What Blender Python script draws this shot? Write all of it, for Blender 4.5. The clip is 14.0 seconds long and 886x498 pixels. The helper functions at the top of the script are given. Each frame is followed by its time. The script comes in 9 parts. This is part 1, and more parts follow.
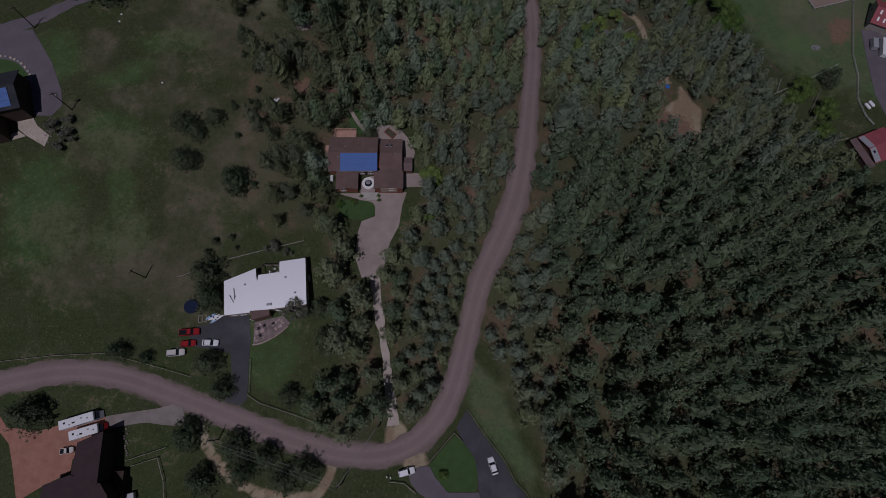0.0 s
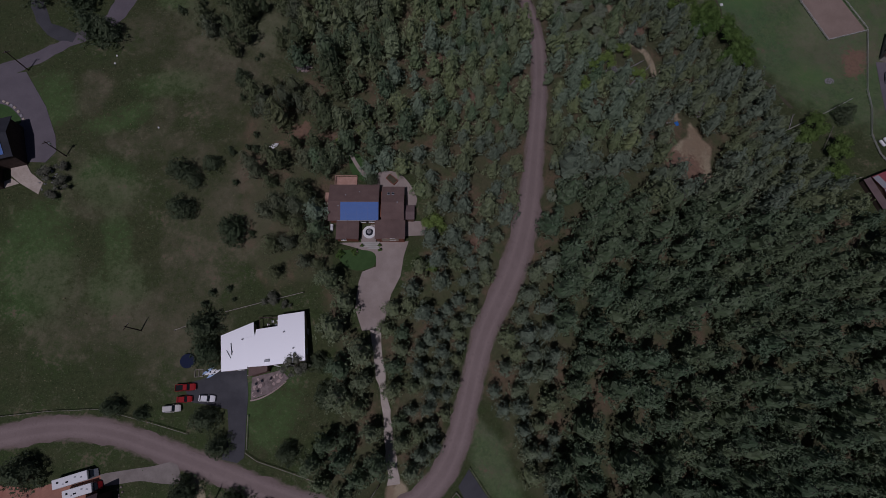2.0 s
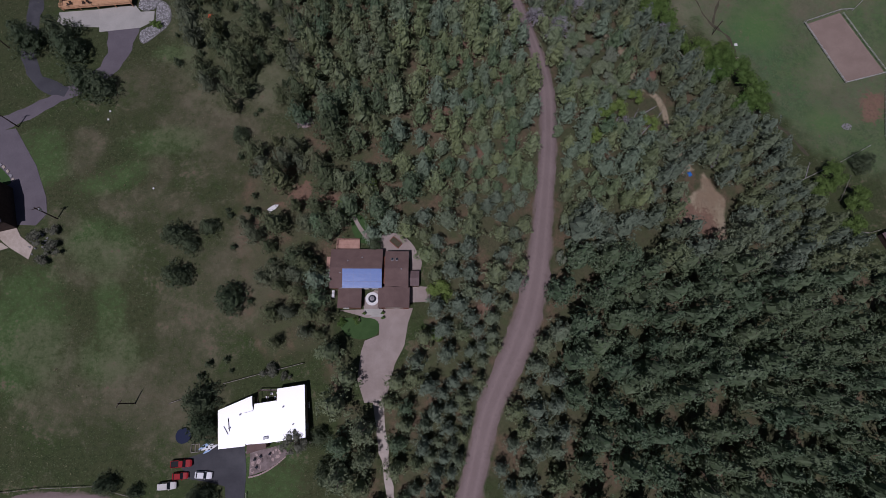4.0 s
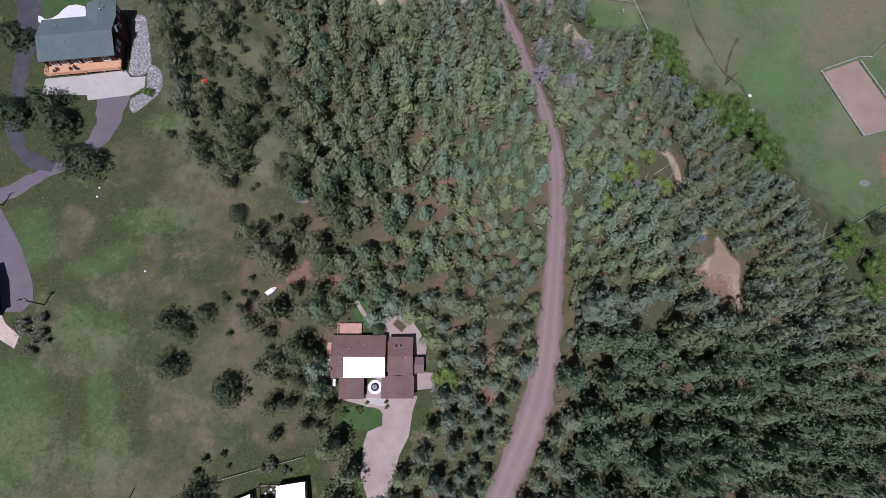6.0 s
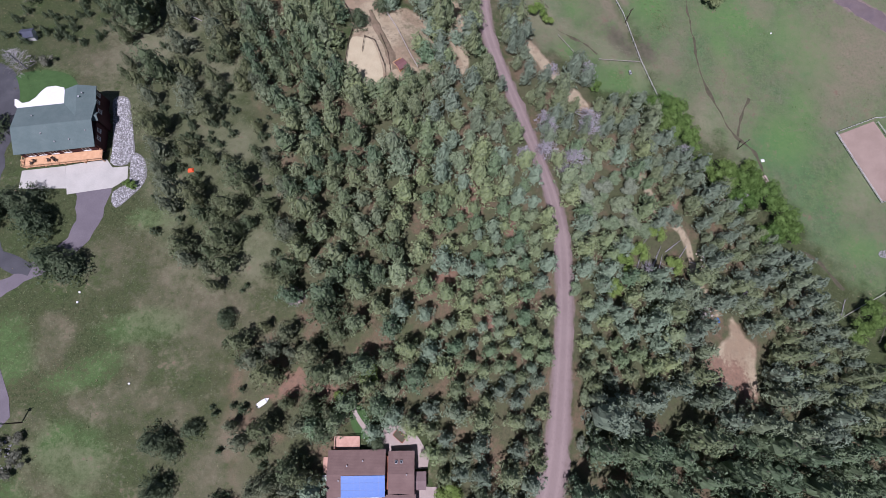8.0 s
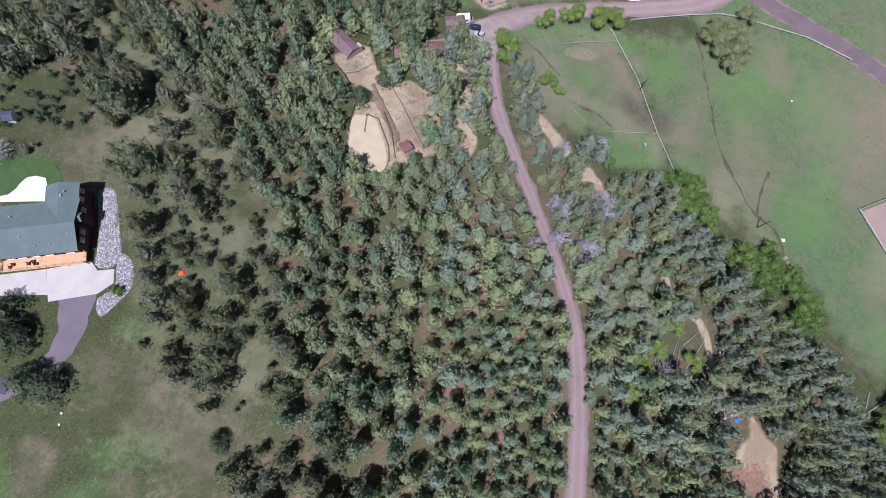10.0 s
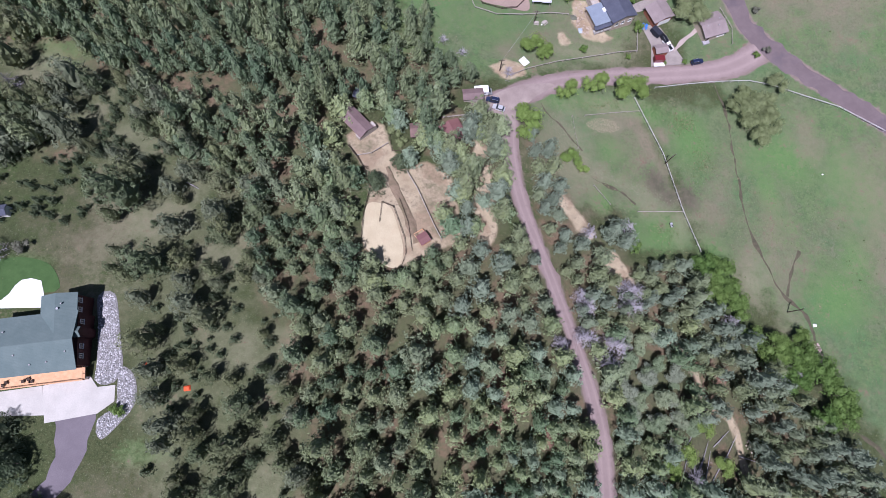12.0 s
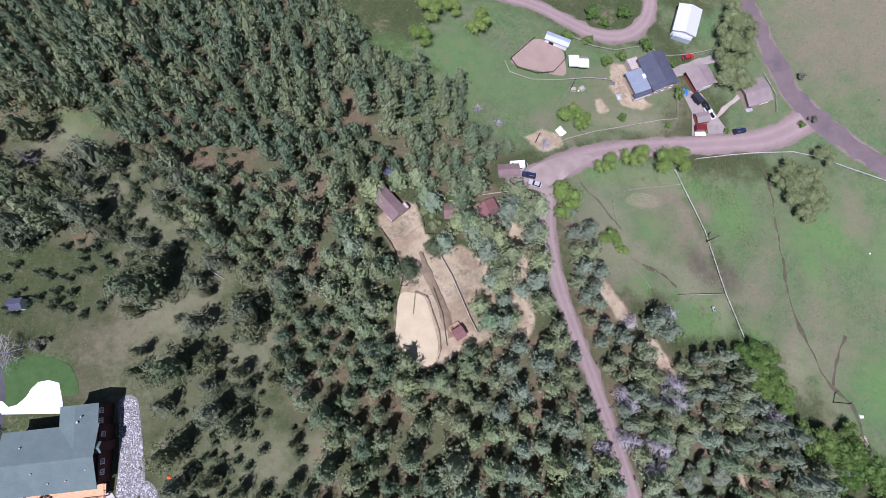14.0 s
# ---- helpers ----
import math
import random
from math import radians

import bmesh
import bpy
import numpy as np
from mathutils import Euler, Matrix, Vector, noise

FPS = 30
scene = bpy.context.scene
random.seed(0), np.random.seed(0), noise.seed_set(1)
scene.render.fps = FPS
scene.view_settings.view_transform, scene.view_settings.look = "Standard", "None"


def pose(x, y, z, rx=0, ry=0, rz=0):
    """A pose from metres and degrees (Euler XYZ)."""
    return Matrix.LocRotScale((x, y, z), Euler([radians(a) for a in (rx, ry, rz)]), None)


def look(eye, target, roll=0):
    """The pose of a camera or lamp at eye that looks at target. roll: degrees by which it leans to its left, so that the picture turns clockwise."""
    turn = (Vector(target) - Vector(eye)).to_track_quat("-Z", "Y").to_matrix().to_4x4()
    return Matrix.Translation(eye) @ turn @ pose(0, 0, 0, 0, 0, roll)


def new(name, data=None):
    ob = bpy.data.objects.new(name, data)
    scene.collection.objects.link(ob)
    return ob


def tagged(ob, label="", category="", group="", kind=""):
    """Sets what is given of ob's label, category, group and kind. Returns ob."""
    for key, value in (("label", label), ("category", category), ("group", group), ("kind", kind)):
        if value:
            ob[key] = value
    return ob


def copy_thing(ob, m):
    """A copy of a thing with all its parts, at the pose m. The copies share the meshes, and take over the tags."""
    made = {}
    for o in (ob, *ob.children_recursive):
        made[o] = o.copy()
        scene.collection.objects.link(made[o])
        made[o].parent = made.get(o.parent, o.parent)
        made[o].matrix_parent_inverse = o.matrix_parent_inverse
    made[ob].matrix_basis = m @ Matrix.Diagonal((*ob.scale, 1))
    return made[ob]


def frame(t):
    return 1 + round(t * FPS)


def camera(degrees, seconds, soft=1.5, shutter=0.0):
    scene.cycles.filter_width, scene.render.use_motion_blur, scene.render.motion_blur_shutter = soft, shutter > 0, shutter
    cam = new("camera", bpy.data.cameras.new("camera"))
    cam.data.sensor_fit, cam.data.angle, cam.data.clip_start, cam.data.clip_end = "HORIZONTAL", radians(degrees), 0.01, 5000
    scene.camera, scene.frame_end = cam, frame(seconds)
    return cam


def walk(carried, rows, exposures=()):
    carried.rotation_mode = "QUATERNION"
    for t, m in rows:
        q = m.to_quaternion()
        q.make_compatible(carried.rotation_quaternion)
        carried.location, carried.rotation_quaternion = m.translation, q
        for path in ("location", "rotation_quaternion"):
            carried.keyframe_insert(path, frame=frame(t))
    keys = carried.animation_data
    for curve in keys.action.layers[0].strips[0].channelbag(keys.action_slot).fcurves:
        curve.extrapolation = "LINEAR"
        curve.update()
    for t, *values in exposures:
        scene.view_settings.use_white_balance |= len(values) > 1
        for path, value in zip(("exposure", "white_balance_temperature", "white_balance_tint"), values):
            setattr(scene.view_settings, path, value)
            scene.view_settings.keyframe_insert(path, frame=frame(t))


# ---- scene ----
# The camera: height, forward tilt from straight down, lean and turn, in degrees.
cam = camera(80.0, 14.0, 0.7)
ROWS = [
    (0.0, 0.00, 0.00, 200.00, 16.79, -0.82, -0.32),
    (0.5, -0.05, 3.85, 200.25, 16.68, -0.81, -0.41),
    (1.0, 0.06, 7.83, 200.48, 16.61, -0.71, -0.41),
    (1.5, 0.15, 12.15, 200.64, 16.49, -0.63, -0.28),
    (2.0, 0.18, 16.99, 200.75, 16.34, -0.58, -0.07),
    (2.5, -0.03, 22.13, 200.85, 16.16, -0.55, 0.10),
    (3.0, -0.43, 27.50, 200.83, 16.01, -0.57, 0.22),
    (5.5, -2.84, 58.22, 201.14, 15.24, -0.71, 0.13),
    (6.0, -3.27, 65.30, 201.07, 15.05, -0.71, 0.09),
    (6.5, -3.62, 72.55, 200.84, 14.94, -0.72, 0.02),
    (7.0, -3.81, 79.92, 200.70, 14.91, -0.70, -0.15),
    (7.5, -3.85, 87.49, 200.41, 14.88, -0.70, -0.36),
    (8.0, -3.81, 95.37, 200.18, 14.82, -0.69, -0.47),
    (10.5, -7.90, 136.61, 198.48, 13.99, -1.26, -0.13),
    (11.0, -9.38, 144.53, 197.97, 13.94, -1.38, -0.09),
    (11.5, -11.05, 152.40, 197.71, 13.84, -1.44, -0.13),
    (12.0, -13.02, 160.24, 197.62, 13.64, -1.47, -0.05),
    (12.5, -15.24, 167.96, 197.40, 13.45, -1.51, 0.22),
    (13.0, -17.86, 175.43, 197.09, 13.30, -1.54, 0.49),
    (13.5, -20.63, 182.66, 196.70, 13.17, -1.58, 0.69),
    (14.0, -23.41, 189.86, 196.35, 13.07, -1.60, 0.81),
]
EXPOSURES = [(0.0, -2.02, 5760, 28), (3.0, -1.73, 5760, 29), (5.3, -0.34, 5700, 29), (6.5, -0.14, 5690, 29), (8.0, 0.13, 5660, 29), (10.5, 0.40, 5570, 30), (14.0, 0.49, 5550, 30)]
walk(cam, [(t, pose(x, y, z, 0, 0, yaw) @ pose(0, 0, 0, tilt) @ pose(0, 0, 0, 0, lean)) for t, x, y, z, tilt, lean, yaw in ROWS], EXPOSURES)

# ---- light ----
SHADOW_AZ, SUN_EL = 25.0, 66.0
world = bpy.data.worlds.new("sky")
scene.world = world
world.use_nodes = True
sky = world.node_tree.nodes.new("ShaderNodeTexSky")
sky.sky_type = "NISHITA"
sky.sun_disc = False
sky.sun_elevation = radians(SUN_EL)
sky.sun_rotation = radians(SHADOW_AZ + 180)
background = world.node_tree.nodes["Background"]
background.inputs["Strength"].default_value = 0.042
world.node_tree.links.new(sky.outputs[0], background.inputs["Color"])
sun = new("sun", bpy.data.lights.new("sun", "SUN"))
sun.data.energy, sun.data.angle, sun.data.color = 5.0, radians(0.53), (1.0, 0.965, 0.91)
sd = Vector((-math.sin(radians(SHADOW_AZ)) * math.cos(radians(SUN_EL)), -math.cos(radians(SHADOW_AZ)) * math.cos(radians(SUN_EL)), math.sin(radians(SUN_EL))))
sun.matrix_world = look(sd * 400, (0, 0, 0))

# ---- the lie of the land ----
LAND = [39.792, -13.108, -13.51, 7.785, 0.104, -21.327, -4.906, 18.167, 8.564, -6.909, 10.57, -0.083, 0.24, 2.579, 6.023]


def ground(x, y):
    """Height of the land, a hillside that falls from a ridge in the west to a flat valley in the east."""
    u, w = np.tanh((np.asarray(x, float) - 40) / 75), np.tanh((np.asarray(y, float) - 130) / 140)
    n, z = 0, 0.0
    for i in range(5):
        for j in range(5 - i):
            z = z + LAND[n] * u ** i * w ** j
            n += 1
    return z


def gz(x, y):
    return float(ground(x, y))


# ---- materials ----
class Nodes:
    """Short hand for building a node material."""

    def __init__(self, name):
        self.m = bpy.data.materials.new(name)
        self.m.use_nodes = True
        self.t = self.m.node_tree
        self.p = self.t.nodes["Principled BSDF"]
        self.p.inputs["Specular IOR Level"].default_value = 0.3

    def n(self, kind, **props):
        node = self.t.nodes.new(kind)
        for key, value in props.items():
            if key == "op":
                node.operation = value
            elif key == "blend":
                node.data_type, node.blend_type = "RGBA", value
        return node

    def link(self, a, b):
        self.t.links.new(a, b)

    def where(self):
        return self.n("ShaderNodeNewGeometry").outputs["Position"]

    def local(self):
        return self.n("ShaderNodeTexCoord").outputs["Object"]

    def noise(self, vec, scale, detail=4.0, rough=0.55):
        node = self.n("ShaderNodeTexNoise")
        node.inputs["Scale"].default_value, node.inputs["Detail"].default_value, node.inputs["Roughness"].default_value = scale, detail, rough
        self.link(vec, node.inputs["Vector"])
        return node.outputs["Fac"]

    def ramp(self, fac, lo, hi, a=0.0, b=1.0):
        node = self.n("ShaderNodeMapRange")
        for key, value in (("From Min", lo), ("From Max", hi), ("To Min", a), ("To Max", b)):
            node.inputs[key].default_value = value
        self.link(fac, node.inputs["Value"])
        return node.outputs[0]

    def calc(self, op, a, b):
        node = self.n("ShaderNodeMath", op=op)
        for k, s in ((0, a), (1, b)):
            if isinstance(s, (int, float)):
                node.inputs[k].default_value = s
            else:
                self.link(s, node.inputs[k])
        return node.outputs[0]

    def mix(self, fac, a, b, blend="MIX"):
        node = self.n("ShaderNodeMix", blend=blend)
        for s, k in ((fac, 0), (a, 6), (b, 7)):
            if isinstance(s, (int, float)):
                node.inputs[k].default_value = s
            elif isinstance(s, tuple):
                node.inputs[k].default_value = (*s, 1)
            else:
                self.link(s, node.inputs[k])
        return node.outputs[2]

    def attr(self, name):
        node = self.n("ShaderNodeAttribute")
        node.attribute_name = name
        return node.outputs["Fac"]

    def bump(self, height, strength, distance):
        node = self.n("ShaderNodeBump")
        node.inputs["Strength"].default_value, node.inputs["Distance"].default_value = strength, distance
        self.link(height, node.inputs["Height"])
        self.link(node.outputs[0], self.p.inputs["Normal"])

    def done(self, colour, rough=0.85, metal=0.0):
        if isinstance(colour, tuple):
            self.p.inputs["Base Color"].default_value = (*colour, 1)
        else:
            self.link(colour, self.p.inputs["Base Color"])
        self.p.inputs["Roughness"].default_value, self.p.inputs["Metallic"].default_value = rough, metal
        return self.m


def surface(name, a, b, scale=0.6, fine=9.0, rough=0.85, metal=0.0, bump=0.25, depth=0.05, stain=None):
    """A worn surface: two tones in large patches, fine grain and a fine relief."""
    s = Nodes(name)
    vec = s.where()
    big, small = s.noise(vec, scale, 5), s.noise(vec, fine, 3)
    colour = s.mix(s.ramp(big, 0.35, 0.65), a, b)
    colour = s.mix(s.ramp(small, 0.3, 0.7, 0.0, 0.45), colour, tuple(c * 0.62 for c in a))
    if stain:
        colour = s.mix(s.ramp(s.noise(vec, scale * 0.35, 6, 0.65), 0.52, 0.7, 0.0, 0.8), colour, stain)
    s.bump(small, bump, depth)
    return s.done(colour, rough, metal)


def rutted(name, a, b, pale, dark):
    """A dirt road: paler wheel tracks, a darker middle, and drifts of loose earth."""
    s = Nodes(name)
    vec = s.where()
    across = s.calc("ABSOLUTE", s.attr("across"), 0.0)
    big, mid, small = s.noise(vec, 0.12, 5, 0.6), s.noise(vec, 0.9, 5, 0.65), s.noise(vec, 4.0, 3)
    wander = s.calc("ADD", across, s.calc("MULTIPLY", s.calc("SUBTRACT", mid, 0.5), 0.35))
    colour = s.mix(s.ramp(big, 0.35, 0.65), a, b)
    wheel = s.calc("SUBTRACT", 1.0, s.ramp(s.calc("ABSOLUTE", s.calc("SUBTRACT", wander, 0.42), 0.0), 0.03, 0.24))
    colour = s.mix(s.calc("MULTIPLY", wheel, 0.4), colour, pale)
    colour = s.mix(s.calc("MULTIPLY", s.ramp(wander, 0.68, 0.95), 0.7), colour, dark)
    colour = s.mix(s.ramp(mid, 0.55, 0.75, 0.0, 0.5), colour, dark)
    colour = s.mix(s.ramp(small, 0.4, 0.75, 0.0, 0.35), colour, dark)
    s.bump(s.calc("ADD", mid, small), 0.4, 0.08)
    return s.done(colour, 0.95)


def ribbed(name, a, b, pitch=0.4, rough=0.45, metal=0.3, axis=0, courses=0.16):
    """Roofing with seams or courses that run along or across the slope."""
    s = Nodes(name)
    vec = s.local()
    sep = s.n("ShaderNodeSeparateXYZ")
    s.link(vec, sep.inputs[0])
    saw = s.calc("FRACT", s.calc("DIVIDE", sep.outputs[axis], pitch), 0.0)
    seam = s.ramp(saw, 0.0, courses, 1.0, 0.0)
    big = s.noise(vec, 0.35, 5)
    fine = s.noise(vec, 6.0, 3)
    colour = s.mix(s.ramp(big, 0.35, 0.68), a, b)
    colour = s.mix(s.ramp(fine, 0.35, 0.7, 0.0, 0.35), colour, tuple(c * 0.6 for c in a))
    colour = s.mix(s.calc("MULTIPLY", seam, 0.35), colour, tuple(c * 0.45 for c in a))
    s.bump(s.calc("ADD", seam, s.calc("MULTIPLY", fine, 0.5)), 0.35, 0.03)
    return s.done(colour, rough, metal)


def plain(name, colour, rough=0.6, metal=0.0, grain=0.2):
    """A painted or moulded small surface with slight dirt."""
    s = Nodes(name)
    f = s.noise(s.local(), 3.0, 4)
    return s.done(s.mix(s.ramp(f, 0.4, 0.75, 0.0, grain), colour, tuple(c * 0.55 for c in colour)), rough, metal)


def foliage(name, dark, light, back, through_light=0.22, third=None, joined=False):
    """Leaves and needles: a tone for each tree, another for each tuft, and some light that comes through."""
    s = Nodes(name)
    tree = s.attr("tint") if joined else s.n("ShaderNodeObjectInfo").outputs["Random"]
    tuft = s.n("ShaderNodeNewGeometry").outputs["Random Per Island"]
    colour = s.mix(s.ramp(tree, 0.0, 0.5), dark, light)
    if third:
        colour = s.mix(s.ramp(tree, 0.5, 0.75), colour, third)
    colour = s.mix(s.calc("MULTIPLY", tuft, 0.4), colour, back)
    # Dark noise blotches break up facets and add missing shade within the foliage.
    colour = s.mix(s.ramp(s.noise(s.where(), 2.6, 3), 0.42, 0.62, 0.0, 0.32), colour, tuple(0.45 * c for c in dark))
    s.done(colour, 0.62)
    s.p.inputs["Specular IOR Level"].default_value = 0.25
    thin = s.n("ShaderNodeBsdfTranslucent")
    s.link(colour, thin.inputs["Color"])
    both = s.n("ShaderNodeMixShader")
    both.inputs[0].default_value = through_light
    s.link(s.p.outputs[0], both.inputs[1])
    s.link(thin.outputs[0], both.inputs[2])
    s.link(both.outputs[0], s.t.nodes["Material Output"].inputs["Surface"])
    return s.m


def panel_glass():
    """Blue cells, brightened to stand for mirrored sky, under slightly wavy glass."""
    s = Nodes("solar")
    vec = s.where()
    wave = s.noise(vec, 0.7, 3)
    cell = s.noise(vec, 5.0, 2)
    s.bump(wave, 0.04, 0.3)
    return s.done(s.mix(s.ramp(cell, 0.4, 0.7), (0.085, 0.165, 0.40), (0.115, 0.205, 0.46)), 0.2)


def loose_stone():
    """Stones of mixed greys, one tone each."""
    s = Nodes("stone_mix")
    tone = s.n("ShaderNodeNewGeometry").outputs["Random Per Island"]
    colour = s.mix(tone, (0.15, 0.15, 0.14), (0.58, 0.57, 0.57))
    return s.done(s.mix(s.ramp(s.noise(s.where(), 6.0, 3), 0.4, 0.7, 0.0, 0.4), colour, (0.16, 0.15, 0.15)), 0.95)


def make_land():
    s = Nodes("land")
    vec = s.where()
    n1, n2, n3, n4 = s.noise(vec, 0.022, 6, 0.6), s.noise(vec, 0.16, 6, 0.62), s.noise(vec, 1.1, 4, 0.6), s.noise(vec, 4.5, 3)
    n0 = s.noise(vec, 0.45, 5, 0.7)
    n5, n6 = s.noise(vec, 0.055, 6, 0.72), s.noise(vec, 0.036, 6, 0.7)
    fleck = s.noise(vec, 2.4, 2, 0.5)
    grass = s.mix(s.ramp(n1, 0.38, 0.64), (0.050, 0.059, 0.022), (0.040, 0.058, 0.018))
    grass = s.mix(s.ramp(n2, 0.42, 0.68, 0.0, 0.75), grass, (0.063, 0.064, 0.029))
    grass = s.mix(s.ramp(n5, 0.50, 0.60, 0.0, 0.75), grass, (0.036, 0.063, 0.015))
    grass = s.mix(s.ramp(n6, 0.53, 0.64, 0.0, 0.7), grass, (0.068, 0.064, 0.032))
    grass = s.mix(s.ramp(n0, 0.50, 0.70, 0.0, 0.6), grass, (0.033, 0.050, 0.015))
    grass = s.mix(s.ramp(n3, 0.46, 0.62, 0.0, 0.85), grass, (0.025, 0.038, 0.011))
    grass = s.mix(s.ramp(n4, 0.50, 0.66, 0.0, 0.6), grass, (0.085, 0.099, 0.041))
    grass = s.mix(s.ramp(fleck, 0.64, 0.70, 0.0, 0.8), grass, (0.123, 0.143, 0.072))
    lush = s.mix(s.ramp(n2, 0.38, 0.66), (0.077, 0.132, 0.045), (0.106, 0.143, 0.059))
    lush = s.mix(s.ramp(n1, 0.45, 0.62, 0.0, 0.8), lush, (0.103, 0.124, 0.061))
    lush = s.mix(s.ramp(s.noise(vec, 0.07, 5, 0.7), 0.50, 0.66, 0.0, 0.8), lush, (0.117, 0.122, 0.074))
    lush = s.mix(s.ramp(s.noise(vec, 0.042, 6, 0.72), 0.53, 0.63, 0.0, 0.5), lush, (0.056, 0.137, 0.047))
    lush = s.mix(s.ramp(n0, 0.46, 0.66, 0.0, 0.7), lush, (0.056, 0.094, 0.038))
    lush = s.mix(s.ramp(n3, 0.48, 0.66, 0.0, 0.65), lush, (0.045, 0.075, 0.029))
    lush = s.mix(s.ramp(n4, 0.52, 0.70, 0.0, 0.55), lush, (0.162, 0.190, 0.104))
    lush = s.mix(s.ramp(fleck, 0.67, 0.72, 0.0, 0.5), lush, (0.205, 0.216, 0.147))
    vivid = s.mix(s.ramp(n3, 0.38, 0.66), (0.068, 0.152, 0.040), (0.100, 0.180, 0.054))
    floor = s.mix(s.ramp(n2, 0.38, 0.66), (0.096, 0.093, 0.049), (0.074, 0.090, 0.037))
    floor = s.mix(s.ramp(s.noise(vec, 0.11, 4), 0.48, 0.60, 0.0, 0.85), floor, (0.159, 0.108, 0.068))
    floor = s.mix(s.ramp(n0, 0.48, 0.66, 0.0, 0.6), floor, (0.067, 0.084, 0.031))
    floor = s.mix(s.ramp(n3, 0.48, 0.66, 0.0, 0.6), floor, (0.052, 0.050, 0.025))
    floor = s.mix(s.ramp(n4, 0.45, 0.75, 0.0, 0.6), floor, (0.044, 0.044, 0.022))
    dirt = s.mix(s.ramp(n2, 0.35, 0.68), (0.314, 0.258, 0.162), (0.430, 0.367, 0.244))
    dirt = s.mix(s.ramp(s.noise(vec, 0.13, 4), 0.50, 0.60, 0.0, 0.75), dirt, (0.252, 0.183, 0.116))
    dirt = s.mix(s.ramp(n0, 0.45, 0.7, 0.0, 0.5), dirt, (0.199, 0.158, 0.108))
    dirt = s.mix(s.ramp(n4, 0.4, 0.75, 0.0, 0.4), dirt, (0.210, 0.147, 0.097))

    def edge(name, width=0.5):
        wobble = s.calc("ADD", s.attr(name), s.calc("MULTIPLY", s.calc("SUBTRACT", s.calc("ADD", n2, s.calc("MULTIPLY", n3, 0.5)), 0.75), width))
        return s.ramp(wobble, 0.35, 0.65)

    drift = s.calc("ADD", s.calc("MULTIPLY", n5, 0.7), s.calc("ADD", s.calc("MULTIPLY", n2, 0.7), s.calc("ADD", s.calc("MULTIPLY", n0, 0.6), s.calc("MULTIPLY", n3, 0.7))))

    def faded(name):
        return s.ramp(s.calc("ADD", s.attr(name), s.calc("MULTIPLY", s.calc("SUBTRACT", drift, 1.35), 1.6)), 0.15, 1.05)

    colour = s.mix(edge("lush", 0.9), grass, lush)
    colour = s.mix(edge("floor", 0.9), colour, floor)
    colour = s.mix(s.calc("MULTIPLY", faded("green"), 0.78), colour, vivid)
    colour = s.mix(s.calc("MULTIPLY", faded("dry"), 0.8), colour, s.mix(s.ramp(n3, 0.35, 0.7), (0.190, 0.150, 0.108), (0.132, 0.124, 0.076)))
    colour = s.mix(s.calc("MULTIPLY", faded("pale"), 0.65), colour, s.mix(s.ramp(n3, 0.35, 0.7), (0.200, 0.195, 0.122), (0.145, 0.155, 0.082)))
    track = s.mix(s.ramp(n3, 0.35, 0.7), (0.200, 0.155, 0.135), (0.150, 0.118, 0.098))
    colour = s.mix(edge("verge", 1.0), colour, track)
    colour = s.mix(edge("dirt", 0.6), colour, dirt)
    weedy = s.mix(s.ramp(n0, 0.42, 0.62), (0.190, 0.142, 0.098), (0.115, 0.112, 0.058))
    colour = s.mix(s.calc("MULTIPLY", faded("weedy"), 0.85), colour, weedy)
    rust = s.mix(s.ramp(n3, 0.35, 0.68), (0.235, 0.136, 0.092), (0.165, 0.106, 0.072))
    colour = s.mix(s.calc("MULTIPLY", s.ramp(s.calc("ADD", s.attr("rust"), s.calc("MULTIPLY", s.calc("SUBTRACT", drift, 1.35), 2.2)), 0.40, 0.80), 0.9), colour, rust)
    mud = s.mix(s.ramp(n0, 0.40, 0.65), (0.070, 0.060, 0.042), (0.112, 0.095, 0.066))
    colour = s.mix(s.calc("MULTIPLY", faded("mud"), 0.8), colour, mud)
    s.bump(s.calc("ADD", n3, n4), 0.55, 0.15)
    return s.done(colour, 0.95)


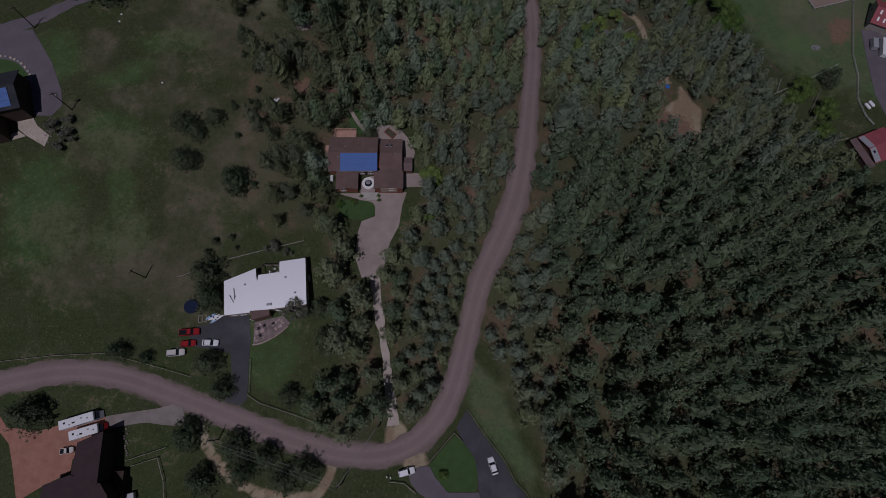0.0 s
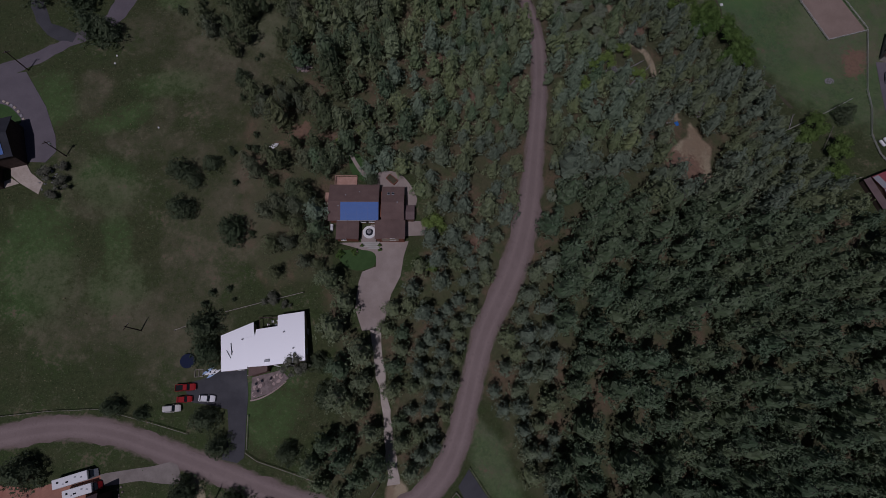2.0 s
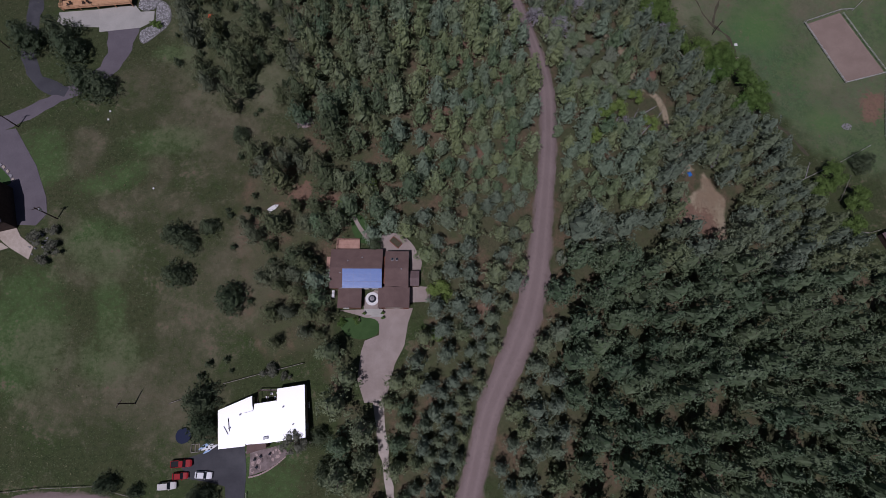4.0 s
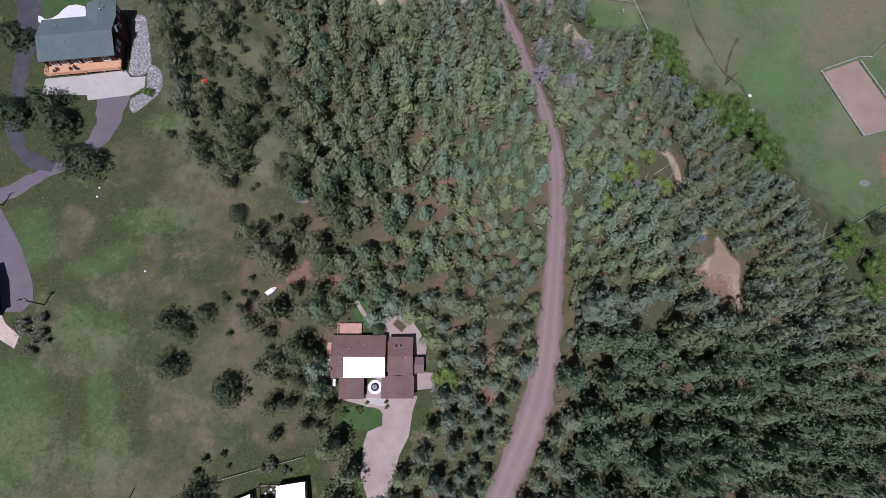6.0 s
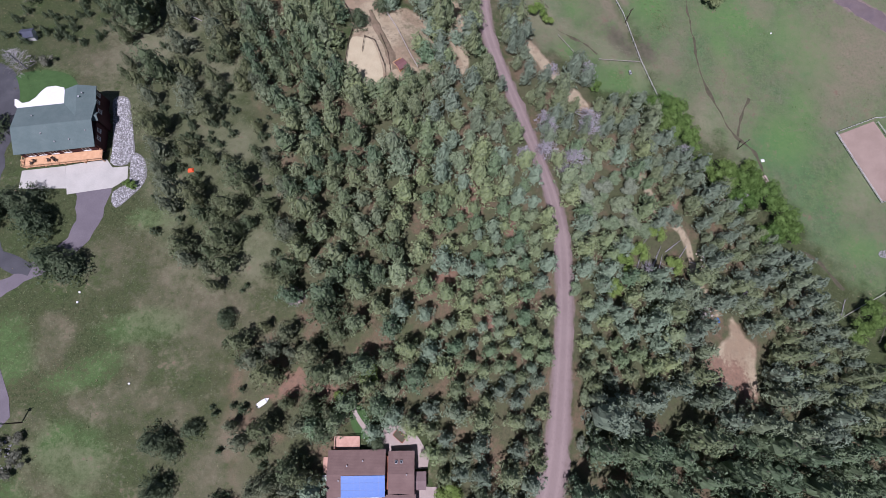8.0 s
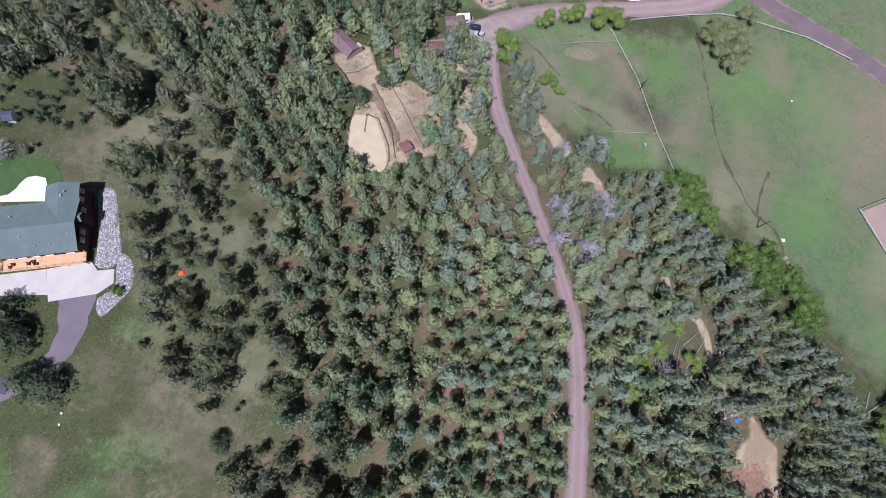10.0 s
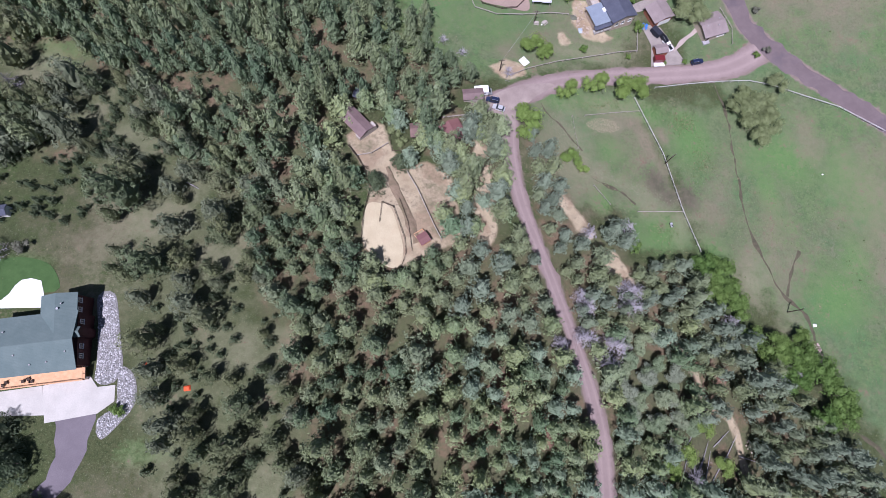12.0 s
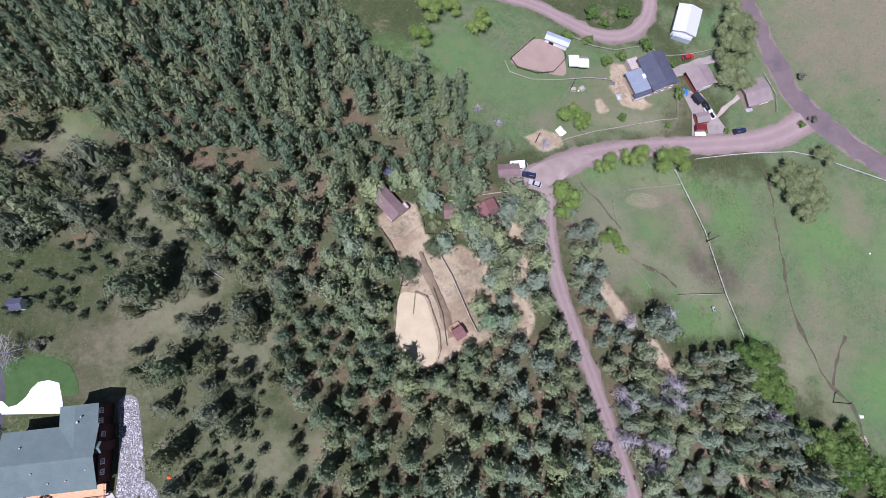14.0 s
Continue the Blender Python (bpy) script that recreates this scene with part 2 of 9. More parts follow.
M = {
    "land": make_land(),
    "dirt_road": rutted("dirt_road", (0.222, 0.170, 0.156), (0.255, 0.198, 0.181), (0.319, 0.251, 0.231), (0.165, 0.125, 0.111)),
    "asphalt": surface("asphalt", (0.060, 0.060, 0.066), (0.078, 0.078, 0.084), 0.3, 8.0, 0.9, stain=(0.095, 0.095, 0.10)),
    "old_asphalt": surface("old_asphalt", (0.135, 0.118, 0.130), (0.165, 0.145, 0.158), 0.2, 6.0, 0.92, stain=(0.11, 0.098, 0.11)),
    "east_asphalt": surface("east_asphalt", (0.129, 0.101, 0.100), (0.156, 0.123, 0.121), 0.25, 5.0, 0.92, stain=(0.082, 0.070, 0.080)),
    "pale_dirt": surface("pale_dirt", (0.245, 0.195, 0.170), (0.305, 0.250, 0.220), 0.25, 5.0, 0.95, stain=(0.35, 0.29, 0.25)),
    "soil": surface("soil", (0.165, 0.125, 0.080), (0.240, 0.180, 0.120), 0.6, 4.0, 0.95, bump=0.7, depth=0.15, stain=(0.10, 0.10, 0.05)),
    "pale_gravel": surface("pale_gravel", (0.43, 0.37, 0.315), (0.52, 0.455, 0.395), 0.5, 6.0, 0.95, stain=(0.36, 0.30, 0.25)),
    "pale_concrete": surface("pale_concrete", (0.42, 0.405, 0.36), (0.49, 0.47, 0.42), 0.3, 5.0, 0.85, stain=(0.36, 0.34, 0.30)),
    "white_concrete": surface("white_concrete", (0.72, 0.71, 0.68), (0.78, 0.77, 0.74), 0.3, 5.0, 0.8),
    "gravel_pad": surface("gravel_pad", (0.330, 0.270, 0.235), (0.400, 0.335, 0.295), 0.3, 7.0, 0.95, stain=(0.27, 0.22, 0.19)),
    "pavers": surface("pavers", (0.340, 0.160, 0.110), (0.420, 0.215, 0.150), 0.5, 5.0, 0.9, stain=(0.29, 0.15, 0.11)),
    "cream_stone": surface("cream_stone", (0.44, 0.37, 0.30), (0.54, 0.46, 0.38), 0.8, 5.0, 0.9, stain=(0.36, 0.30, 0.24)),
    "gravel": surface("gravel", (0.230, 0.200, 0.175), (0.300, 0.265, 0.235), 0.4, 6.0, 0.95),
    "lawn": surface("lawn", (0.045, 0.092, 0.026), (0.060, 0.115, 0.034), 0.5, 8.0, 0.95, bump=0.6),
    "sand": surface("sand", (0.451, 0.385, 0.248), (0.510, 0.440, 0.288), 0.3, 4.0, 0.95, stain=(0.431, 0.350, 0.225)),
    "straw": surface("straw", (0.300, 0.250, 0.170), (0.400, 0.340, 0.235), 0.8, 6.0, 0.95),
    "arena_sand": surface("arena_sand", (0.265, 0.198, 0.158), (0.315, 0.238, 0.192), 0.2, 3.0, 0.95),
    # Brightened in colour to stand for the shadowless look opposite the sun.
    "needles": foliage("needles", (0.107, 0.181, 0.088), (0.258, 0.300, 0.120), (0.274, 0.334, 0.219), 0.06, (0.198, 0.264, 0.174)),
    # Same needles dimmed in colour, for groves whose shaded sides are seen.
    "shade_needles": foliage("shade_needles", (0.081, 0.117, 0.055), (0.146, 0.162, 0.070), (0.186, 0.201, 0.118), 0.06, (0.130, 0.153, 0.094)),
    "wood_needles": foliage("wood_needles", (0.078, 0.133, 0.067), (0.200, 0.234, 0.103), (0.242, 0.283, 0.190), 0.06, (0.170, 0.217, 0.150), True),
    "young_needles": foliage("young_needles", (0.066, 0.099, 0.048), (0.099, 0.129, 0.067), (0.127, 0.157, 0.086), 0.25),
    "leaves": foliage("leaves", (0.150, 0.245, 0.050), (0.225, 0.320, 0.078), (0.265, 0.350, 0.105), 0.35),
    "dark_leaves": foliage("dark_leaves", (0.092, 0.180, 0.036), (0.160, 0.245, 0.058), (0.180, 0.265, 0.080), 0.35),
    "pale_leaves": foliage("pale_leaves", (0.203, 0.251, 0.101), (0.245, 0.290, 0.130), (0.281, 0.325, 0.163), 0.35),
    "brush_leaves": foliage("brush_leaves", (0.174, 0.241, 0.126), (0.253, 0.305, 0.163), (0.316, 0.362, 0.234), 0.2, (0.237, 0.266, 0.189)),
    "sage": foliage("sage", (0.12, 0.13, 0.09), (0.17, 0.175, 0.125), (0.2, 0.2, 0.15)),
    "bark": surface("bark", (0.075, 0.058, 0.046), (0.115, 0.088, 0.070), 2.0, 12.0, 0.95, bump=0.6),
    "dead_wood": surface("dead_wood", (0.30, 0.28, 0.295), (0.40, 0.375, 0.39), 2.0, 9.0, 0.9),
    "weathered_wood": surface("weathered_wood", (0.33, 0.29, 0.25), (0.44, 0.40, 0.35), 1.0, 9.0, 0.9),
    "dark_wood": surface("dark_wood", (0.045, 0.03, 0.022), (0.075, 0.05, 0.038), 1.0, 9.0, 0.9),
    "white_rail": plain("white_rail", (0.50, 0.49, 0.46), 0.6),
    "cedar": surface("cedar", (0.56, 0.32, 0.17), (0.66, 0.40, 0.23), 1.0, 8.0, 0.8),
    "rust_siding": surface("rust_siding", (0.23, 0.085, 0.05), (0.28, 0.115, 0.07), 0.8, 7.0, 0.85),
    "maroon_siding": surface("maroon_siding", (0.050, 0.016, 0.016), (0.070, 0.023, 0.022), 0.8, 7.0, 0.8),
    "tan_siding": surface("tan_siding", (0.38, 0.31, 0.24), (0.45, 0.37, 0.29), 0.8, 7.0, 0.85),
    "white_siding": surface("white_siding", (0.70, 0.69, 0.66), (0.78, 0.77, 0.74), 0.8, 7.0, 0.7),
    "pink_boards": surface("pink_boards", (0.46, 0.27, 0.20), (0.56, 0.35, 0.27), 1.0, 8.0, 0.85),
    "terrace_stone": surface("terrace_stone", (0.20, 0.155, 0.145), (0.30, 0.24, 0.225), 0.8, 5.0, 0.95, stain=(0.12, 0.10, 0.09)),
    "brown_siding": surface("brown_siding", (0.15, 0.09, 0.06), (0.19, 0.12, 0.085), 0.8, 7.0, 0.85),
    "stone": surface("stone", (0.25, 0.245, 0.25), (0.38, 0.365, 0.37), 1.6, 6.0, 0.95),
    "pebbles": surface("pebbles", (0.170, 0.165, 0.155), (0.265, 0.258, 0.248), 1.2, 9.0, 0.95, bump=0.8),
    "pink_stone": surface("pink_stone", (0.42, 0.31, 0.28), (0.55, 0.43, 0.39), 1.2, 6.0, 0.95),
    "brown_shingle": ribbed("brown_shingle", (0.150, 0.098, 0.085), (0.190, 0.128, 0.110), 0.35, 0.9, 0.0, 1),
    "green_shingle": ribbed("green_shingle", (0.098, 0.135, 0.128), (0.122, 0.160, 0.150), 0.35, 0.9, 0.0, 1),
    "dark_shingle": ribbed("dark_shingle", (0.052, 0.034, 0.036), (0.066, 0.044, 0.046), 0.35, 0.9, 0.0, 1),
    "black_shingle": ribbed("black_shingle", (0.030, 0.032, 0.038), (0.045, 0.047, 0.055), 0.35, 0.9, 0.0, 1),
    "blue_shingle": ribbed("blue_shingle", (0.060, 0.066, 0.090), (0.080, 0.088, 0.115), 0.35, 0.9, 0.0, 1),
    "grey_shingle": ribbed("grey_shingle", (0.210, 0.170, 0.160), (0.255, 0.210, 0.200), 0.35, 0.9, 0.0, 1),
    "white_roof": plain("white_roof", (0.95, 0.955, 0.96), 0.55, 0.75, 0.04),
    "red_metal": ribbed("red_metal", (0.30, 0.075, 0.085), (0.37, 0.100, 0.110), 0.45, 0.5, 0.0, 0),
    "maroon_roof": ribbed("maroon_roof", (0.150, 0.070, 0.066), (0.190, 0.095, 0.088), 0.45, 0.7, 0.0, 0),
    "pale_metal": ribbed("pale_metal", (0.46, 0.52, 0.58), (0.54, 0.60, 0.66), 0.5, 0.4, 0.4, 0),
    "slate_metal": ribbed("slate_metal", (0.20, 0.235, 0.28), (0.25, 0.29, 0.335), 0.5, 0.5, 0.1, 0),
    "violet_roof": ribbed("violet_roof", (0.150, 0.104, 0.100), (0.195, 0.140, 0.134), 0.5, 0.7, 0.1, 0),
    "solar": panel_glass(),
    "solar_frame": plain("solar_frame", (0.10, 0.16, 0.34), 0.35),
    "stone_mix": loose_stone(),
    "silver": plain("silver", (0.62, 0.63, 0.65), 0.3, 0.8),
    "glass": plain("glass", (0.02, 0.025, 0.03), 0.08, 0.0, 0.0),
    "white_paint": plain("white_paint", (0.80, 0.80, 0.79), 0.4),
    "red_paint": plain("red_paint", (0.33, 0.020, 0.022), 0.25),
    "maroon_paint": plain("maroon_paint", (0.13, 0.02, 0.022), 0.3),
    "black_paint": plain("black_paint", (0.015, 0.016, 0.018), 0.25),
    "navy_paint": plain("navy_paint", (0.018, 0.025, 0.055), 0.25),
    "silver_paint": plain("silver_paint", (0.52, 0.53, 0.54), 0.3, 0.4),
    "cream_paint": plain("cream_paint", (0.62, 0.60, 0.55), 0.35),
    "rubber": plain("rubber", (0.02, 0.02, 0.02), 0.9),
    "blue_plastic": plain("blue_plastic", (0.03, 0.16, 0.50), 0.45),
    "sky_plastic": plain("sky_plastic", (0.35, 0.50, 0.72), 0.45),
    "orange_plastic": plain("orange_plastic", (0.70, 0.10, 0.03), 0.5),
    "white_cloth": plain("white_cloth", (0.80, 0.79, 0.76), 0.8),
    "grey_cloth": plain("grey_cloth", (0.30, 0.31, 0.34), 0.8),
    "dark_mesh": plain("dark_mesh", (0.018, 0.02, 0.03), 0.8),
    "mud": surface("mud", (0.065, 0.062, 0.035), (0.105, 0.088, 0.058), 0.8, 5.0, 0.9),
    "cable": plain("cable", (0.30, 0.30, 0.30), 0.6),
    "grass_tuft": foliage("grass_tuft", (0.060, 0.105, 0.030), (0.120, 0.150, 0.055), (0.170, 0.175, 0.085), 0.3, (0.22, 0.20, 0.11), True),
    "dry_weeds": foliage("dry_weeds", (0.13, 0.13, 0.075), (0.20, 0.195, 0.125), (0.18, 0.18, 0.115), 0.05, joined=True),
}


# ---- mesh building ----
class Mesh:
    """Collects faces for one mesh."""

    def __init__(self):
        self.v, self.f, self.across = [], [], None

    def add(self, verts, faces):
        k = len(self.v)
        self.v += [tuple(p) for p in verts]
        self.f += [tuple(k + i for i in f) for f in faces]
        return self

    def prism(self, ring, z0, z1):
        n = len(ring)
        return self.add([(x, y, z0) for x, y in ring] + [(x, y, z1) for x, y in ring],
                        [tuple(range(n))[::-1], tuple(range(n, 2 * n))] + [(i, (i + 1) % n, n + (i + 1) % n, n + i) for i in range(n)])

    def box(self, x, y, z, sx, sy, sz, turn=0.0, bevel=0.0):
        """A box that stands on z, centred at x, y; bevel cuts the upright corners and the top edge."""
        c, s = math.cos(radians(turn)), math.sin(radians(turn))

        def ring(b):
            hx, hy = sx / 2, sy / 2
            q = [(hx - b, -hy), (hx, -hy + b), (hx, hy - b), (hx - b, hy), (-hx + b, hy), (-hx, hy - b), (-hx, -hy + b), (-hx + b, -hy)] if b else [(hx, -hy), (hx, hy), (-hx, hy), (-hx, -hy)]
            return [(x + c * u - s * w, y + s * u + c * w) for u, w in q]
        if not bevel:
            return self.prism(ring(0), z, z + sz)
        r = ring(bevel)
        n = len(r)
        top = [(x + (px - x) * (1 - 2 * bevel / sx), y + (py - y) * (1 - 2 * bevel / sy)) for px, py in r]
        verts = [(*p, z) for p in r] + [(*p, z + sz - bevel) for p in r] + [(*p, z + sz) for p in top]
        faces = [tuple(range(n))[::-1], tuple(range(2 * n, 3 * n))]
        for k in (0, n):
            faces += [(k + i, k + (i + 1) % n, k + n + (i + 1) % n, k + n + i) for i in range(n)]
        return self.add(verts, faces)

    def beam(self, p, q, w, h=None):
        """A squared bar from p to q."""
        p, q = Vector(p), Vector(q)
        d = (q - p).normalized()
        side = d.cross(Vector((0, 0, 1)))
        side = side.normalized() if side.length > 1e-4 else Vector((1, 0, 0))
        up = side.cross(d)
        a, b = side * w / 2, up * (h or w) / 2
        ring = [-a - b, a - b, a + b, -a + b]
        return self.add([p + r for r in ring] + [q + r for r in ring], [(3, 2, 1, 0), (4, 5, 6, 7)] + [(i, (i + 1) % 4, 4 + (i + 1) % 4, 4 + i) for i in range(4)])

    def tube(self, p, q, r0, r1, n=8):
        """A tapered round bar from p to q."""
        p, q = Vector(p), Vector(q)
        d = (q - p).normalized()
        side = d.cross(Vector((0, 0, 1)) if abs(d.z) < 0.9 else Vector((1, 0, 0))).normalized()
        up = side.cross(d)
        ring = [side * math.cos(2 * math.pi * i / n) + up * math.sin(2 * math.pi * i / n) for i in range(n)]
        return self.add([p + c * r0 for c in ring] + [q + c * r1 for c in ring], [tuple(range(n))[::-1], tuple(range(n, 2 * n))] + [(i, (i + 1) % n, n + (i + 1) % n, n + i) for i in range(n)])

    def pipe(self, points, r, n=4):
        """A thin bent pipe or wire through the points."""
        points = [Vector(p) for p in points]
        verts, faces = [], []
        for i, p in enumerate(points):
            d = (points[min(i + 1, len(points) - 1)] - points[max(i - 1, 0)]).normalized()
            side = d.cross(Vector((0, 0, 1))).normalized()
            up = side.cross(d)
            verts += [p + side * r * math.cos(6.2832 * k / n) + up * r * math.sin(6.2832 * k / n) for k in range(n)]
        for i in range(len(points) - 1):
            faces += [(i * n + k, i * n + (k + 1) % n, (i + 1) * n + (k + 1) % n, (i + 1) * n + k) for k in range(n)]
        return self.add(verts, faces)

    def lathe(self, profile, x=0, y=0, z=0, n=16):
        """A turned shape from (radius, height) pairs."""
        verts, faces = [], []
        for r, h in profile:
            verts += [(x + r * math.cos(2 * math.pi * i / n), y + r * math.sin(2 * math.pi * i / n), z + h) for i in range(n)]
        for k in range(len(profile) - 1):
            faces += [(k * n + i, k * n + (i + 1) % n, (k + 1) * n + (i + 1) % n, (k + 1) * n + i) for i in range(n)]
        faces += [tuple(range(n))[::-1], tuple(range(len(verts) - n, len(verts)))]
        return self.add(verts, faces)

    def data(self, name, material):
        me = bpy.data.meshes.new(name)
        me.from_pydata(self.v, [], self.f)
        me.materials.append(M[material])
        me.update()
        if self.across:
            me.attributes.new("across", "FLOAT", "POINT").data.foreach_set("value", np.array(self.across, np.float32))
        return me


def thing(name, m, label, category, group="", kind=""):
    ob = new(name)
    ob.empty_display_size = 0.5
    ob.matrix_basis = m
    return tagged(ob, label, category, group, kind)


def part(name, mesh, material, parent, label=""):
    ob = new(name, mesh.data(name, material))
    ob.parent = parent
    return tagged(ob, label)


def single(name, mesh, material, label, category="", group="", kind="", m=None):
    ob = new(name, mesh.data(name, material))
    if m is not None:
        ob.matrix_basis = m
    return tagged(ob, label, category, group, kind)


def at(x, y, turn=0.0, lift=0.0):
    return pose(x, y, gz(x, y) + lift, 0, 0, turn)


# ---- outlines on the land ----
def smooth_line(points, step=2.0, closed=False):
    """A rounded line through the points, cut into even steps."""
    p = [np.array(q, float) for q in points]
    n = len(p)
    out = []
    for i in range(n if closed else n - 1):
        a, b, c, d = (p[(i - 1) % n], p[i], p[(i + 1) % n], p[(i + 2) % n]) if closed else (p[max(i - 1, 0)], p[i], p[i + 1], p[min(i + 2, n - 1)])
        k = max(1, int(np.linalg.norm((c - b)[:2]) / step))
        for s in np.arange(k) / k:
            out.append(0.5 * (2 * b + (c - a) * s + (2 * a - 5 * b + 4 * c - d) * s ** 2 + (3 * b - a - 3 * c + d) * s ** 3))
    if not closed:
        out.append(p[-1])
    return np.array(out)


def strip(points, lift, rim=0.55, across=6, step=2.0):
    """A road's skin: points are (x, y, width)."""
    mid = smooth_line(points, step)
    for _ in range(16):
        mid[1:-1] = (mid[:-2] + 2 * mid[1:-1] + mid[2:]) / 4
    way = np.gradient(mid[:, :2], axis=0)
    way /= np.linalg.norm(way, axis=1)[:, None]
    side = np.stack([way[:, 1], -way[:, 0]], 1)
    mesh = Mesh()
    verts = []
    for i, (x, y, w) in enumerate(mid):
        for k in range(across + 1):
            e = 2 * k / across - 1
            rough = rim * noise.noise(Vector((x * 0.23 + 40 * (e > 0), y * 0.23, 3.0))) * 2 if abs(e) > 0.99 else 0.0
            d = e * (w / 2 + rough)
            px, py = x + side[i, 0] * d, y + side[i, 1] * d
            verts.append((px, py, gz(px, py) + lift * (1 - 0.75 * e ** 4)))
    faces = [(i * (across + 1) + k, i * (across + 1) + k + 1, (i + 1) * (across + 1) + k + 1, (i + 1) * (across + 1) + k) for i in range(len(mid) - 1) for k in range(across)]
    mesh.across = [2 * k / across - 1 for _ in mid for k in range(across + 1)]
    return mesh.add(verts, [f[::-1] for f in faces])


def inside(x, y, ring):
    """Which of the places lie in the ring, and their distance from its edge (positive inside)."""
    x, y = np.asarray(x, float), np.asarray(y, float)
    ring = np.asarray(ring, float)
    hit, dist = np.zeros(x.shape, bool), np.full(x.shape, 1e9)
    for (x0, y0), (x1, y1) in zip(ring, np.roll(ring, -1, 0)):
        if y0 != y1:
            cross = ((y0 > y) != (y1 > y)) & (x < (x1 - x0) * (y - y0) / (y1 - y0) + x0)
            hit ^= cross
        k = np.clip(((x - x0) * (x1 - x0) + (y - y0) * (y1 - y0)) / max((x1 - x0) ** 2 + (y1 - y0) ** 2, 1e-9), 0, 1)
        dist = np.minimum(dist, np.hypot(x - x0 - k * (x1 - x0), y - y0 - k * (y1 - y0)))
    return np.where(hit, dist, -dist)


def near_line(x, y, line):
    """Distance of the places from a line."""
    dist = np.full(np.shape(x), 1e9)
    for (x0, y0), (x1, y1) in zip(line[:-1], line[1:]):
        k = np.clip(((x - x0) * (x1 - x0) + (y - y0) * (y1 - y0)) / max((x1 - x0) ** 2 + (y1 - y0) ** 2, 1e-9), 0, 1)
        dist = np.minimum(dist, np.hypot(x - x0 - k * (x1 - x0), y - y0 - k * (y1 - y0)))
    return dist


def patch(points, lift, rounded=True, grain=1.5, level=None):
    """A paved area laid over the land, or level at a height."""
    from mathutils.geometry import delaunay_2d_cdt
    ring = smooth_line(points, 1.2, True) if rounded else np.array(points, float)
    lo, hi = ring.min(0), ring.max(0)
    gx, gy = np.meshgrid(np.arange(lo[0], hi[0], grain), np.arange(lo[1], hi[1], grain))
    keep = inside(gx.ravel(), gy.ravel(), ring) > 0.4 * grain
    pts = [Vector(p) for p in ring] + [Vector(p) for p in np.stack([gx.ravel()[keep], gy.ravel()[keep]], 1)]
    n = len(ring)
    v, _, f, *_ = delaunay_2d_cdt(pts, [(i, (i + 1) % n) for i in range(n)], [], 1, 1e-5)
    mesh = Mesh()
    mesh.add([(p.x, p.y, (gz(p.x, p.y) if level is None else level) + lift) for p in v], f)
    k = len(mesh.v)
    mesh.add([(x, y, (gz(x, y) if level is None else level) + lift) for x, y in ring] + [(x, y, gz(x, y) - 0.3) for x, y in ring], [(n + i, n + (i + 1) % n, (i + 1) % n, i) for i in range(n)])
    return mesh


MAIN_ROAD = [(-190, 5, 6.2), (-150, 3, 6.2), (-123.1, 8.0, 6.2), (-107.7, 11.0, 6.2), (-91.8, 10.3, 6.2), (-75.5, 4.7, 6.2), (-59.4, -1.3, 6.2), (-43.2, -7.5, 6.2), (-27.2, -12.2, 6.2), (-14.5, -12.8, 6.4), (-5.0, -9.5, 6.6),
             (3.1, -0.3, 6.6), (6.8, 9.9, 6.2), (9.7, 21.2, 6.0), (13.4, 36.3, 6.4), (20.3, 49.5, 7.6), (25.7, 62.5, 7.8), (28.7, 74.0, 7.4), (30.6, 85.0, 6.7), (32.0, 96.0, 6.0), (33.7, 108.0, 5.6), (35.3, 120.0, 5.6), (36.0, 130.0, 5.3), (36.5, 140.0, 5.4), (35.9, 148.0, 5.4), (33.9, 158.0, 4.4),
             (31.3, 168.0, 4.1), (28.0, 179.5, 4.2), (25.0, 189.5, 4.2), (21.6, 200.4, 4.2), (18.0, 211.0, 4.7), (15.6, 222.0, 5.0), (14.2, 238.0, 5.0), (16, 250, 6.0)]
NORTH_ROAD = [(5.0, 252.5, 5), (17.0, 256.0, 9.5), (26.5, 261.5, 8), (39.2, 265.6, 6.6), (54.3, 268.4, 6.4), (76.2, 270.8, 6.8), (97.8, 273.0, 8.0), (106, 276, 9.5), (114, 281, 9)]
EAST_ROAD = [(90, 366, 6), (93.6, 346.2, 6), (99.7, 322, 6), (105.0, 306.8, 6.4), (109.8, 292, 7), (117.8, 281.7, 7.8), (128.6, 272.3, 7), (141.0, 263.0, 6.8), (156, 252.0, 6.8), (190, 226, 6.8)]
FARM_LOOP = [(-30, 331, 5), (-10.2, 329.2, 5), (13.3, 325.0, 5), (26.0, 318.7, 5), (34.4, 313.8, 5.2), (43.1, 312.1, 5.4), (53.2, 314.9, 5.4), (59.0, 322.7, 5.2), (60.8, 332.9, 5), (58.0, 345, 5)]

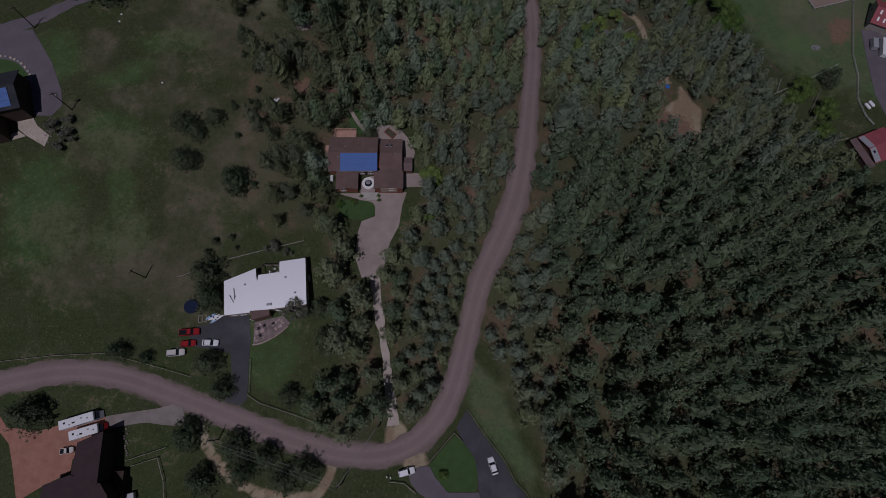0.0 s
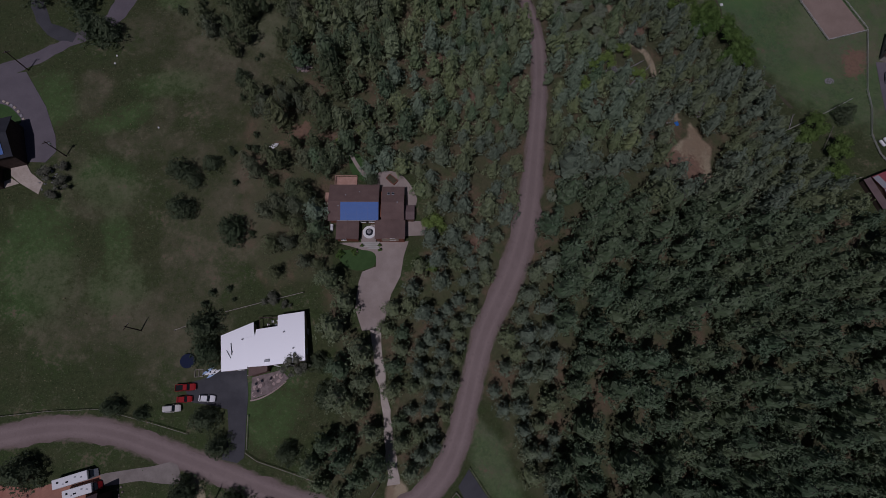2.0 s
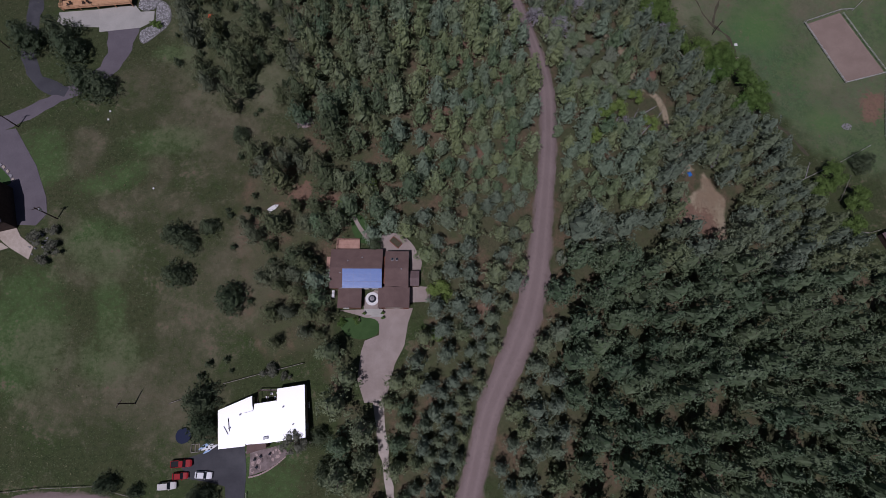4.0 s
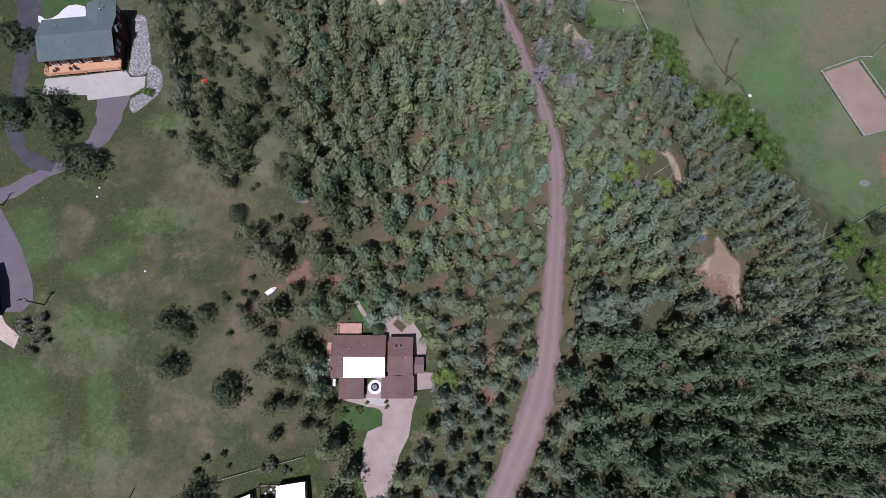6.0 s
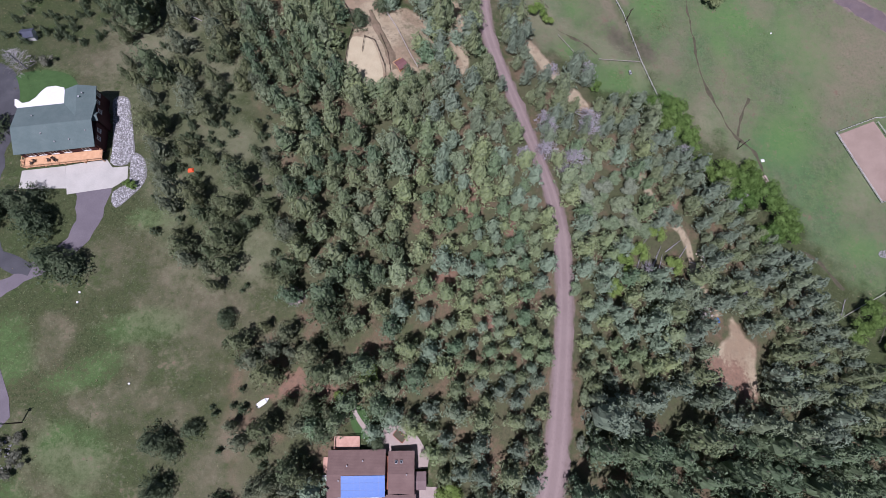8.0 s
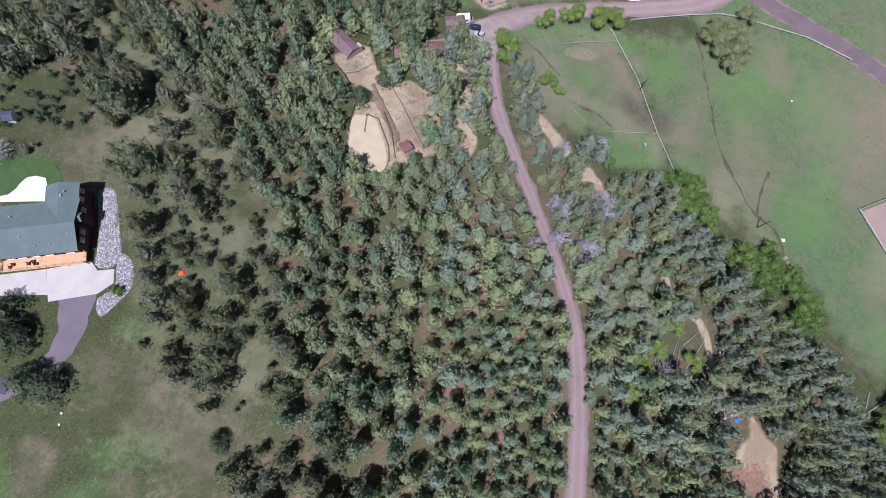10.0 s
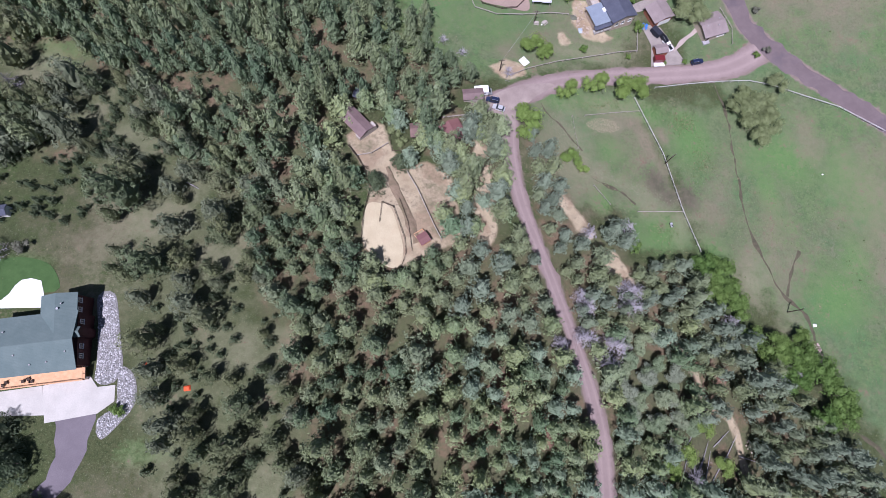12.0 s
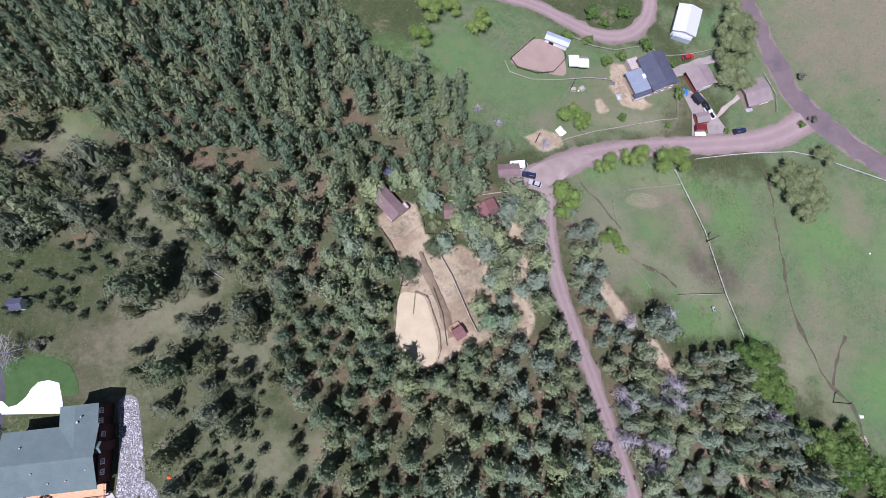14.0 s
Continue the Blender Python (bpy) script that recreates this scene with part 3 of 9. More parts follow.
FORESTS = {
    "middle": [(-67.4, 205.1), (-90.8, 192.6), (-85, 164.8), (-79, 144.7), (-75, 131.9), (-60.5, 125.3), (-53.7, 136.4), (-46.8, 131.2), (-44.4, 120.7), (-37.7, 114.1), (-46.8, 111.5), (-56.1, 111), (-54.7, 102.1), (-43.1, 100), (-36.7, 94.5), (-50, 91.2), (-55.9, 85.0), (-53.9, 76.0), (-50.1, 71.6), (-42.5, 64.7), (-34.2, 57.5), (-33.4, 61.3), (-34.5, 79.1), (-30.1, 85.7), (-24.1, 90.4), (-8.4, 86.3), (-3.5, 80.6), (-4.2, 58.0), (-12.0, 40.3), (12.5, 37.0), (17.5, 46.4), (25.5, 65.6), (31.0, 86.2), (33.5, 110.5), (35.0, 133.6), (33.8, 150.5), (30.0, 168.9), (24.5, 186.5), (20.5, 200)],
    "by_white_house": [(-34.4, 50.4), (-26.7, 52.2), (-24.5, 45.4), (-25.9, 38.7), (-19.7, 35.4), (-18.8, 25.7), (-16.8, 13.0), (-13.8, -2.5), (-19.1, -4.4), (-26.8, -8.8), (-36.4, -1.2), (-31.9, 5.3), (-27.4, 13.0), (-29.3, 25.7), (-29.6, 37.1)],
    "between": [(-5.3, 57.9), (15.8, 60.1), (19, 54.9), (10.6, 42.4), (7.0, 32.2), (4.5, 19.2), (1.1, 6.6), (-4.3, -2.5), (-8.8, -5.5), (-11.3, 3.6), (-13.0, 19.3), (-16.1, 35.5), (-12.9, 43.8), (-8.0, 52.4)],
    "east": [(18.0, 46.0), (29.0, 63.1), (33.5, 83.3), (36.0, 109.8), (37.5, 143.4), (34.0, 160.0), (29.5, 176.2), (25.1, 195.6), (46.7, 198.2), (55.8, 195.6), (70.0, 196.9), (84.8, 180.3), (96.4, 164.4), (110.8, 148.1), (119.9, 138.7), (130, 119.1), (136.6, 101.1), (151.3, 80.3), (167.0, 56.7), (190, 20), (185, -60), (35.4, -60), (29.9, -11.9), (22.3, 0.2), (18.4, 11.2), (14.3, 19.2), (14.4, 32.3)],
    "east_strip": [(19.7, 246.1), (21.1, 228.2), (21.2, 212.1), (24.0, 198.1), (30.4, 187.5), (36.0, 176.4), (50, 182), (53.9, 206.7), (43.5, 208.7), (35.6, 214.2), (29.0, 231.6)],
    "yard_trees": [(-16, 247), (8, 250), (12, 240), (11, 225), (11, 206), (-2, 200), (-3, 218), (-14, 230)],
    "west_grove": [(-190, 256), (-160, 228), (-125, 224), (-104, 228), (-98, 250), (-120, 257)],
    "house_grove": [(-112, 222), (-82, 224), (-84, 200), (-102, 200)],
    "north": [(-240, 330), (-190, 420), (-61.4, 420), (-61.4, 331.0), (-56.1, 311.6), (-47.7, 302.4), (-35.9, 291.9), (-28.3, 294.9), (-24.3, 283.9), (-12.8, 288.5), (-11.0, 270.9), (2.1, 263.5), (6.7, 260.9), (-1.9, 257.9), (-7.7, 249.3), (-20.2, 244.7), (-27.3, 248.0), (-36.2, 252.3), (-46.4, 242.9), (-43.4, 231.9), (-38.1, 223.2), (-37.6, 211.3), (-37.6, 200.1), (-34.3, 190.5), (-16.9, 188.6), (-7.2, 195.0), (10.0, 201.4), (14.5, 205.7), (21.0, 183.6), (25.9, 156.9), (-86.4, 158.0), (-88.7, 170.4), (-96.5, 191.8), (-97.9, 206.6), (-112.3, 215.8), (-106.9, 222.6), (-119.4, 241.8), (-140.1, 250.9), (-240, 255)],
}
HOUSE_WOOD = [(-57, 112), (-48, 115), (-40, 117), (-31, 119), (-27, 112), (-29, 100), (-30, 93), (-29, 83), (-31, 60), (-31, 53), (-50, 50), (-58, 62), (-58, 80), (-60, 95)]
LOOSE_WOOD = [(-168.6, 266.5), (-142.7, 269.3), (-119.8, 260.7), (-112.6, 258.9), (-99.7, 249.3), (-93.3, 243.7), (-90.2, 230.8), (-81.2, 223.1), (-73.1, 215.7), (-63.9, 210.9), (-64.0, 204.5), (-64.0, 198.2), (-59.4, 194.0), (-55.4, 178.8), (-50.4, 171.8), (-47.9, 165.9), (-46.0, 149.9), (-41.9, 137.8), (-40.4, 126.1), (-50.7, 119.7), (-73.2, 121.2), (-87.8, 140.4), (-94.9, 167.3), (-105.2, 187.8), (-116.5, 218.5)]
CLEARINGS_WEST = [
    [(-141.5, 268.3), (-125.5, 266.7), (-123.1, 256.5), (-134.5, 255.2), (-143.1, 250.0), (-155.6, 247.8), (-157.5, 253.6), (-143.7, 257.9)],
    [(-121.2, 248.6), (-104.1, 255.1), (-101.8, 243.5), (-109.5, 233.9), (-118.0, 235.5), (-122.6, 241.0)],
    [(-99.1, 255.3), (-75.3, 256.3), (-72.6, 248.5), (-82.9, 250.0), (-96.0, 247.5)],
    [(-78.3, 199.6), (-66.2, 198.2), (-64.5, 184.9), (-71.5, 183.5), (-77.1, 192.1)],
    [(-101.0, 216.7), (-90.3, 216.9), (-87.9, 204.1), (-94.4, 199.3), (-99.0, 207.0)],
    [(-72.1, 177.9), (-67.2, 183.5), (-63.4, 175.2), (-52.1, 175.1), (-51.0, 161.8), (-69.7, 159.6), (-74.6, 166.0)],
    [(-5.9, 53.5), (-0.7, 53.5), (-0.7, 44.8), (-5.0, 44.7)],
    [(-44.4, 100.6), (-37.5, 103.0), (-32.0, 97.3), (-35.4, 95.1), (-45.8, 94.6)],
    [(-23.5, 110.3), (-18.1, 110.8), (-18.8, 104.3), (-23.3, 104.0)],
]
CLEARINGS_EAST = [
    [(64.6, 144.3), (85.6, 150.1), (86.2, 142.6), (83.8, 131.0), (65.7, 131.0), (55.8, 132.3), (58.7, 141.1)],
    [(47.0, 4.0), (51.0, 5.0), (50.0, -16.0), (46.5, -16.0)],
    [(45.0, 12.7), (52.9, 11.8), (52.0, 6.4), (46.0, 6.2)],
    [(44, 168), (52, 174), (60, 168), (66, 158), (62, 146), (54, 142), (45, 148), (42, 158)],
    [(83.0, 115.3), (90.3, 117.1), (92.6, 111.0), (97.2, 111.5), (103.5, 110.8), (100.1, 105.5), (95.2, 101.0), (95.2, 91.8), (89.7, 89.6), (87.0, 93.2), (81.7, 94.9), (77.5, 100.3), (81.5, 106.3), (84.4, 110.1)],
    [(87.5, 115.8), (94.8, 117.6), (97.1, 111.5), (101.7, 112.0), (108.0, 111.3), (104.6, 106.0), (99.7, 101.5), (99.7, 92.3), (94.2, 90.1), (91.5, 93.7), (86.2, 95.4), (82.0, 100.8), (86.0, 106.8), (88.9, 110.6)],
]
BARE = {  # bare earth
    "clearing": [(89.3, 109.1), (92.9, 111.1), (92.2, 115.5), (94.0, 117.6), (96.4, 114.5), (97.2, 112.0), (98.6, 110.0), (101.0, 108.2), (101.2, 105.6), (99.6, 101.0), (99.3, 97.0), (99.0, 92.2), (95.9, 90.7), (93.1, 96.0), (88.5, 95.6), (84.9, 96.8), (81.8, 99.7), (81.6, 103.6), (85.8, 105.7)],
    "yard": [(-39.6, 235.6), (-33.1, 242.2), (-28.3, 241.0), (-25.0, 231.6), (-20.3, 225.5), (-13.3, 228.3), (-5.9, 222.2), (-4.6, 211.9), (-3.5, 206), (-2.5, 200.2), (-10.2, 197.9), (-16.7, 194.3), (-20.3, 191.9), (-32.6, 197.2), (-32.9, 205.2), (-31.4, 215.3), (-33.6, 224.0), (-38.7, 232.9)],
    "by_pens": [(27.5, 219.4), (31.5, 213.0), (35.9, 206.0), (39.8, 203.2), (41.5, 206), (35.5, 215), (31, 220)],
    "by_pens_two": [(41.5, 200.8), (45.8, 191.3), (52.5, 186.0), (54, 190), (48.5, 200)],
    "small": [(12, 65.5), (15, 65.8), (15.3, 62.6), (12, 62)],
    "farm": [(42.2, 301.3), (47.8, 300.9), (50.9, 291.6), (54.2, 286.6), (58, 285), (52, 282.8), (45.5, 283.8), (41.4, 290.6)],
    "garden": [(34.4, 284.7), (37.3, 286.1), (40.7, 281.1), (36, 280)],
    "second_mouth": [(-9.5, -13.0), (-3, -11.8), (-1.6, -15.2), (-5, -16.0), (-8.6, -17.8)],
    "mouth": [(-14.2, -4.8), (-10.2, -3.2), (-8.0, -6.0), (-8.6, -9.4), (-15.0, -9.8)],
    "pole_yard": [(8, 268), (15, 272), (21, 270), (22, 266), (14, 263)],
    "by_red_house": [(1.3, 233.2), (6.6, 235.1), (7.0, 226.0), (7.6, 215), (8.4, 206.0), (5.9, 197.5), (2.8, 201.4), (0.6, 214.0), (3.2, 222.8)],
    "lower": [(-8, 219), (-4, 213), (-4, 206), (-9, 206)],
    "hillside": [(-27.5, 210), (-21, 206), (-20, 195), (-10, 201), (-18, 222), (-26, 222)],
}
RUST = {  # reddish soil
    "by_arena": [(167.3, 155.6), (174.9, 156.5), (173.7, 145.2), (167.8, 139.9), (163.1, 143.1)],
    "west": [(-46.8, 95.8), (-44.6, 99.0), (-40.1, 102.4), (-37.5, 97.5), (-31.1, 96.9), (-31.0, 93.3), (-40.4, 93.5), (-46.6, 92.6), (-49.7, 93.3)],
    "rock": [(-26.8, 104.6), (-25.5, 107.2), (-23.2, 106.8), (-21.7, 105.3), (-23.6, 104.2), (-24.5, 102.2), (-25.7, 102.1), (-27.0, 103.6)],
}
DRY = [[(30, 275), (66, 279), (66, 290), (36, 293)], [(108, 300), (150, 285), (190, 330), (150, 380), (98, 370)], [(22, 246), (34, 248), (42, 226), (36, 212), (26, 226)], [(145, 192), (180, 200), (200, 230), (170, 250), (140, 235)], [(155, 150), (185, 150), (185, 170), (168, 160), (150, 158)], [(100, 200), (110, 215), (118, 200), (108, 180)], [(-85, 130), (-70, 128), (-55, 122), (-60, 105), (-78, 115)],
       [(-92, 50), (-68, 44), (-70, 30), (-92, 34)], [(-68, 78), (-60, 84), (-52, 70), (-66, 60)], [(-105, 215), (-95, 200), (-105, 190), (-118, 200)], [(57, 254), (66, 236), (71, 226), (66, 220), (60, 232), (54, 244), (50, 252)]]
GREEN_WEST = [(-95.3, 100.5, 9.3, 3.4, 20), (-97.8, 80.2, 8.3, 6.8, -30), (-93.4, 62.8, 3.7, 8.9, 10), (-117.2, 105.9, 7.0, 7.8, 0), (-81.5, 112.6, 9.5, 4.0, 10), (-114.6, 54.4, 6.6, 7.4, 0), (-82.8, 142.7, 6.5, 2.9, 0), (-123.7, 190.5, 7.1, 3.2, 0), (-2.5, 292.8, 22.0, 10.0, -20), (-38.2, 296.4, 9.8, 7.8, 0), (-115.1, 56.5, 9.6, 14.4, 0), (-92.5, 50.3, 8.0, 6.4, 0), (-48.5, 16.4, 8.0, 9.6, 0), (-21.5, 276.7, 11.9, 7.9, 0), (-133.8, 265.4, 8.0, 3.9, -20)]
GREEN_EAST = [(83.1, 244.0, 7.4, 9.5, 0), (109.9, 225.7, 3.8, 12.6, 15), (139.2, 230.7, 8.9, 9.5, 0), (137.9, 199.7, 6.1, 9.2, 0), (64.5, 206.9, 8.9, 6.9, 0), (67.0, 253.9, 6.4, 4.3, 0), (117.3, 236.6, 13.6, 9.1, 0), (129.5, 184.9, 10.7, 9.7, 0), (146.9, 221.2, 9.0, 13.5, 20), (150.4, 142.4, 8.1, 6.1, 0), (34.3, 258.1, 7.8, 4.9, 0), (86.6, 194.0, 5.6, 11.2, 10), (52, 256.6, 14, 3.0, 6), (34, 254.2, 6, 2.4, -20), (45.5, 218.5, 4, 4.5, 0), (82, 250, 7, 5, -20), (51, 238, 5, 5, 0)]
RUST_SPOTS = [(86.9, 99.6, 6.0), (92.2, 97.6, 5.4), (95.7, 92.6, 3.4), (83.6, 102.6, 3.2), (74.2, 164.8, 3), (6.8, 156.7, 4), (8.4, 150.9, 3.4), (19.8, 144.0, 4), (13.0, 113.7, 3), (80.4, 158.0, 3), (60.2, 176.7, 3), (12.3, 64.1, 3.4), (6.3, 149.5, 4), (74.5, 156.9, 3.5), (8.9, 158.7, 3.2), (53.3, 74.1, 3.5), (12.2, 63.1, 3), (-0.7, 126.9, 3.5), (21.1, 120.7, 3.5)]
PALE_SPOTS = [(38.5, 233.1, 8.0, 10.0, 0), (62.8, 218.7, 7.0, 6.0, -30), (74.9, 210.9, 4.0, 8.1, -25), (39.4, 243.7, 5.1, 5.1, 0), (99.3, 192.3, 5.4, 9.7, -35), (154.2, 166.6, 6.3, 10.5, -30), (48.8, 278.0, 14.2, 3.7, 0), (53.0, 255.4, 11.8, 3.9, 0), (36.4, 246.7, 6.7, 9.6, 0), (60.0, 223.0, 15, 2.6, -19), (45.5, 228.6, 5, 3, -15), (49.3, 247.6, 7, 2.8, 0)]
GLADE_SPOTS = [(-69.8, 192.1, 7.5, 8.3, 0), (-89.4, 204.0, 9.2, 6.9, 0), (-62.5, 167.2, 8.5, 5.0, 0), (-61.9, 170.3, 9.4, 4.3, 0), (-70.9, 198.0, 5.5, 3.6, 0), (-53.2, 132.5, 4.8, 7.1, 0), (-119.3, 241.1, 5.9, 4.2, 0), (-138.7, 258.1, 6.1, 5.2, 0), (-104.0, 230.5, 7.4, 7.4, 0), (-51.6, 169.7, 4.3, 3.6, 0), (-82.6, 217.1, 4.8, 8.0, 0), (-77.1, 140.5, 4.0, 6.4, 0)]
DRY_WEST = [(-116.5, 241.5, 4.7, 3.7, 0), (-139.7, 255.6, 5.2, 3.8, 0), (-73.9, 194.8, 4.8, 3.6, 0), (-89.6, 204.8, 6.9, 4.6, 0), (-87.6, 171.2, 3.5, 4.2, 0), (-105.5, 109.1, 5.5, 6.2, 0), (-88.5, 92.1, 12.3, 4.3, 0), (-83.2, 103.0, 3.4, 6.2, 0), (-71.3, 83.1, 8.4, 10.7, 30), (-70.1, 64.1, 9.0, 7.5, 0), (-108.7, 86.1, 4.6, 4.6, 0), (15.1, 275.0, 4.3, 4.9, 0), (-89.1, 130.6, 9.8, 6.3, 0), (-104.0, 37.9, 11.1, 7.1, 0), (-72.1, 50.5, 9.7, 8.0, 0), (-97.9, 76.0, 9.8, 6.5, 0), (-107.0, 51.5, 11.5, 6.6, 0), (-114.4, 195.9, 9.7, 4.0, 0), (-108.7, 186.1, 8.7, 5.8, 0)]
DRY_EAST = [(89.8, 222.8, 5.8, 14.5, -25), (96.9, 197.0, 5.0, 12.1, -35), (153.8, 212.6, 10.4, 18.7, 0), (154.4, 237.0, 11.7, 6.4, -20), (127.5, 243.9, 6.4, 10.7, 20), (167.1, 221.0, 10.1, 13.5, 0), (149.5, 196.9, 6.6, 7.7, 0), (123.7, 302.0, 14.8, 12.7, 0), (52.8, 298.0, 12.5, 5.2, 0), (56.5, 249.3, 8.8, 4.9, 0)]
PEN_GREEN = [(67.5, 208.5, 8, 6, 0), (52.0, 256.6, 13, 2.8, 6), (45.5, 218.0, 3.4, 4.2, 0)]
FENCE_DRY = [(65.2, 242.0, 3.0, 10, 21), (61.0, 250.0, 4.0, 2.6, 0), (72.0, 245.0, 2.0, 3.4, 20), (70.0, 232.0, 2.6, 4.0, 21)]
YARD_SPOTS = [(-10.5, 217.0, 3.2, 9.0, 22), (-13.0, 209.0, 2.0, 6.0, 22), (-8.0, 205.0, 3.0, 5.0, 10), (-33.0, 233.0, 3.0, 3.0, 0)]
MUD_SPOTS = [(67.6, 226.4, 3.6, 6.0, 25), (71.5, 221.5, 3.0, 3.0, 0), (78.5, 222.0, 4.0, 5.0, 20)]
LUSH_MEADOW = [[(22, 256), (44, 264), (66, 262), (64, 250), (40, 246), (24, 242)],
        [(100, 262), (300, 240), (300, 460), (80, 460), (95, 330), (70, 325), (62, 330)],
        [(62, 255), (72, 236), (82, 205), (120, 165), (140, 130), (230, 90), (300, 300), (120, 262)],
        [(-20, 330), (-30, 300), (0, 262), (60, 275), (66, 290), (60, 310), (30, 310), (10, 325)]]
LUSH_SMALL = [[(55, 214), (76, 215), (80, 202), (56, 202)],
        [(-140, 268), (-124, 266), (-124, 258), (-138, 258)],
        [(20, 246), (34, 250), (40, 235), (50, 218), (36, 214)],
        [(84, 270), (104, 276), (104, 292), (86, 290)],
        [(11, 12), (17, 9), (20.5, 1), (23.5, -7), (29, -17), (27, -23), (20, -14), (14, -6), (9.5, 1)],
        [(34, 251), (62, 255), (72, 227), (76, 215), (56, 213), (44, 220), (36, 236)]]


# ---- ground ----
def make_ground():
    fine_x, fine_y = np.arange(-200, 231, 1.9), np.arange(-70, 381, 1.9)
    xs = np.concatenate([[-4000, -2000, -1000, -600, -400, -300, -250, -220], fine_x, [240, 260, 300, 400, 600, 1000, 2000, 4000]])
    ys = np.concatenate([[-4000, -2000, -1000, -600, -300, -150, -100, -80], fine_y, [390, 420, 500, 700, 1000, 2000, 4000]])
    gx, gy = np.meshgrid(xs, ys)
    x, y = gx.ravel(), gy.ravel()
    z = ground(x, y) - 0.0
    nx, ny = len(xs), len(ys)
    me = bpy.data.meshes.new("ground")
    k = (np.arange(ny - 1)[:, None] * nx + np.arange(nx - 1)[None, :]).ravel()
    me.from_pydata(np.stack([x, y, z], 1).tolist(), [], np.stack([k, k + 1, k + 1 + nx, k + nx], 1).tolist())
    me.materials.append(M["land"])

    def soft(d, width):
        return np.clip(0.5 + d / width, 0, 1)
    values = {"verge": np.zeros(len(x)), "floor": np.zeros(len(x)), "dirt": np.zeros(len(x)), "lush": np.zeros(len(x)), "dry": np.zeros(len(x)), "green": np.zeros(len(x)), "pale": np.zeros(len(x)), "rust": np.zeros(len(x)), "mud": np.zeros(len(x)), "weedy": np.zeros(len(x))}
    for ring in (*FORESTS.values(), HOUSE_WOOD):
        values["floor"] = np.maximum(values["floor"], soft(inside(x, y, ring), 9))
    values["floor"] = np.minimum(values["floor"], 1 - 0.8 * soft(inside(x, y, LOOSE_WOOD) - 3, 10))
    for ring in BARE.values():
        values["dirt"] = np.maximum(values["dirt"], soft(inside(x, y, ring), 3))
    for ring in RUST.values():
        values["rust"] = np.maximum(values["rust"], soft(inside(x, y, ring), 5))
    for px, py, rad in RUST_SPOTS:
        values["rust"] = np.maximum(values["rust"], np.clip(1.2 - 0.8 * np.hypot(x - px, y - py) / rad, 0, 0.95))
    for ring in LUSH_MEADOW + LUSH_SMALL:
        values["lush"] = np.maximum(values["lush"], soft(inside(x, y, ring), 26 if np.ptp(np.array(ring)[:, 1]) > 45 else 9))
    for ring in DRY:
        values["dry"] = np.maximum(values["dry"], soft(inside(x, y, ring), 34))
    for name, spots, most in (("green", GREEN_WEST + GREEN_EAST, 0.95), ("dry", DRY_WEST + DRY_EAST, 0.75), ("dry", FENCE_DRY, 1.15), ("green", PEN_GREEN, 1.35), ("pale", PALE_SPOTS, 0.9), ("pale", GLADE_SPOTS, 1.4), ("mud", MUD_SPOTS, 1.2), ("weedy", YARD_SPOTS, 1.1)):
        for px, py, rx, ry, turn in spots:
            c, q = math.cos(radians(turn)), math.sin(radians(turn))
            away = np.hypot(((x - px) * c + (y - py) * q) / rx, ((y - py) * c - (x - px) * q) / ry)
            values[name] = np.maximum(values[name], np.clip((1.3 - 0.8 * away) * most, 0, most if px > 0 else most * 0.6))
    values["pale"] = np.maximum(values["pale"], 0.55 * soft(inside(x, y, LOOSE_WOOD) - 2, 14))
    for road in (MAIN_ROAD, NORTH_ROAD, FARM_LOOP, EAST_ROAD):
        for a, b in zip(road[:-1], road[1:]):
            values["verge"] = np.maximum(values["verge"], soft((a[2] + b[2]) / 4 + 0.3 - near_line(x, y, [a[:2], b[:2]]), 2.4))
    for path, w in PATHS:
        values["dirt"] = np.maximum(values["dirt"], soft(w - near_line(x, y, path), 2))
    for name, v in values.items():
        me.attributes.new(name, "FLOAT", "POINT").data.foreach_set("value", v.astype(np.float32))
    me.shade_smooth()
    return tagged(new("ground", me), "grassy hillside with dry patches and bare earth", "ground", kind="structure")


PATHS = [([(62.9, 173.2), (68.3, 167.6), (71.3, 160.1), (73.1, 152.7), (81.2, 147), (82.6, 141.9), (83.5, 131.4), (89.5, 118.1)], 1.3),
         ([(-67.1, -3.5), (-63.5, -11.1), (-58.4, -17.1), (-50.4, -21.6), (-42.5, -23.4), (-33.2, -23.5), (-29.4, -17.4), (-28.8, -11.5)], 1.3),
         ([(3, 240), (4, 230), (6, 214)], 1.4)]
make_ground()
tagged(single("road_main", strip(MAIN_ROAD, 0.10, 0.8, 10), "dirt_road", "winding dirt road with tyre-worn tracks"), category="road", kind="structure")
tagged(single("road_north", strip(NORTH_ROAD, 0.13, 0.8, 10), "dirt_road", "wide dirt road beside a fenced meadow"), category="road", kind="structure")
tagged(single("road_east", strip(EAST_ROAD, 0.16, 1.0), "east_asphalt", "worn purple-grey asphalt road"), category="road", kind="structure")
tagged(single("road_farm", strip(FARM_LOOP, 0.10, 0.8, 10), "dirt_road", "looping dirt farm lane"), category="road", kind="structure")


def paved(name, mesh, material, label, category="driveway"):
    return tagged(single(name, mesh, material, label), category=category, kind="structure")


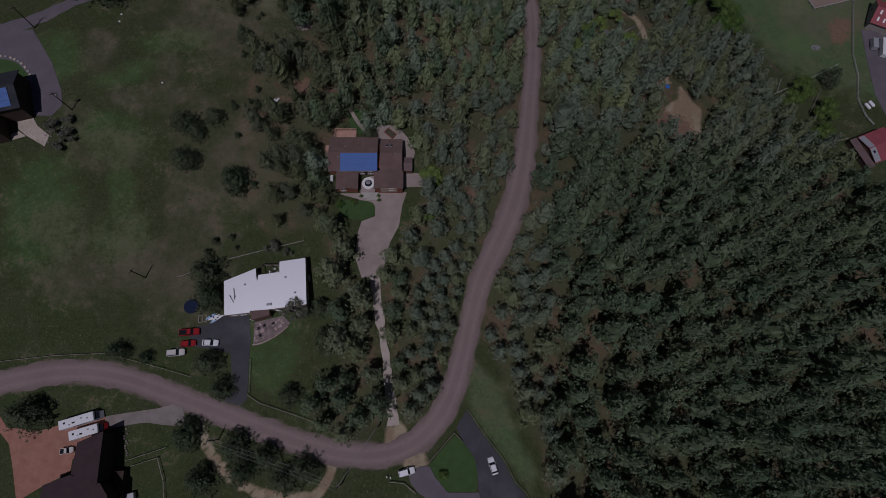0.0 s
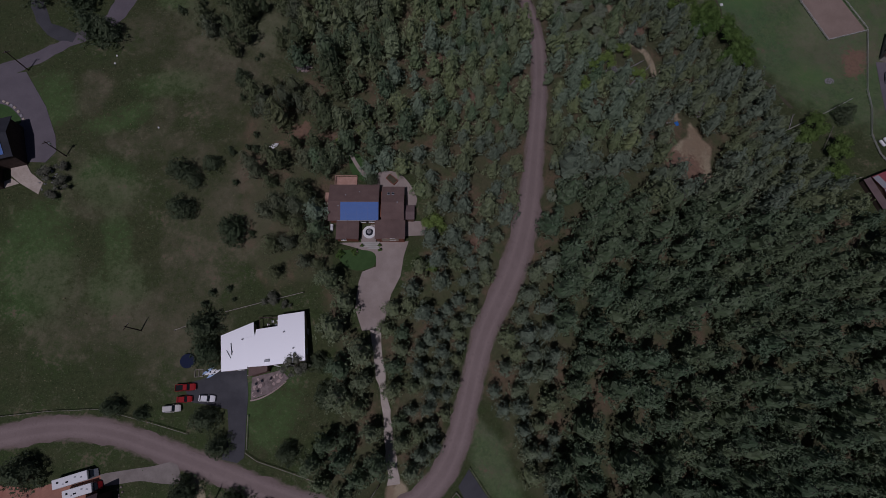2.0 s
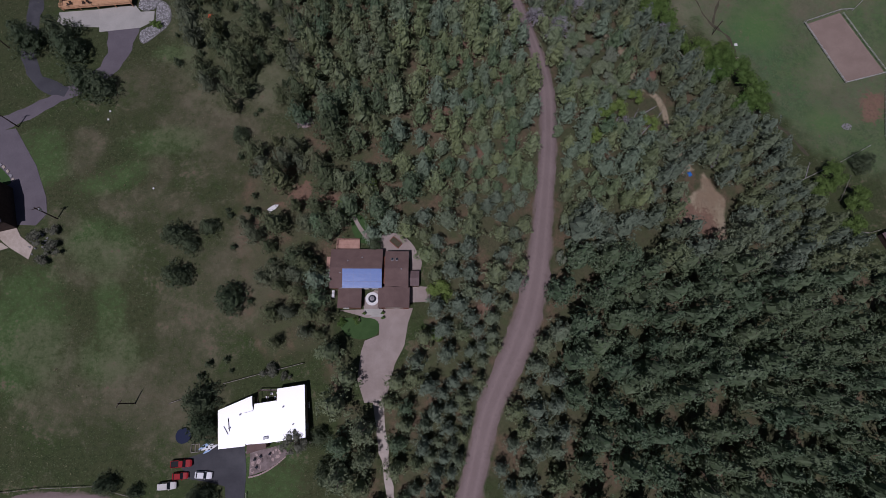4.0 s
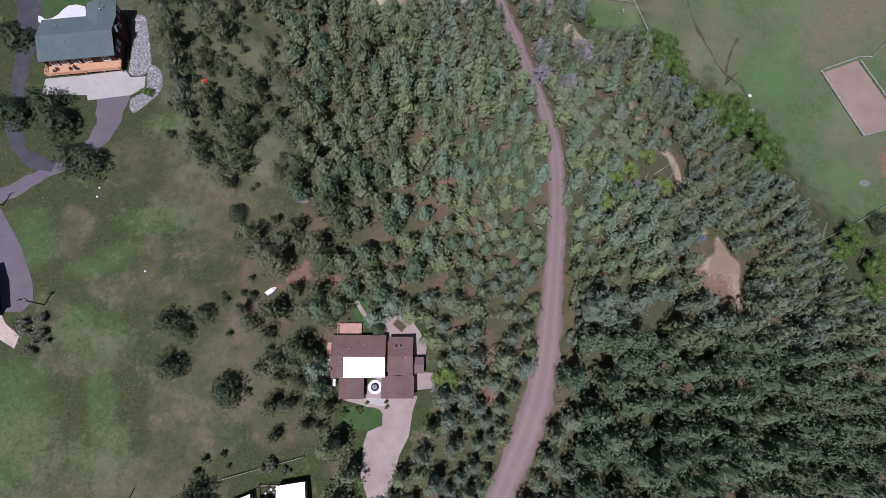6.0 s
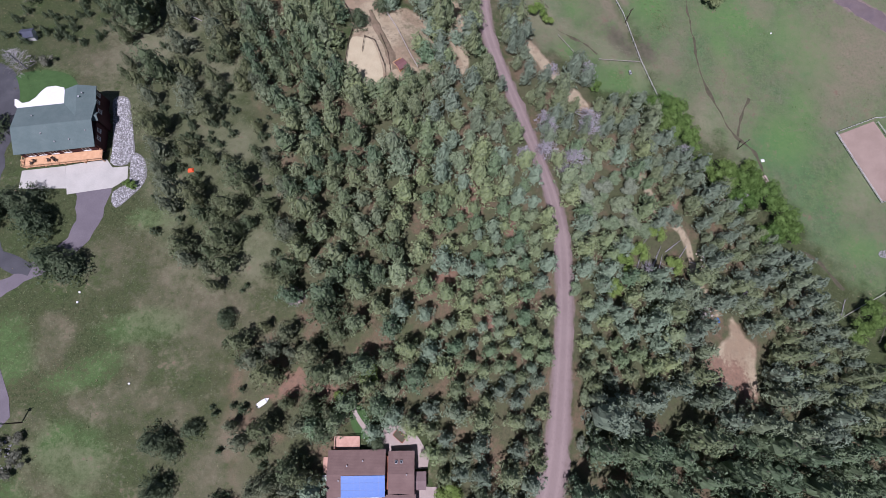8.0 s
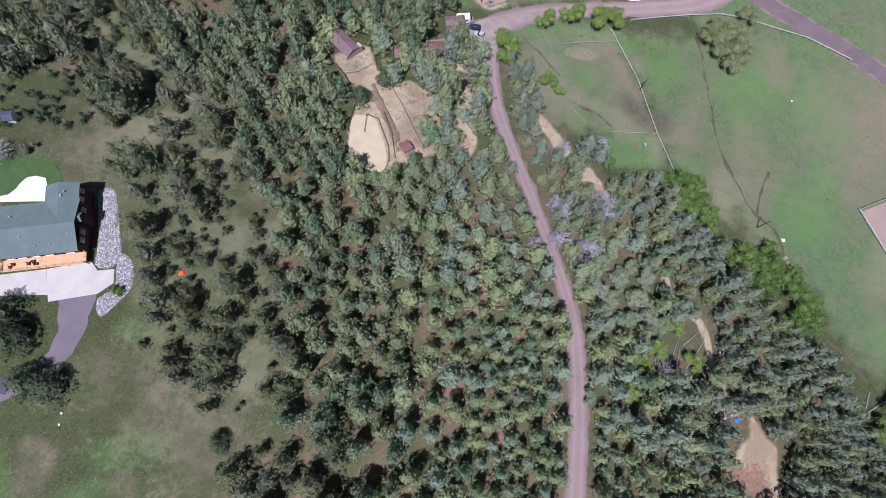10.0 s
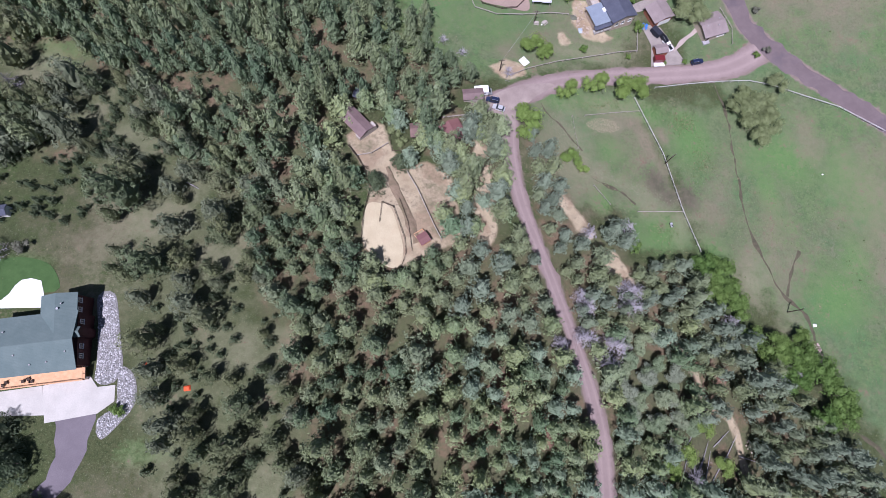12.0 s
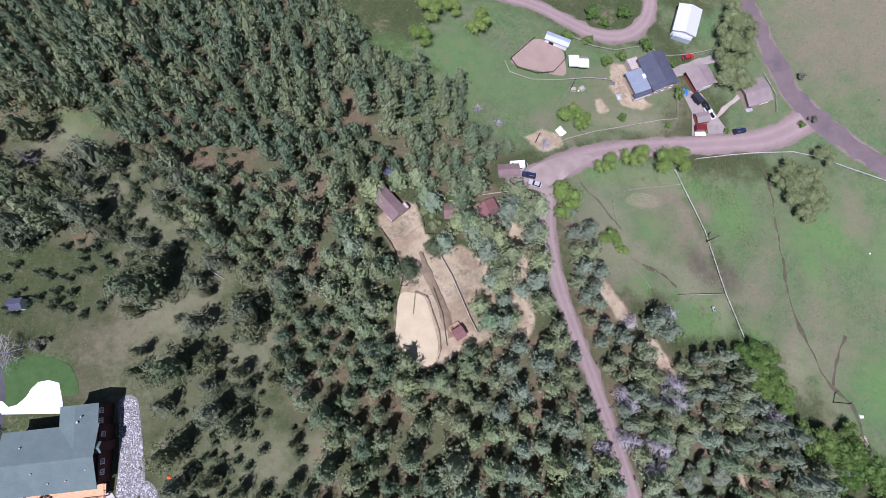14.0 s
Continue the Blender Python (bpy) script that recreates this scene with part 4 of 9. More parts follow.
# ---- drives, yards and lawns ----
paved("driveway", strip([(-18.1, 38.5, 3.2), (-17.5, 31.1, 2.4), (-14.9, 19.6, 2.4), (-13.4, 6.8, 2.4), (-12.3, -2.0, 3.0), (-12.0, -4.6, 3.4)], 0.09), "pale_gravel", "narrow pale gravel drive between pine trees")
paved("driveway", patch([(-29.6, 63.1), (-8.5, 64.0), (-9.9, 59.6), (-10.8, 53.4), (-13.5, 48.1), (-15.9, 37.8), (-21.8, 37.5), (-23.9, 43.7), (-23.1, 51.4), (-22.1, 54.6), (-18.1, 56.2), (-18.1, 59.4), (-23.4, 61.5)], 0.08, False), "gravel_pad", "pale gravel forecourt beside a brown house")
paved("lawn", patch([(-29.0, 60.5), (-22.2, 61.1), (-18.5, 60.0), (-18.7, 56.4), (-23.8, 54.9), (-28.1, 57.0)], 0.10), "lawn", "small mown green lawn with a curved edge", "lawn")
paved("lawn", patch([(-26.9, 91.1), (-23.9, 91.0), (-20.8, 85.0), (-22.0, 82.4), (-24.2, 82.9), (-26.5, 86.1)], 0.07), "lawn", "curved back lawn behind a brown house", "lawn")
paved("footpath", strip([(-27.0, 92, 1.4), (-27.6, 88.2, 1.8), (-26.4, 84.8, 2.0), (-24.3, 82.2, 2.2), (-21, 80.5, 2.0), (-17, 81, 2.0)], 0.09), "gravel_pad", "pale pinkish gravel path round a lawn", "path")
paved("patio", patch([(-9.6, 80.4), (-7.2, 80.2), (-6.0, 77.4), (-6.4, 74.9), (-9.6, 74.8)], 0.08, False), "gravel_pad", "pale gravel strip beside a house", "patio")
paved("patio", patch([(-17.9, 85.3), (-12.2, 85.6), (-8.2, 81.9), (-8.0, 79.0), (-17, 78.6)], 0.09), "gravel_pad", "pale gravel patio behind a brown house", "patio")
paved("patio", patch([(-9.9, 70.5), (-3.3, 70.2), (-3.6, 66.0), (-9.9, 65.5)], 0.09, False), "gravel_pad", "pale gravel side patio with stacked stones", "patio")
paved("driveway", patch([(-65.3, 24.4), (-61.2, 26.3), (-54.4, 28.2), (-53.4, 19.8), (-53.6, 13.5), (-53.7, 2.8), (-55.6, 1.4), (-60.0, 2.4), (-58.4, 10.3), (-59.0, 15.7), (-62.8, 16.7), (-69.2, 17.7), (-71.9, 22.3), (-68.4, 23.4)], 0.09, False), "asphalt", "dark asphalt driveway in front of a white-roofed house")
paved("driveway", patch([(8.9, -0.6), (13.5, -7.3), (19, -14.3), (22, -20.2), (24.7, -22.9), (32, -38), (24, -41), (14, -30), (12, -22.6), (11.6, -16.4), (8, -9.4), (5.9, -5.2)], 0.13, False), "asphalt", "dark asphalt drive beside a wire fence")
paved("driveway", patch([(-7.6, -17.4), (-7.2, -19.6), (-5, -22.4), (2, -27), (13.5, -30), (12, -22.6), (3.3, -22.5), (-0.3, -18.3), (-1.7, -15.6), (-4.6, -15.6)], 0.11, False), "old_asphalt", "worn asphalt drive that curves round a small lawn")
paved("driveway", patch([(-131, 2.5), (-122.0, -0.9), (-119.6, -4.0), (-113.9, -4.5), (-110.7, -5.0), (-105.1, -3.4), (-98.5, -0.6), (-92.9, -1.0), (-91.8, -4.5), (-96, -9), (-100.8, -12.6), (-101.1, -16.0), (-107.6, -19.1), (-114.8, -23.4), (-116.7, -15.3), (-118.6, -8.4), (-121.8, -4.9), (-131, -1.0)], 0.09, False), "pavers", "brick-red paved yard in front of a dark-roofed house")
paved("driveway", patch([(-93.4, -1.6), (-85.7, -0.2), (-78.9, 0.7), (-72.5, 1.6), (-71.0, -3.5), (-76, -3.8), (-81.8, -3.1), (-88.5, -4.0), (-93, -4.2)], 0.08), "gravel", "grey gravel link to the dirt road")
paved("driveway", patch([(-140.0, 112.9), (-126.2, 115.5), (-118.4, 104.0), (-114.2, 94.4), (-113.4, 89.6), (-116.1, 86.2), (-124.9, 86.4), (-124.4, 92.6), (-126.9, 100.3), (-140.4, 103.8)], 0.09, False), "old_asphalt", "worn grey asphalt forecourt")
paved("driveway", strip([(-150, 112, 5.5), (-133.1, 115.7, 5), (-125.8, 118.0, 4.4), (-119.9, 123.4, 4.2), (-113.6, 127.6, 4), (-106.9, 130.4, 4), (-101.3, 136.6, 5), (-99.6, 143.8, 7), (-101.6, 151.8, 9.5)], 0.07), "old_asphalt", "worn grey asphalt drive that curves to a garage")
paved("driveway", strip([(-113.6, 127.6, 3.8), (-120, 129.6, 4.0), (-126, 133, 4.2), (-131.2, 165.2, 4.6), (-131.4, 170.8, 5.4), (-131.6, 177.3, 8.6), (-133.5, 184.0, 9.0), (-136.0, 190.0, 8.4), (-140.5, 194.7, 6), (-144.7, 196.6, 5.6), (-149.6, 195.0, 5)], 0.11), "asphalt", "dark asphalt drive round a big house")
paved("patio", patch([(-125.9, 84.4), (-121.7, 86.0), (-119.9, 83.0), (-116.0, 80.0), (-117.0, 76.5), (-122.9, 79.9), (-125.4, 82.0)], 0.16, False), "cream_stone", "cream stone patio and steps beside a house", "patio")
paved("footpath", patch([(-131.5, 77.0), (-122.9, 79.7), (-125.2, 81.2), (-131.5, 78.4)], 0.13, False), "cream_stone", "cream stone path along a dark house", "path")
paved("lawn", patch([(-139, 104.2), (-134.3, 104.9), (-129.6, 103.9), (-126.5, 101.4), (-124.8, 98.6), (-130.1, 96.8), (-139, 97)], 0.12), "lawn", "mown lawn inside a curved kerb", "lawn")
paved("driveway", patch([(-110.6, 158.8), (-99.5, 161.2), (-97.2, 158.4), (-92.9, 158.9), (-92.4, 154.9), (-96.0, 152.0), (-108.2, 149.8)], 0.13, False), "pale_concrete", "pale concrete garage apron")
paved("driveway", patch([(-122.3, 157.2), (-110.7, 158.8), (-108.6, 151.7), (-121.9, 151.5)], 0.10, False), "pale_concrete", "pale concrete apron below a wooden deck")
paved("patio", patch([(-131.3, 181.9), (-130.4, 181.7), (-128.6, 180.4), (-126.7, 180.9), (-125.1, 182.7), (-124.3, 184.8), (-123.0, 186.5), (-120.6, 187.0), (-117.8, 186.3), (-115.7, 181.6), (-115.1, 178.9), (-120.9, 178.8), (-129.6, 178.6), (-130.6, 179.5)], 0.12, False), "white_concrete", "curved white concrete patio", "patio")
paved("patio", patch([(-52.6, 24.4), (-44.5, 26.4), (-42.2, 24.2), (-44.8, 22.0), (-47.7, 20.0), (-52.6, 18.3)], 0.14, False), "terrace_stone", "broken flagstone terrace in front of a house", "patio")
paved("sand_pit", patch([(-27.6, 212.0), (-24.7, 210.7), (-21.1, 199.6), (-21.0, 194.4), (-22.6, 191.3), (-26.3, 192.2), (-30.3, 195.8), (-32.6, 199.2), (-33.1, 204.5), (-31.7, 211.8)], 0.10), "sand", "pale sand riding pen between pine trees", "riding pen")
paved("riding_arena", patch([(150.5, 187.5), (165.6, 193.2), (178.1, 165.4), (161.5, 160.4)], 0.10, False), "arena_sand", "reddish sand riding arena in a meadow", "riding arena")
paved("horse_pen", patch([(4.9, 299.5), (13.7, 308.8), (23.1, 306.1), (24.9, 300.2), (24, 294.4), (14.1, 295.6), (7.9, 296.6)], 0.08), "arena_sand", "fenced sandy paddock beside a shed", "paddock")
paved("driveway", patch([(68.5, 292.7), (76.3, 291.2), (85.2, 275.7), (71.0, 273.9), (72, 283)], 0.10, False), "gravel", "pale gravel yard with parked vehicles")
paved("driveway", strip([(62.2, 297.1, 4.5), (66.2, 299.6, 4.2), (75.2, 302.9, 4.2), (84.4, 306.4, 4.0)], 0.09), "gravel", "pale gravel farm lane")
paved("footpath", strip([(80.5, 281, 1.2), (84, 285.0, 1.2), (88, 289, 1.3), (90.5, 290.5, 1.4)], 0.12), "gravel_pad", "curved pale garden path", "path")
paved("lawn", patch([(5.5, -7.5), (8.0, -9.4), (11.1, -13.7), (11.8, -18.5), (10.9, -22.4), (3.3, -22.3), (-0.3, -18.1), (-1.7, -15.2), (2.6, -10.4)], 0.15, False), "lawn", "mown island of grass between two drives", "lawn")

paved("lawn", patch([(-134, 178.9), (-130, 178.8), (-125, 178.6), (-122.8, 181), (-119.8, 183.2), (-115.5, 183), (-112.5, 184.5), (-117, 191), (-126, 193), (-134, 190)], 0.06), "lawn", "lush green grass behind a large house", "lawn")
paved("road_apron", patch([(5, 250), (10, 256.4), (18, 260.6), (27, 262.6), (32, 262.4), (24, 256), (17.6, 249), (15.8, 243), (13.2, 243), (12.4, 248)], 0.19), "pale_dirt", "pale worn gravel where two dirt roads meet", "road")
paved("soil_ridge", strip([(-26.4, 225, 1.4), (-24.6, 220.5, 2.6), (-22.0, 214.5, 3.0), (-19.4, 207.6, 3.0), (-16.6, 199.5, 2.2)], 0.35, 0.6), "soil", "weedy ridge of brown soil along a fence", "soil")

# ---- trees ----
def sprays(rng, centres, normals, size, wild=0.5, per=4):
    """Tufts of small pointed sprays of needles or leaves round each centre, as loose triangles."""
    n = len(centres) * per
    out = np.repeat(normals, per, 0)
    c = np.repeat(centres, per, 0) + rng.normal(0, 0.30, (n, 3)) * size[1]
    face = out + (0, 0, 0.25) + rng.normal(0, wild, (n, 3))
    face /= np.linalg.norm(face, axis=1)[:, None]
    d = np.cross(face, rng.normal(0, 1, (n, 3)))
    d /= np.linalg.norm(d, axis=1)[:, None]
    d *= np.where((d * out).sum(1) < 0, -1, 1)[:, None]
    e = np.cross(face, d)
    s = rng.uniform(size[0], size[1], (n, 1))
    tri = np.stack([c - d * s * 0.5 - e * s * 0.34, c - d * s * 0.5 + e * s * 0.34, c + d * s * 0.72], 1)
    return tri.reshape(-1, 3)


def pine_profile(u, blunt):
    """Crown radius against height: drawn in below, widest at a fifth, rounded to the tip."""
    return np.where(u < 0.2, 0.60 + 2.0 * u, np.maximum(1.0 - (np.maximum(u - 0.2, 0) / 0.8) ** 1.3, 0.0) ** blunt)


def pine_crown(seed, h, r, count=235, low=0.16, size=(0.25, 0.58), blunt=0.75, rings=8, segs=12, body=0.62):
    """A lumpy body of boughs, thickly set with sprays of needles."""
    rng = np.random.default_rng(seed)
    lean = rng.normal(0, 0.05 * r, 2)
    boughs = rng.integers(7, 11)
    side = 1 + 0.16 * np.cos(rng.uniform(0, 6.28) + np.linspace(0, 6.2832, 97))

    def shell(u, ang, grow):
        u, ang = np.asarray(u, float), np.asarray(ang, float)
        lump = np.array([noise.noise(Vector((2.1 * math.cos(a), 2.1 * math.sin(a), 5.2 * b + seed * 3.7))) + 0.55 * noise.noise(Vector((5 * math.cos(a), 5 * math.sin(a), 9 * b + seed))) for a, b in zip(ang, u)])
        rad = r * pine_profile(u, blunt) * (0.92 + 0.46 * lump + 0.07 * np.cos(boughs * ang + 9 * u)) * np.interp(ang % 6.2832, np.linspace(0, 6.2832, 97), side) * grow
        z = h * (low + (0.99 - low) * u) - 0.20 * rad + 0.05 * h * lump * (1 - u)
        return np.stack([rad * np.cos(ang) + lean[0] * u, rad * np.sin(ang) + lean[1] * u, z], -1)
    us = np.linspace(0, 1, rings)
    grid = np.stack([shell(np.full(segs, u), np.arange(segs) * 6.2832 / segs + 0.2 * k, body) * (1, 1, 0.89) for k, u in enumerate(us)])
    core = []
    for k in range(rings - 1):
        for i in range(segs):
            p, q, t, w = grid[k, i], grid[k, (i + 1) % segs], grid[k + 1, (i + 1) % segs], grid[k + 1, i]
            core += [p, q, t, p, t, w]
    many = max(10, count // 9)
    bu = rng.uniform(0, 1, 6 * many)
    bu = bu[rng.uniform(0, 1.05, 6 * many) < pine_profile(bu, blunt) + 0.08][:many]
    ba = np.arange(len(bu)) * 2.39996 + rng.normal(0, 0.25, len(bu))
    k = rng.integers(0, len(bu), count)
    off = rng.normal(0, 1, (count, 2))
    wide = 0.95 / (0.35 + r * pine_profile(bu[k], blunt))
    u = np.clip(bu[k] + off[:, 0] * 0.70 / h, 0, 1)
    ang = ba[k] + off[:, 1] * wide * 0.72
    c = shell(u, ang, 1.10 - 0.085 * (off ** 2).sum(1) * rng.uniform(0.7, 1.2, count))
    slope = shell(np.minimum(u + 0.03, 1), ang, 1.0) - shell(np.maximum(u - 0.03, 0), ang, 1.0)
    round_ = shell(u, ang + 0.12, 1.0) - shell(u, ang - 0.12, 1.0)
    nrm = np.cross(round_, slope)
    nrm /= np.linalg.norm(nrm, axis=1)[:, None] + 1e-9
    return np.concatenate([np.array(core), sprays(rng, c, nrm, size)])


def broadleaf_crown(seed, h, r, count=400, size=(0.24, 0.5)):
    """Overlapping lobes, each a rough body thickly set with leaves."""
    rng = np.random.default_rng(seed)
    lobes = rng.integers(9, 14)
    a = rng.uniform(0, 6.28, lobes)
    d = r * np.sqrt(rng.uniform(0.03, 0.52, lobes))
    lc = np.stack([d * np.cos(a), d * np.sin(a), h * (0.80 - 0.36 * (d / r) + rng.uniform(-0.09, 0.09, lobes))], 1)
    lr = r * rng.uniform(0.26, 0.46, lobes)
    core = []
    for m in range(lobes):
        lat = np.linspace(-1.2, 1.57, 5)
        g = np.array([[(math.cos(b) * math.cos(q), math.cos(b) * math.sin(q), math.sin(b) * 0.85) for q in np.arange(8) * 0.7854] for b in lat])
        g = lc[m] + g * lr[m] * 0.58 * rng.uniform(0.85, 1.1, (5, 8, 1))
        for k in range(4):
            for i in range(8):
                core += [g[k, i], g[k, (i + 1) % 8], g[k + 1, (i + 1) % 8], g[k, i], g[k + 1, (i + 1) % 8], g[k + 1, i]]
    k = rng.integers(0, lobes, count)
    n = rng.normal(0, 1, (count, 3))
    n /= np.linalg.norm(n, axis=1)[:, None]
    n[:, 2] = np.abs(n[:, 2]) * 0.9 - 0.12
    c = lc[k] + n * (lr[k] * rng.uniform(0.68, 1.12, count))[:, None]
    c[:, 2] = np.maximum(c[:, 2], 0.12 * h)
    return np.concatenate([np.array(core), sprays(rng, c, n, size, 0.6)])


def trunk_mesh(seed, h, r, bare=0.0):
    """A tapered trunk with limbs."""
    rng = np.random.default_rng(seed + 500)
    mesh = Mesh()
    top = Vector((rng.normal(0, 0.02) * h, rng.normal(0, 0.02) * h, h * 0.93))
    mesh.tube((0, 0, -0.4), top * 0.5, 0.026 * h, 0.018 * h, 6)
    mesh.tube(top * 0.5, top, 0.018 * h, 0.003 * h, 6)
    for i in range(7 + int(bare * 34)):
        f = rng.uniform(0.25, 0.9) if not bare else 0.2 + 0.72 * i / 40
        a = rng.uniform(0, 6.28)
        length = r * (1.05 - 0.75 * f) * rng.uniform(0.6, 1.1)
        p = top * f
        q = p + Vector((math.cos(a) * length, math.sin(a) * length, length * rng.uniform(-0.15, 0.3)))
        mesh.tube(p, q, 0.007 * h, 0.002 * h, 4 if not bare else 3)
        if bare:
            for s in range(7):
                w = p.lerp(q, rng.uniform(0.3, 0.95))
                g = a + rng.choice([-1, 1]) * rng.uniform(0.5, 1.1)
                t = length * rng.uniform(0.25, 0.55)
                mesh.tube(w, w + Vector((math.cos(g) * t, math.sin(g) * t, t * 0.2)), 0.0035 * h, 0.0012 * h, 3)
    return mesh


def triangles_data(name, tri, material):
    me = bpy.data.meshes.new(name)
    n = len(tri)
    me.vertices.add(n)
    me.vertices.foreach_set("co", tri.astype(np.float32).ravel())
    me.loops.add(n)
    me.loops.foreach_set("vertex_index", np.arange(n, dtype=np.int32))
    me.polygons.add(n // 3)
    me.polygons.foreach_set("loop_start", np.arange(0, n, 3, dtype=np.int32))
    me.materials.append(M[material])
    me.update(calc_edges=True)
    return me


def tree(name, crown, trunk, material, label, category, group="", bark="bark"):
    """A tree to be copied: trunk with limbs, and a crown of small sprays."""
    ob = thing(name, pose(0, 0, -500), label, category, group)
    part("trunk", trunk, bark, ob)
    if crown is not None:
        top = new("crown", triangles_data("crown", crown, material))
        top.parent = ob
    return ob


def plant(proto, x, y, scale, turn=None, tall=1.0, seed=0):
    rng = random.Random(int(x * 31 + y * 17) + seed)
    m = pose(x, y, gz(x, y), 0, 0, rng.uniform(0, 360) if turn is None else turn)
    ob = copy_thing(proto, m)
    ob.scale = (scale, scale, scale * tall)
    return ob


PINE_H, PINE_R = 12.3, 3.3
PINES = [(pine_crown(11 + i, PINE_H, PINE_R * (0.92 + 0.16 * (i % 3) / 2), blunt=0.45 + 0.10 * (i % 4)), trunk_mesh(11 + i, PINE_H, PINE_R)) for i in range(8)]


def scatter():
    """Places for the forest's trees: a jittered grid thinned by spacing, clearings, roads and buildings."""
    rng = np.random.default_rng(5)
    roads = [[p[:2] for p in r] for r in (MAIN_ROAD, NORTH_ROAD, FARM_LOOP)]
    xs, ys, gap = [], [], []
    for name, ring in FORESTS.items():
        ring = np.array(ring)
        lo, hi = np.maximum(ring.min(0), (-172, -46)), np.minimum(ring.max(0), (184, 352))
        n = int((hi[0] - lo[0]) * (hi[1] - lo[1]) / 1.2)
        x, y = rng.uniform(lo[0], hi[0], n), rng.uniform(lo[1], hi[1], n)
        ok = inside(x, y, ring) > 0.6
        for c in CLEARINGS_WEST + CLEARINGS_EAST:
            ok &= inside(x, y, c) < -1.2
        ok &= (inside(x, y, LOOSE_WOOD) < 0.5) & (inside(x, y, HOUSE_WOOD) < 0.5)
        for bare in (*BARE.values(), *RUST.values()):
            ok &= inside(x, y, bare) < -1.0
        for k, road in enumerate(roads):
            for a, b in zip((MAIN_ROAD, NORTH_ROAD, FARM_LOOP)[k][:-1], (MAIN_ROAD, NORTH_ROAD, FARM_LOOP)[k][1:]):
                ok &= near_line(x, y, [a[:2], b[:2]]) > max(a[2], b[2]) / 2 + 2.3
        for cx, cy, rad in KEEP_OUT:
            ok &= np.hypot(x - cx, y - cy) > rad
        xs.append(x[ok]), ys.append(y[ok]), gap.append(np.full(ok.sum(), SPACING.get(name, 4.3)))
    x, y, gap = np.concatenate(xs), np.concatenate(ys), np.concatenate(gap)
    gap = gap * 0.99 * np.where((x > 34) & (y < 90), 1.45, 1.0) * np.where((x < -8) & (y > 100) & (y < 230), 1.16, 1.0)
    cells, out = {}, []
    for i in range(len(x)):
        local = gap[i] * (0.80 + 0.62 * max(0.0, noise.noise(Vector((x[i] * 0.05, y[i] * 0.05, 7.7))) + 0.45))
        cx, cy = int(x[i] // 6), int(y[i] // 6)
        near = [q for a in (-1, 0, 1) for b in (-1, 0, 1) for q in cells.get((cx + a, cy + b), ())]
        if all((q[0] - x[i]) ** 2 + (q[1] - y[i]) ** 2 > local ** 2 for q in near):
            p = (x[i], y[i], local)
            cells.setdefault((cx, cy), []).append(p)
            out.append(p)
    return out


SPACING = {"yard_trees": 5.6, "west_grove": 7.0, "house_grove": 6.4, "middle": 4.15, "by_white_house": 5.6, "between": 4.1, "east": 4.6, "east_strip": 4.4, "north": 4.3}
KEEP_OUT = [(85.6, 115.5, 4.5), (62, 169, 3.4), (65.5, 161, 3.4), (70, 153, 3.4), (36, 209, 5.2), (31, 216, 4), (46, 195, 5.2), (50, 190, 4), (71, 160, 3), (77, 153, 3.2), (81, 147, 3.2), (84, 137, 3), (86, 126, 3), (-96, 172, 8), (-1, 69, 3.6), (-27, 83, 4.8), (-34, 76, 4), (-23, 73, 11.5), (-13, 72, 10), (-36.7, 240.3, 8), (-5.7, 239.7, 6), (2.8, 254.4, 5), (-15, 201, 4), (-111, 170, 15), (-27, 203, 10)]


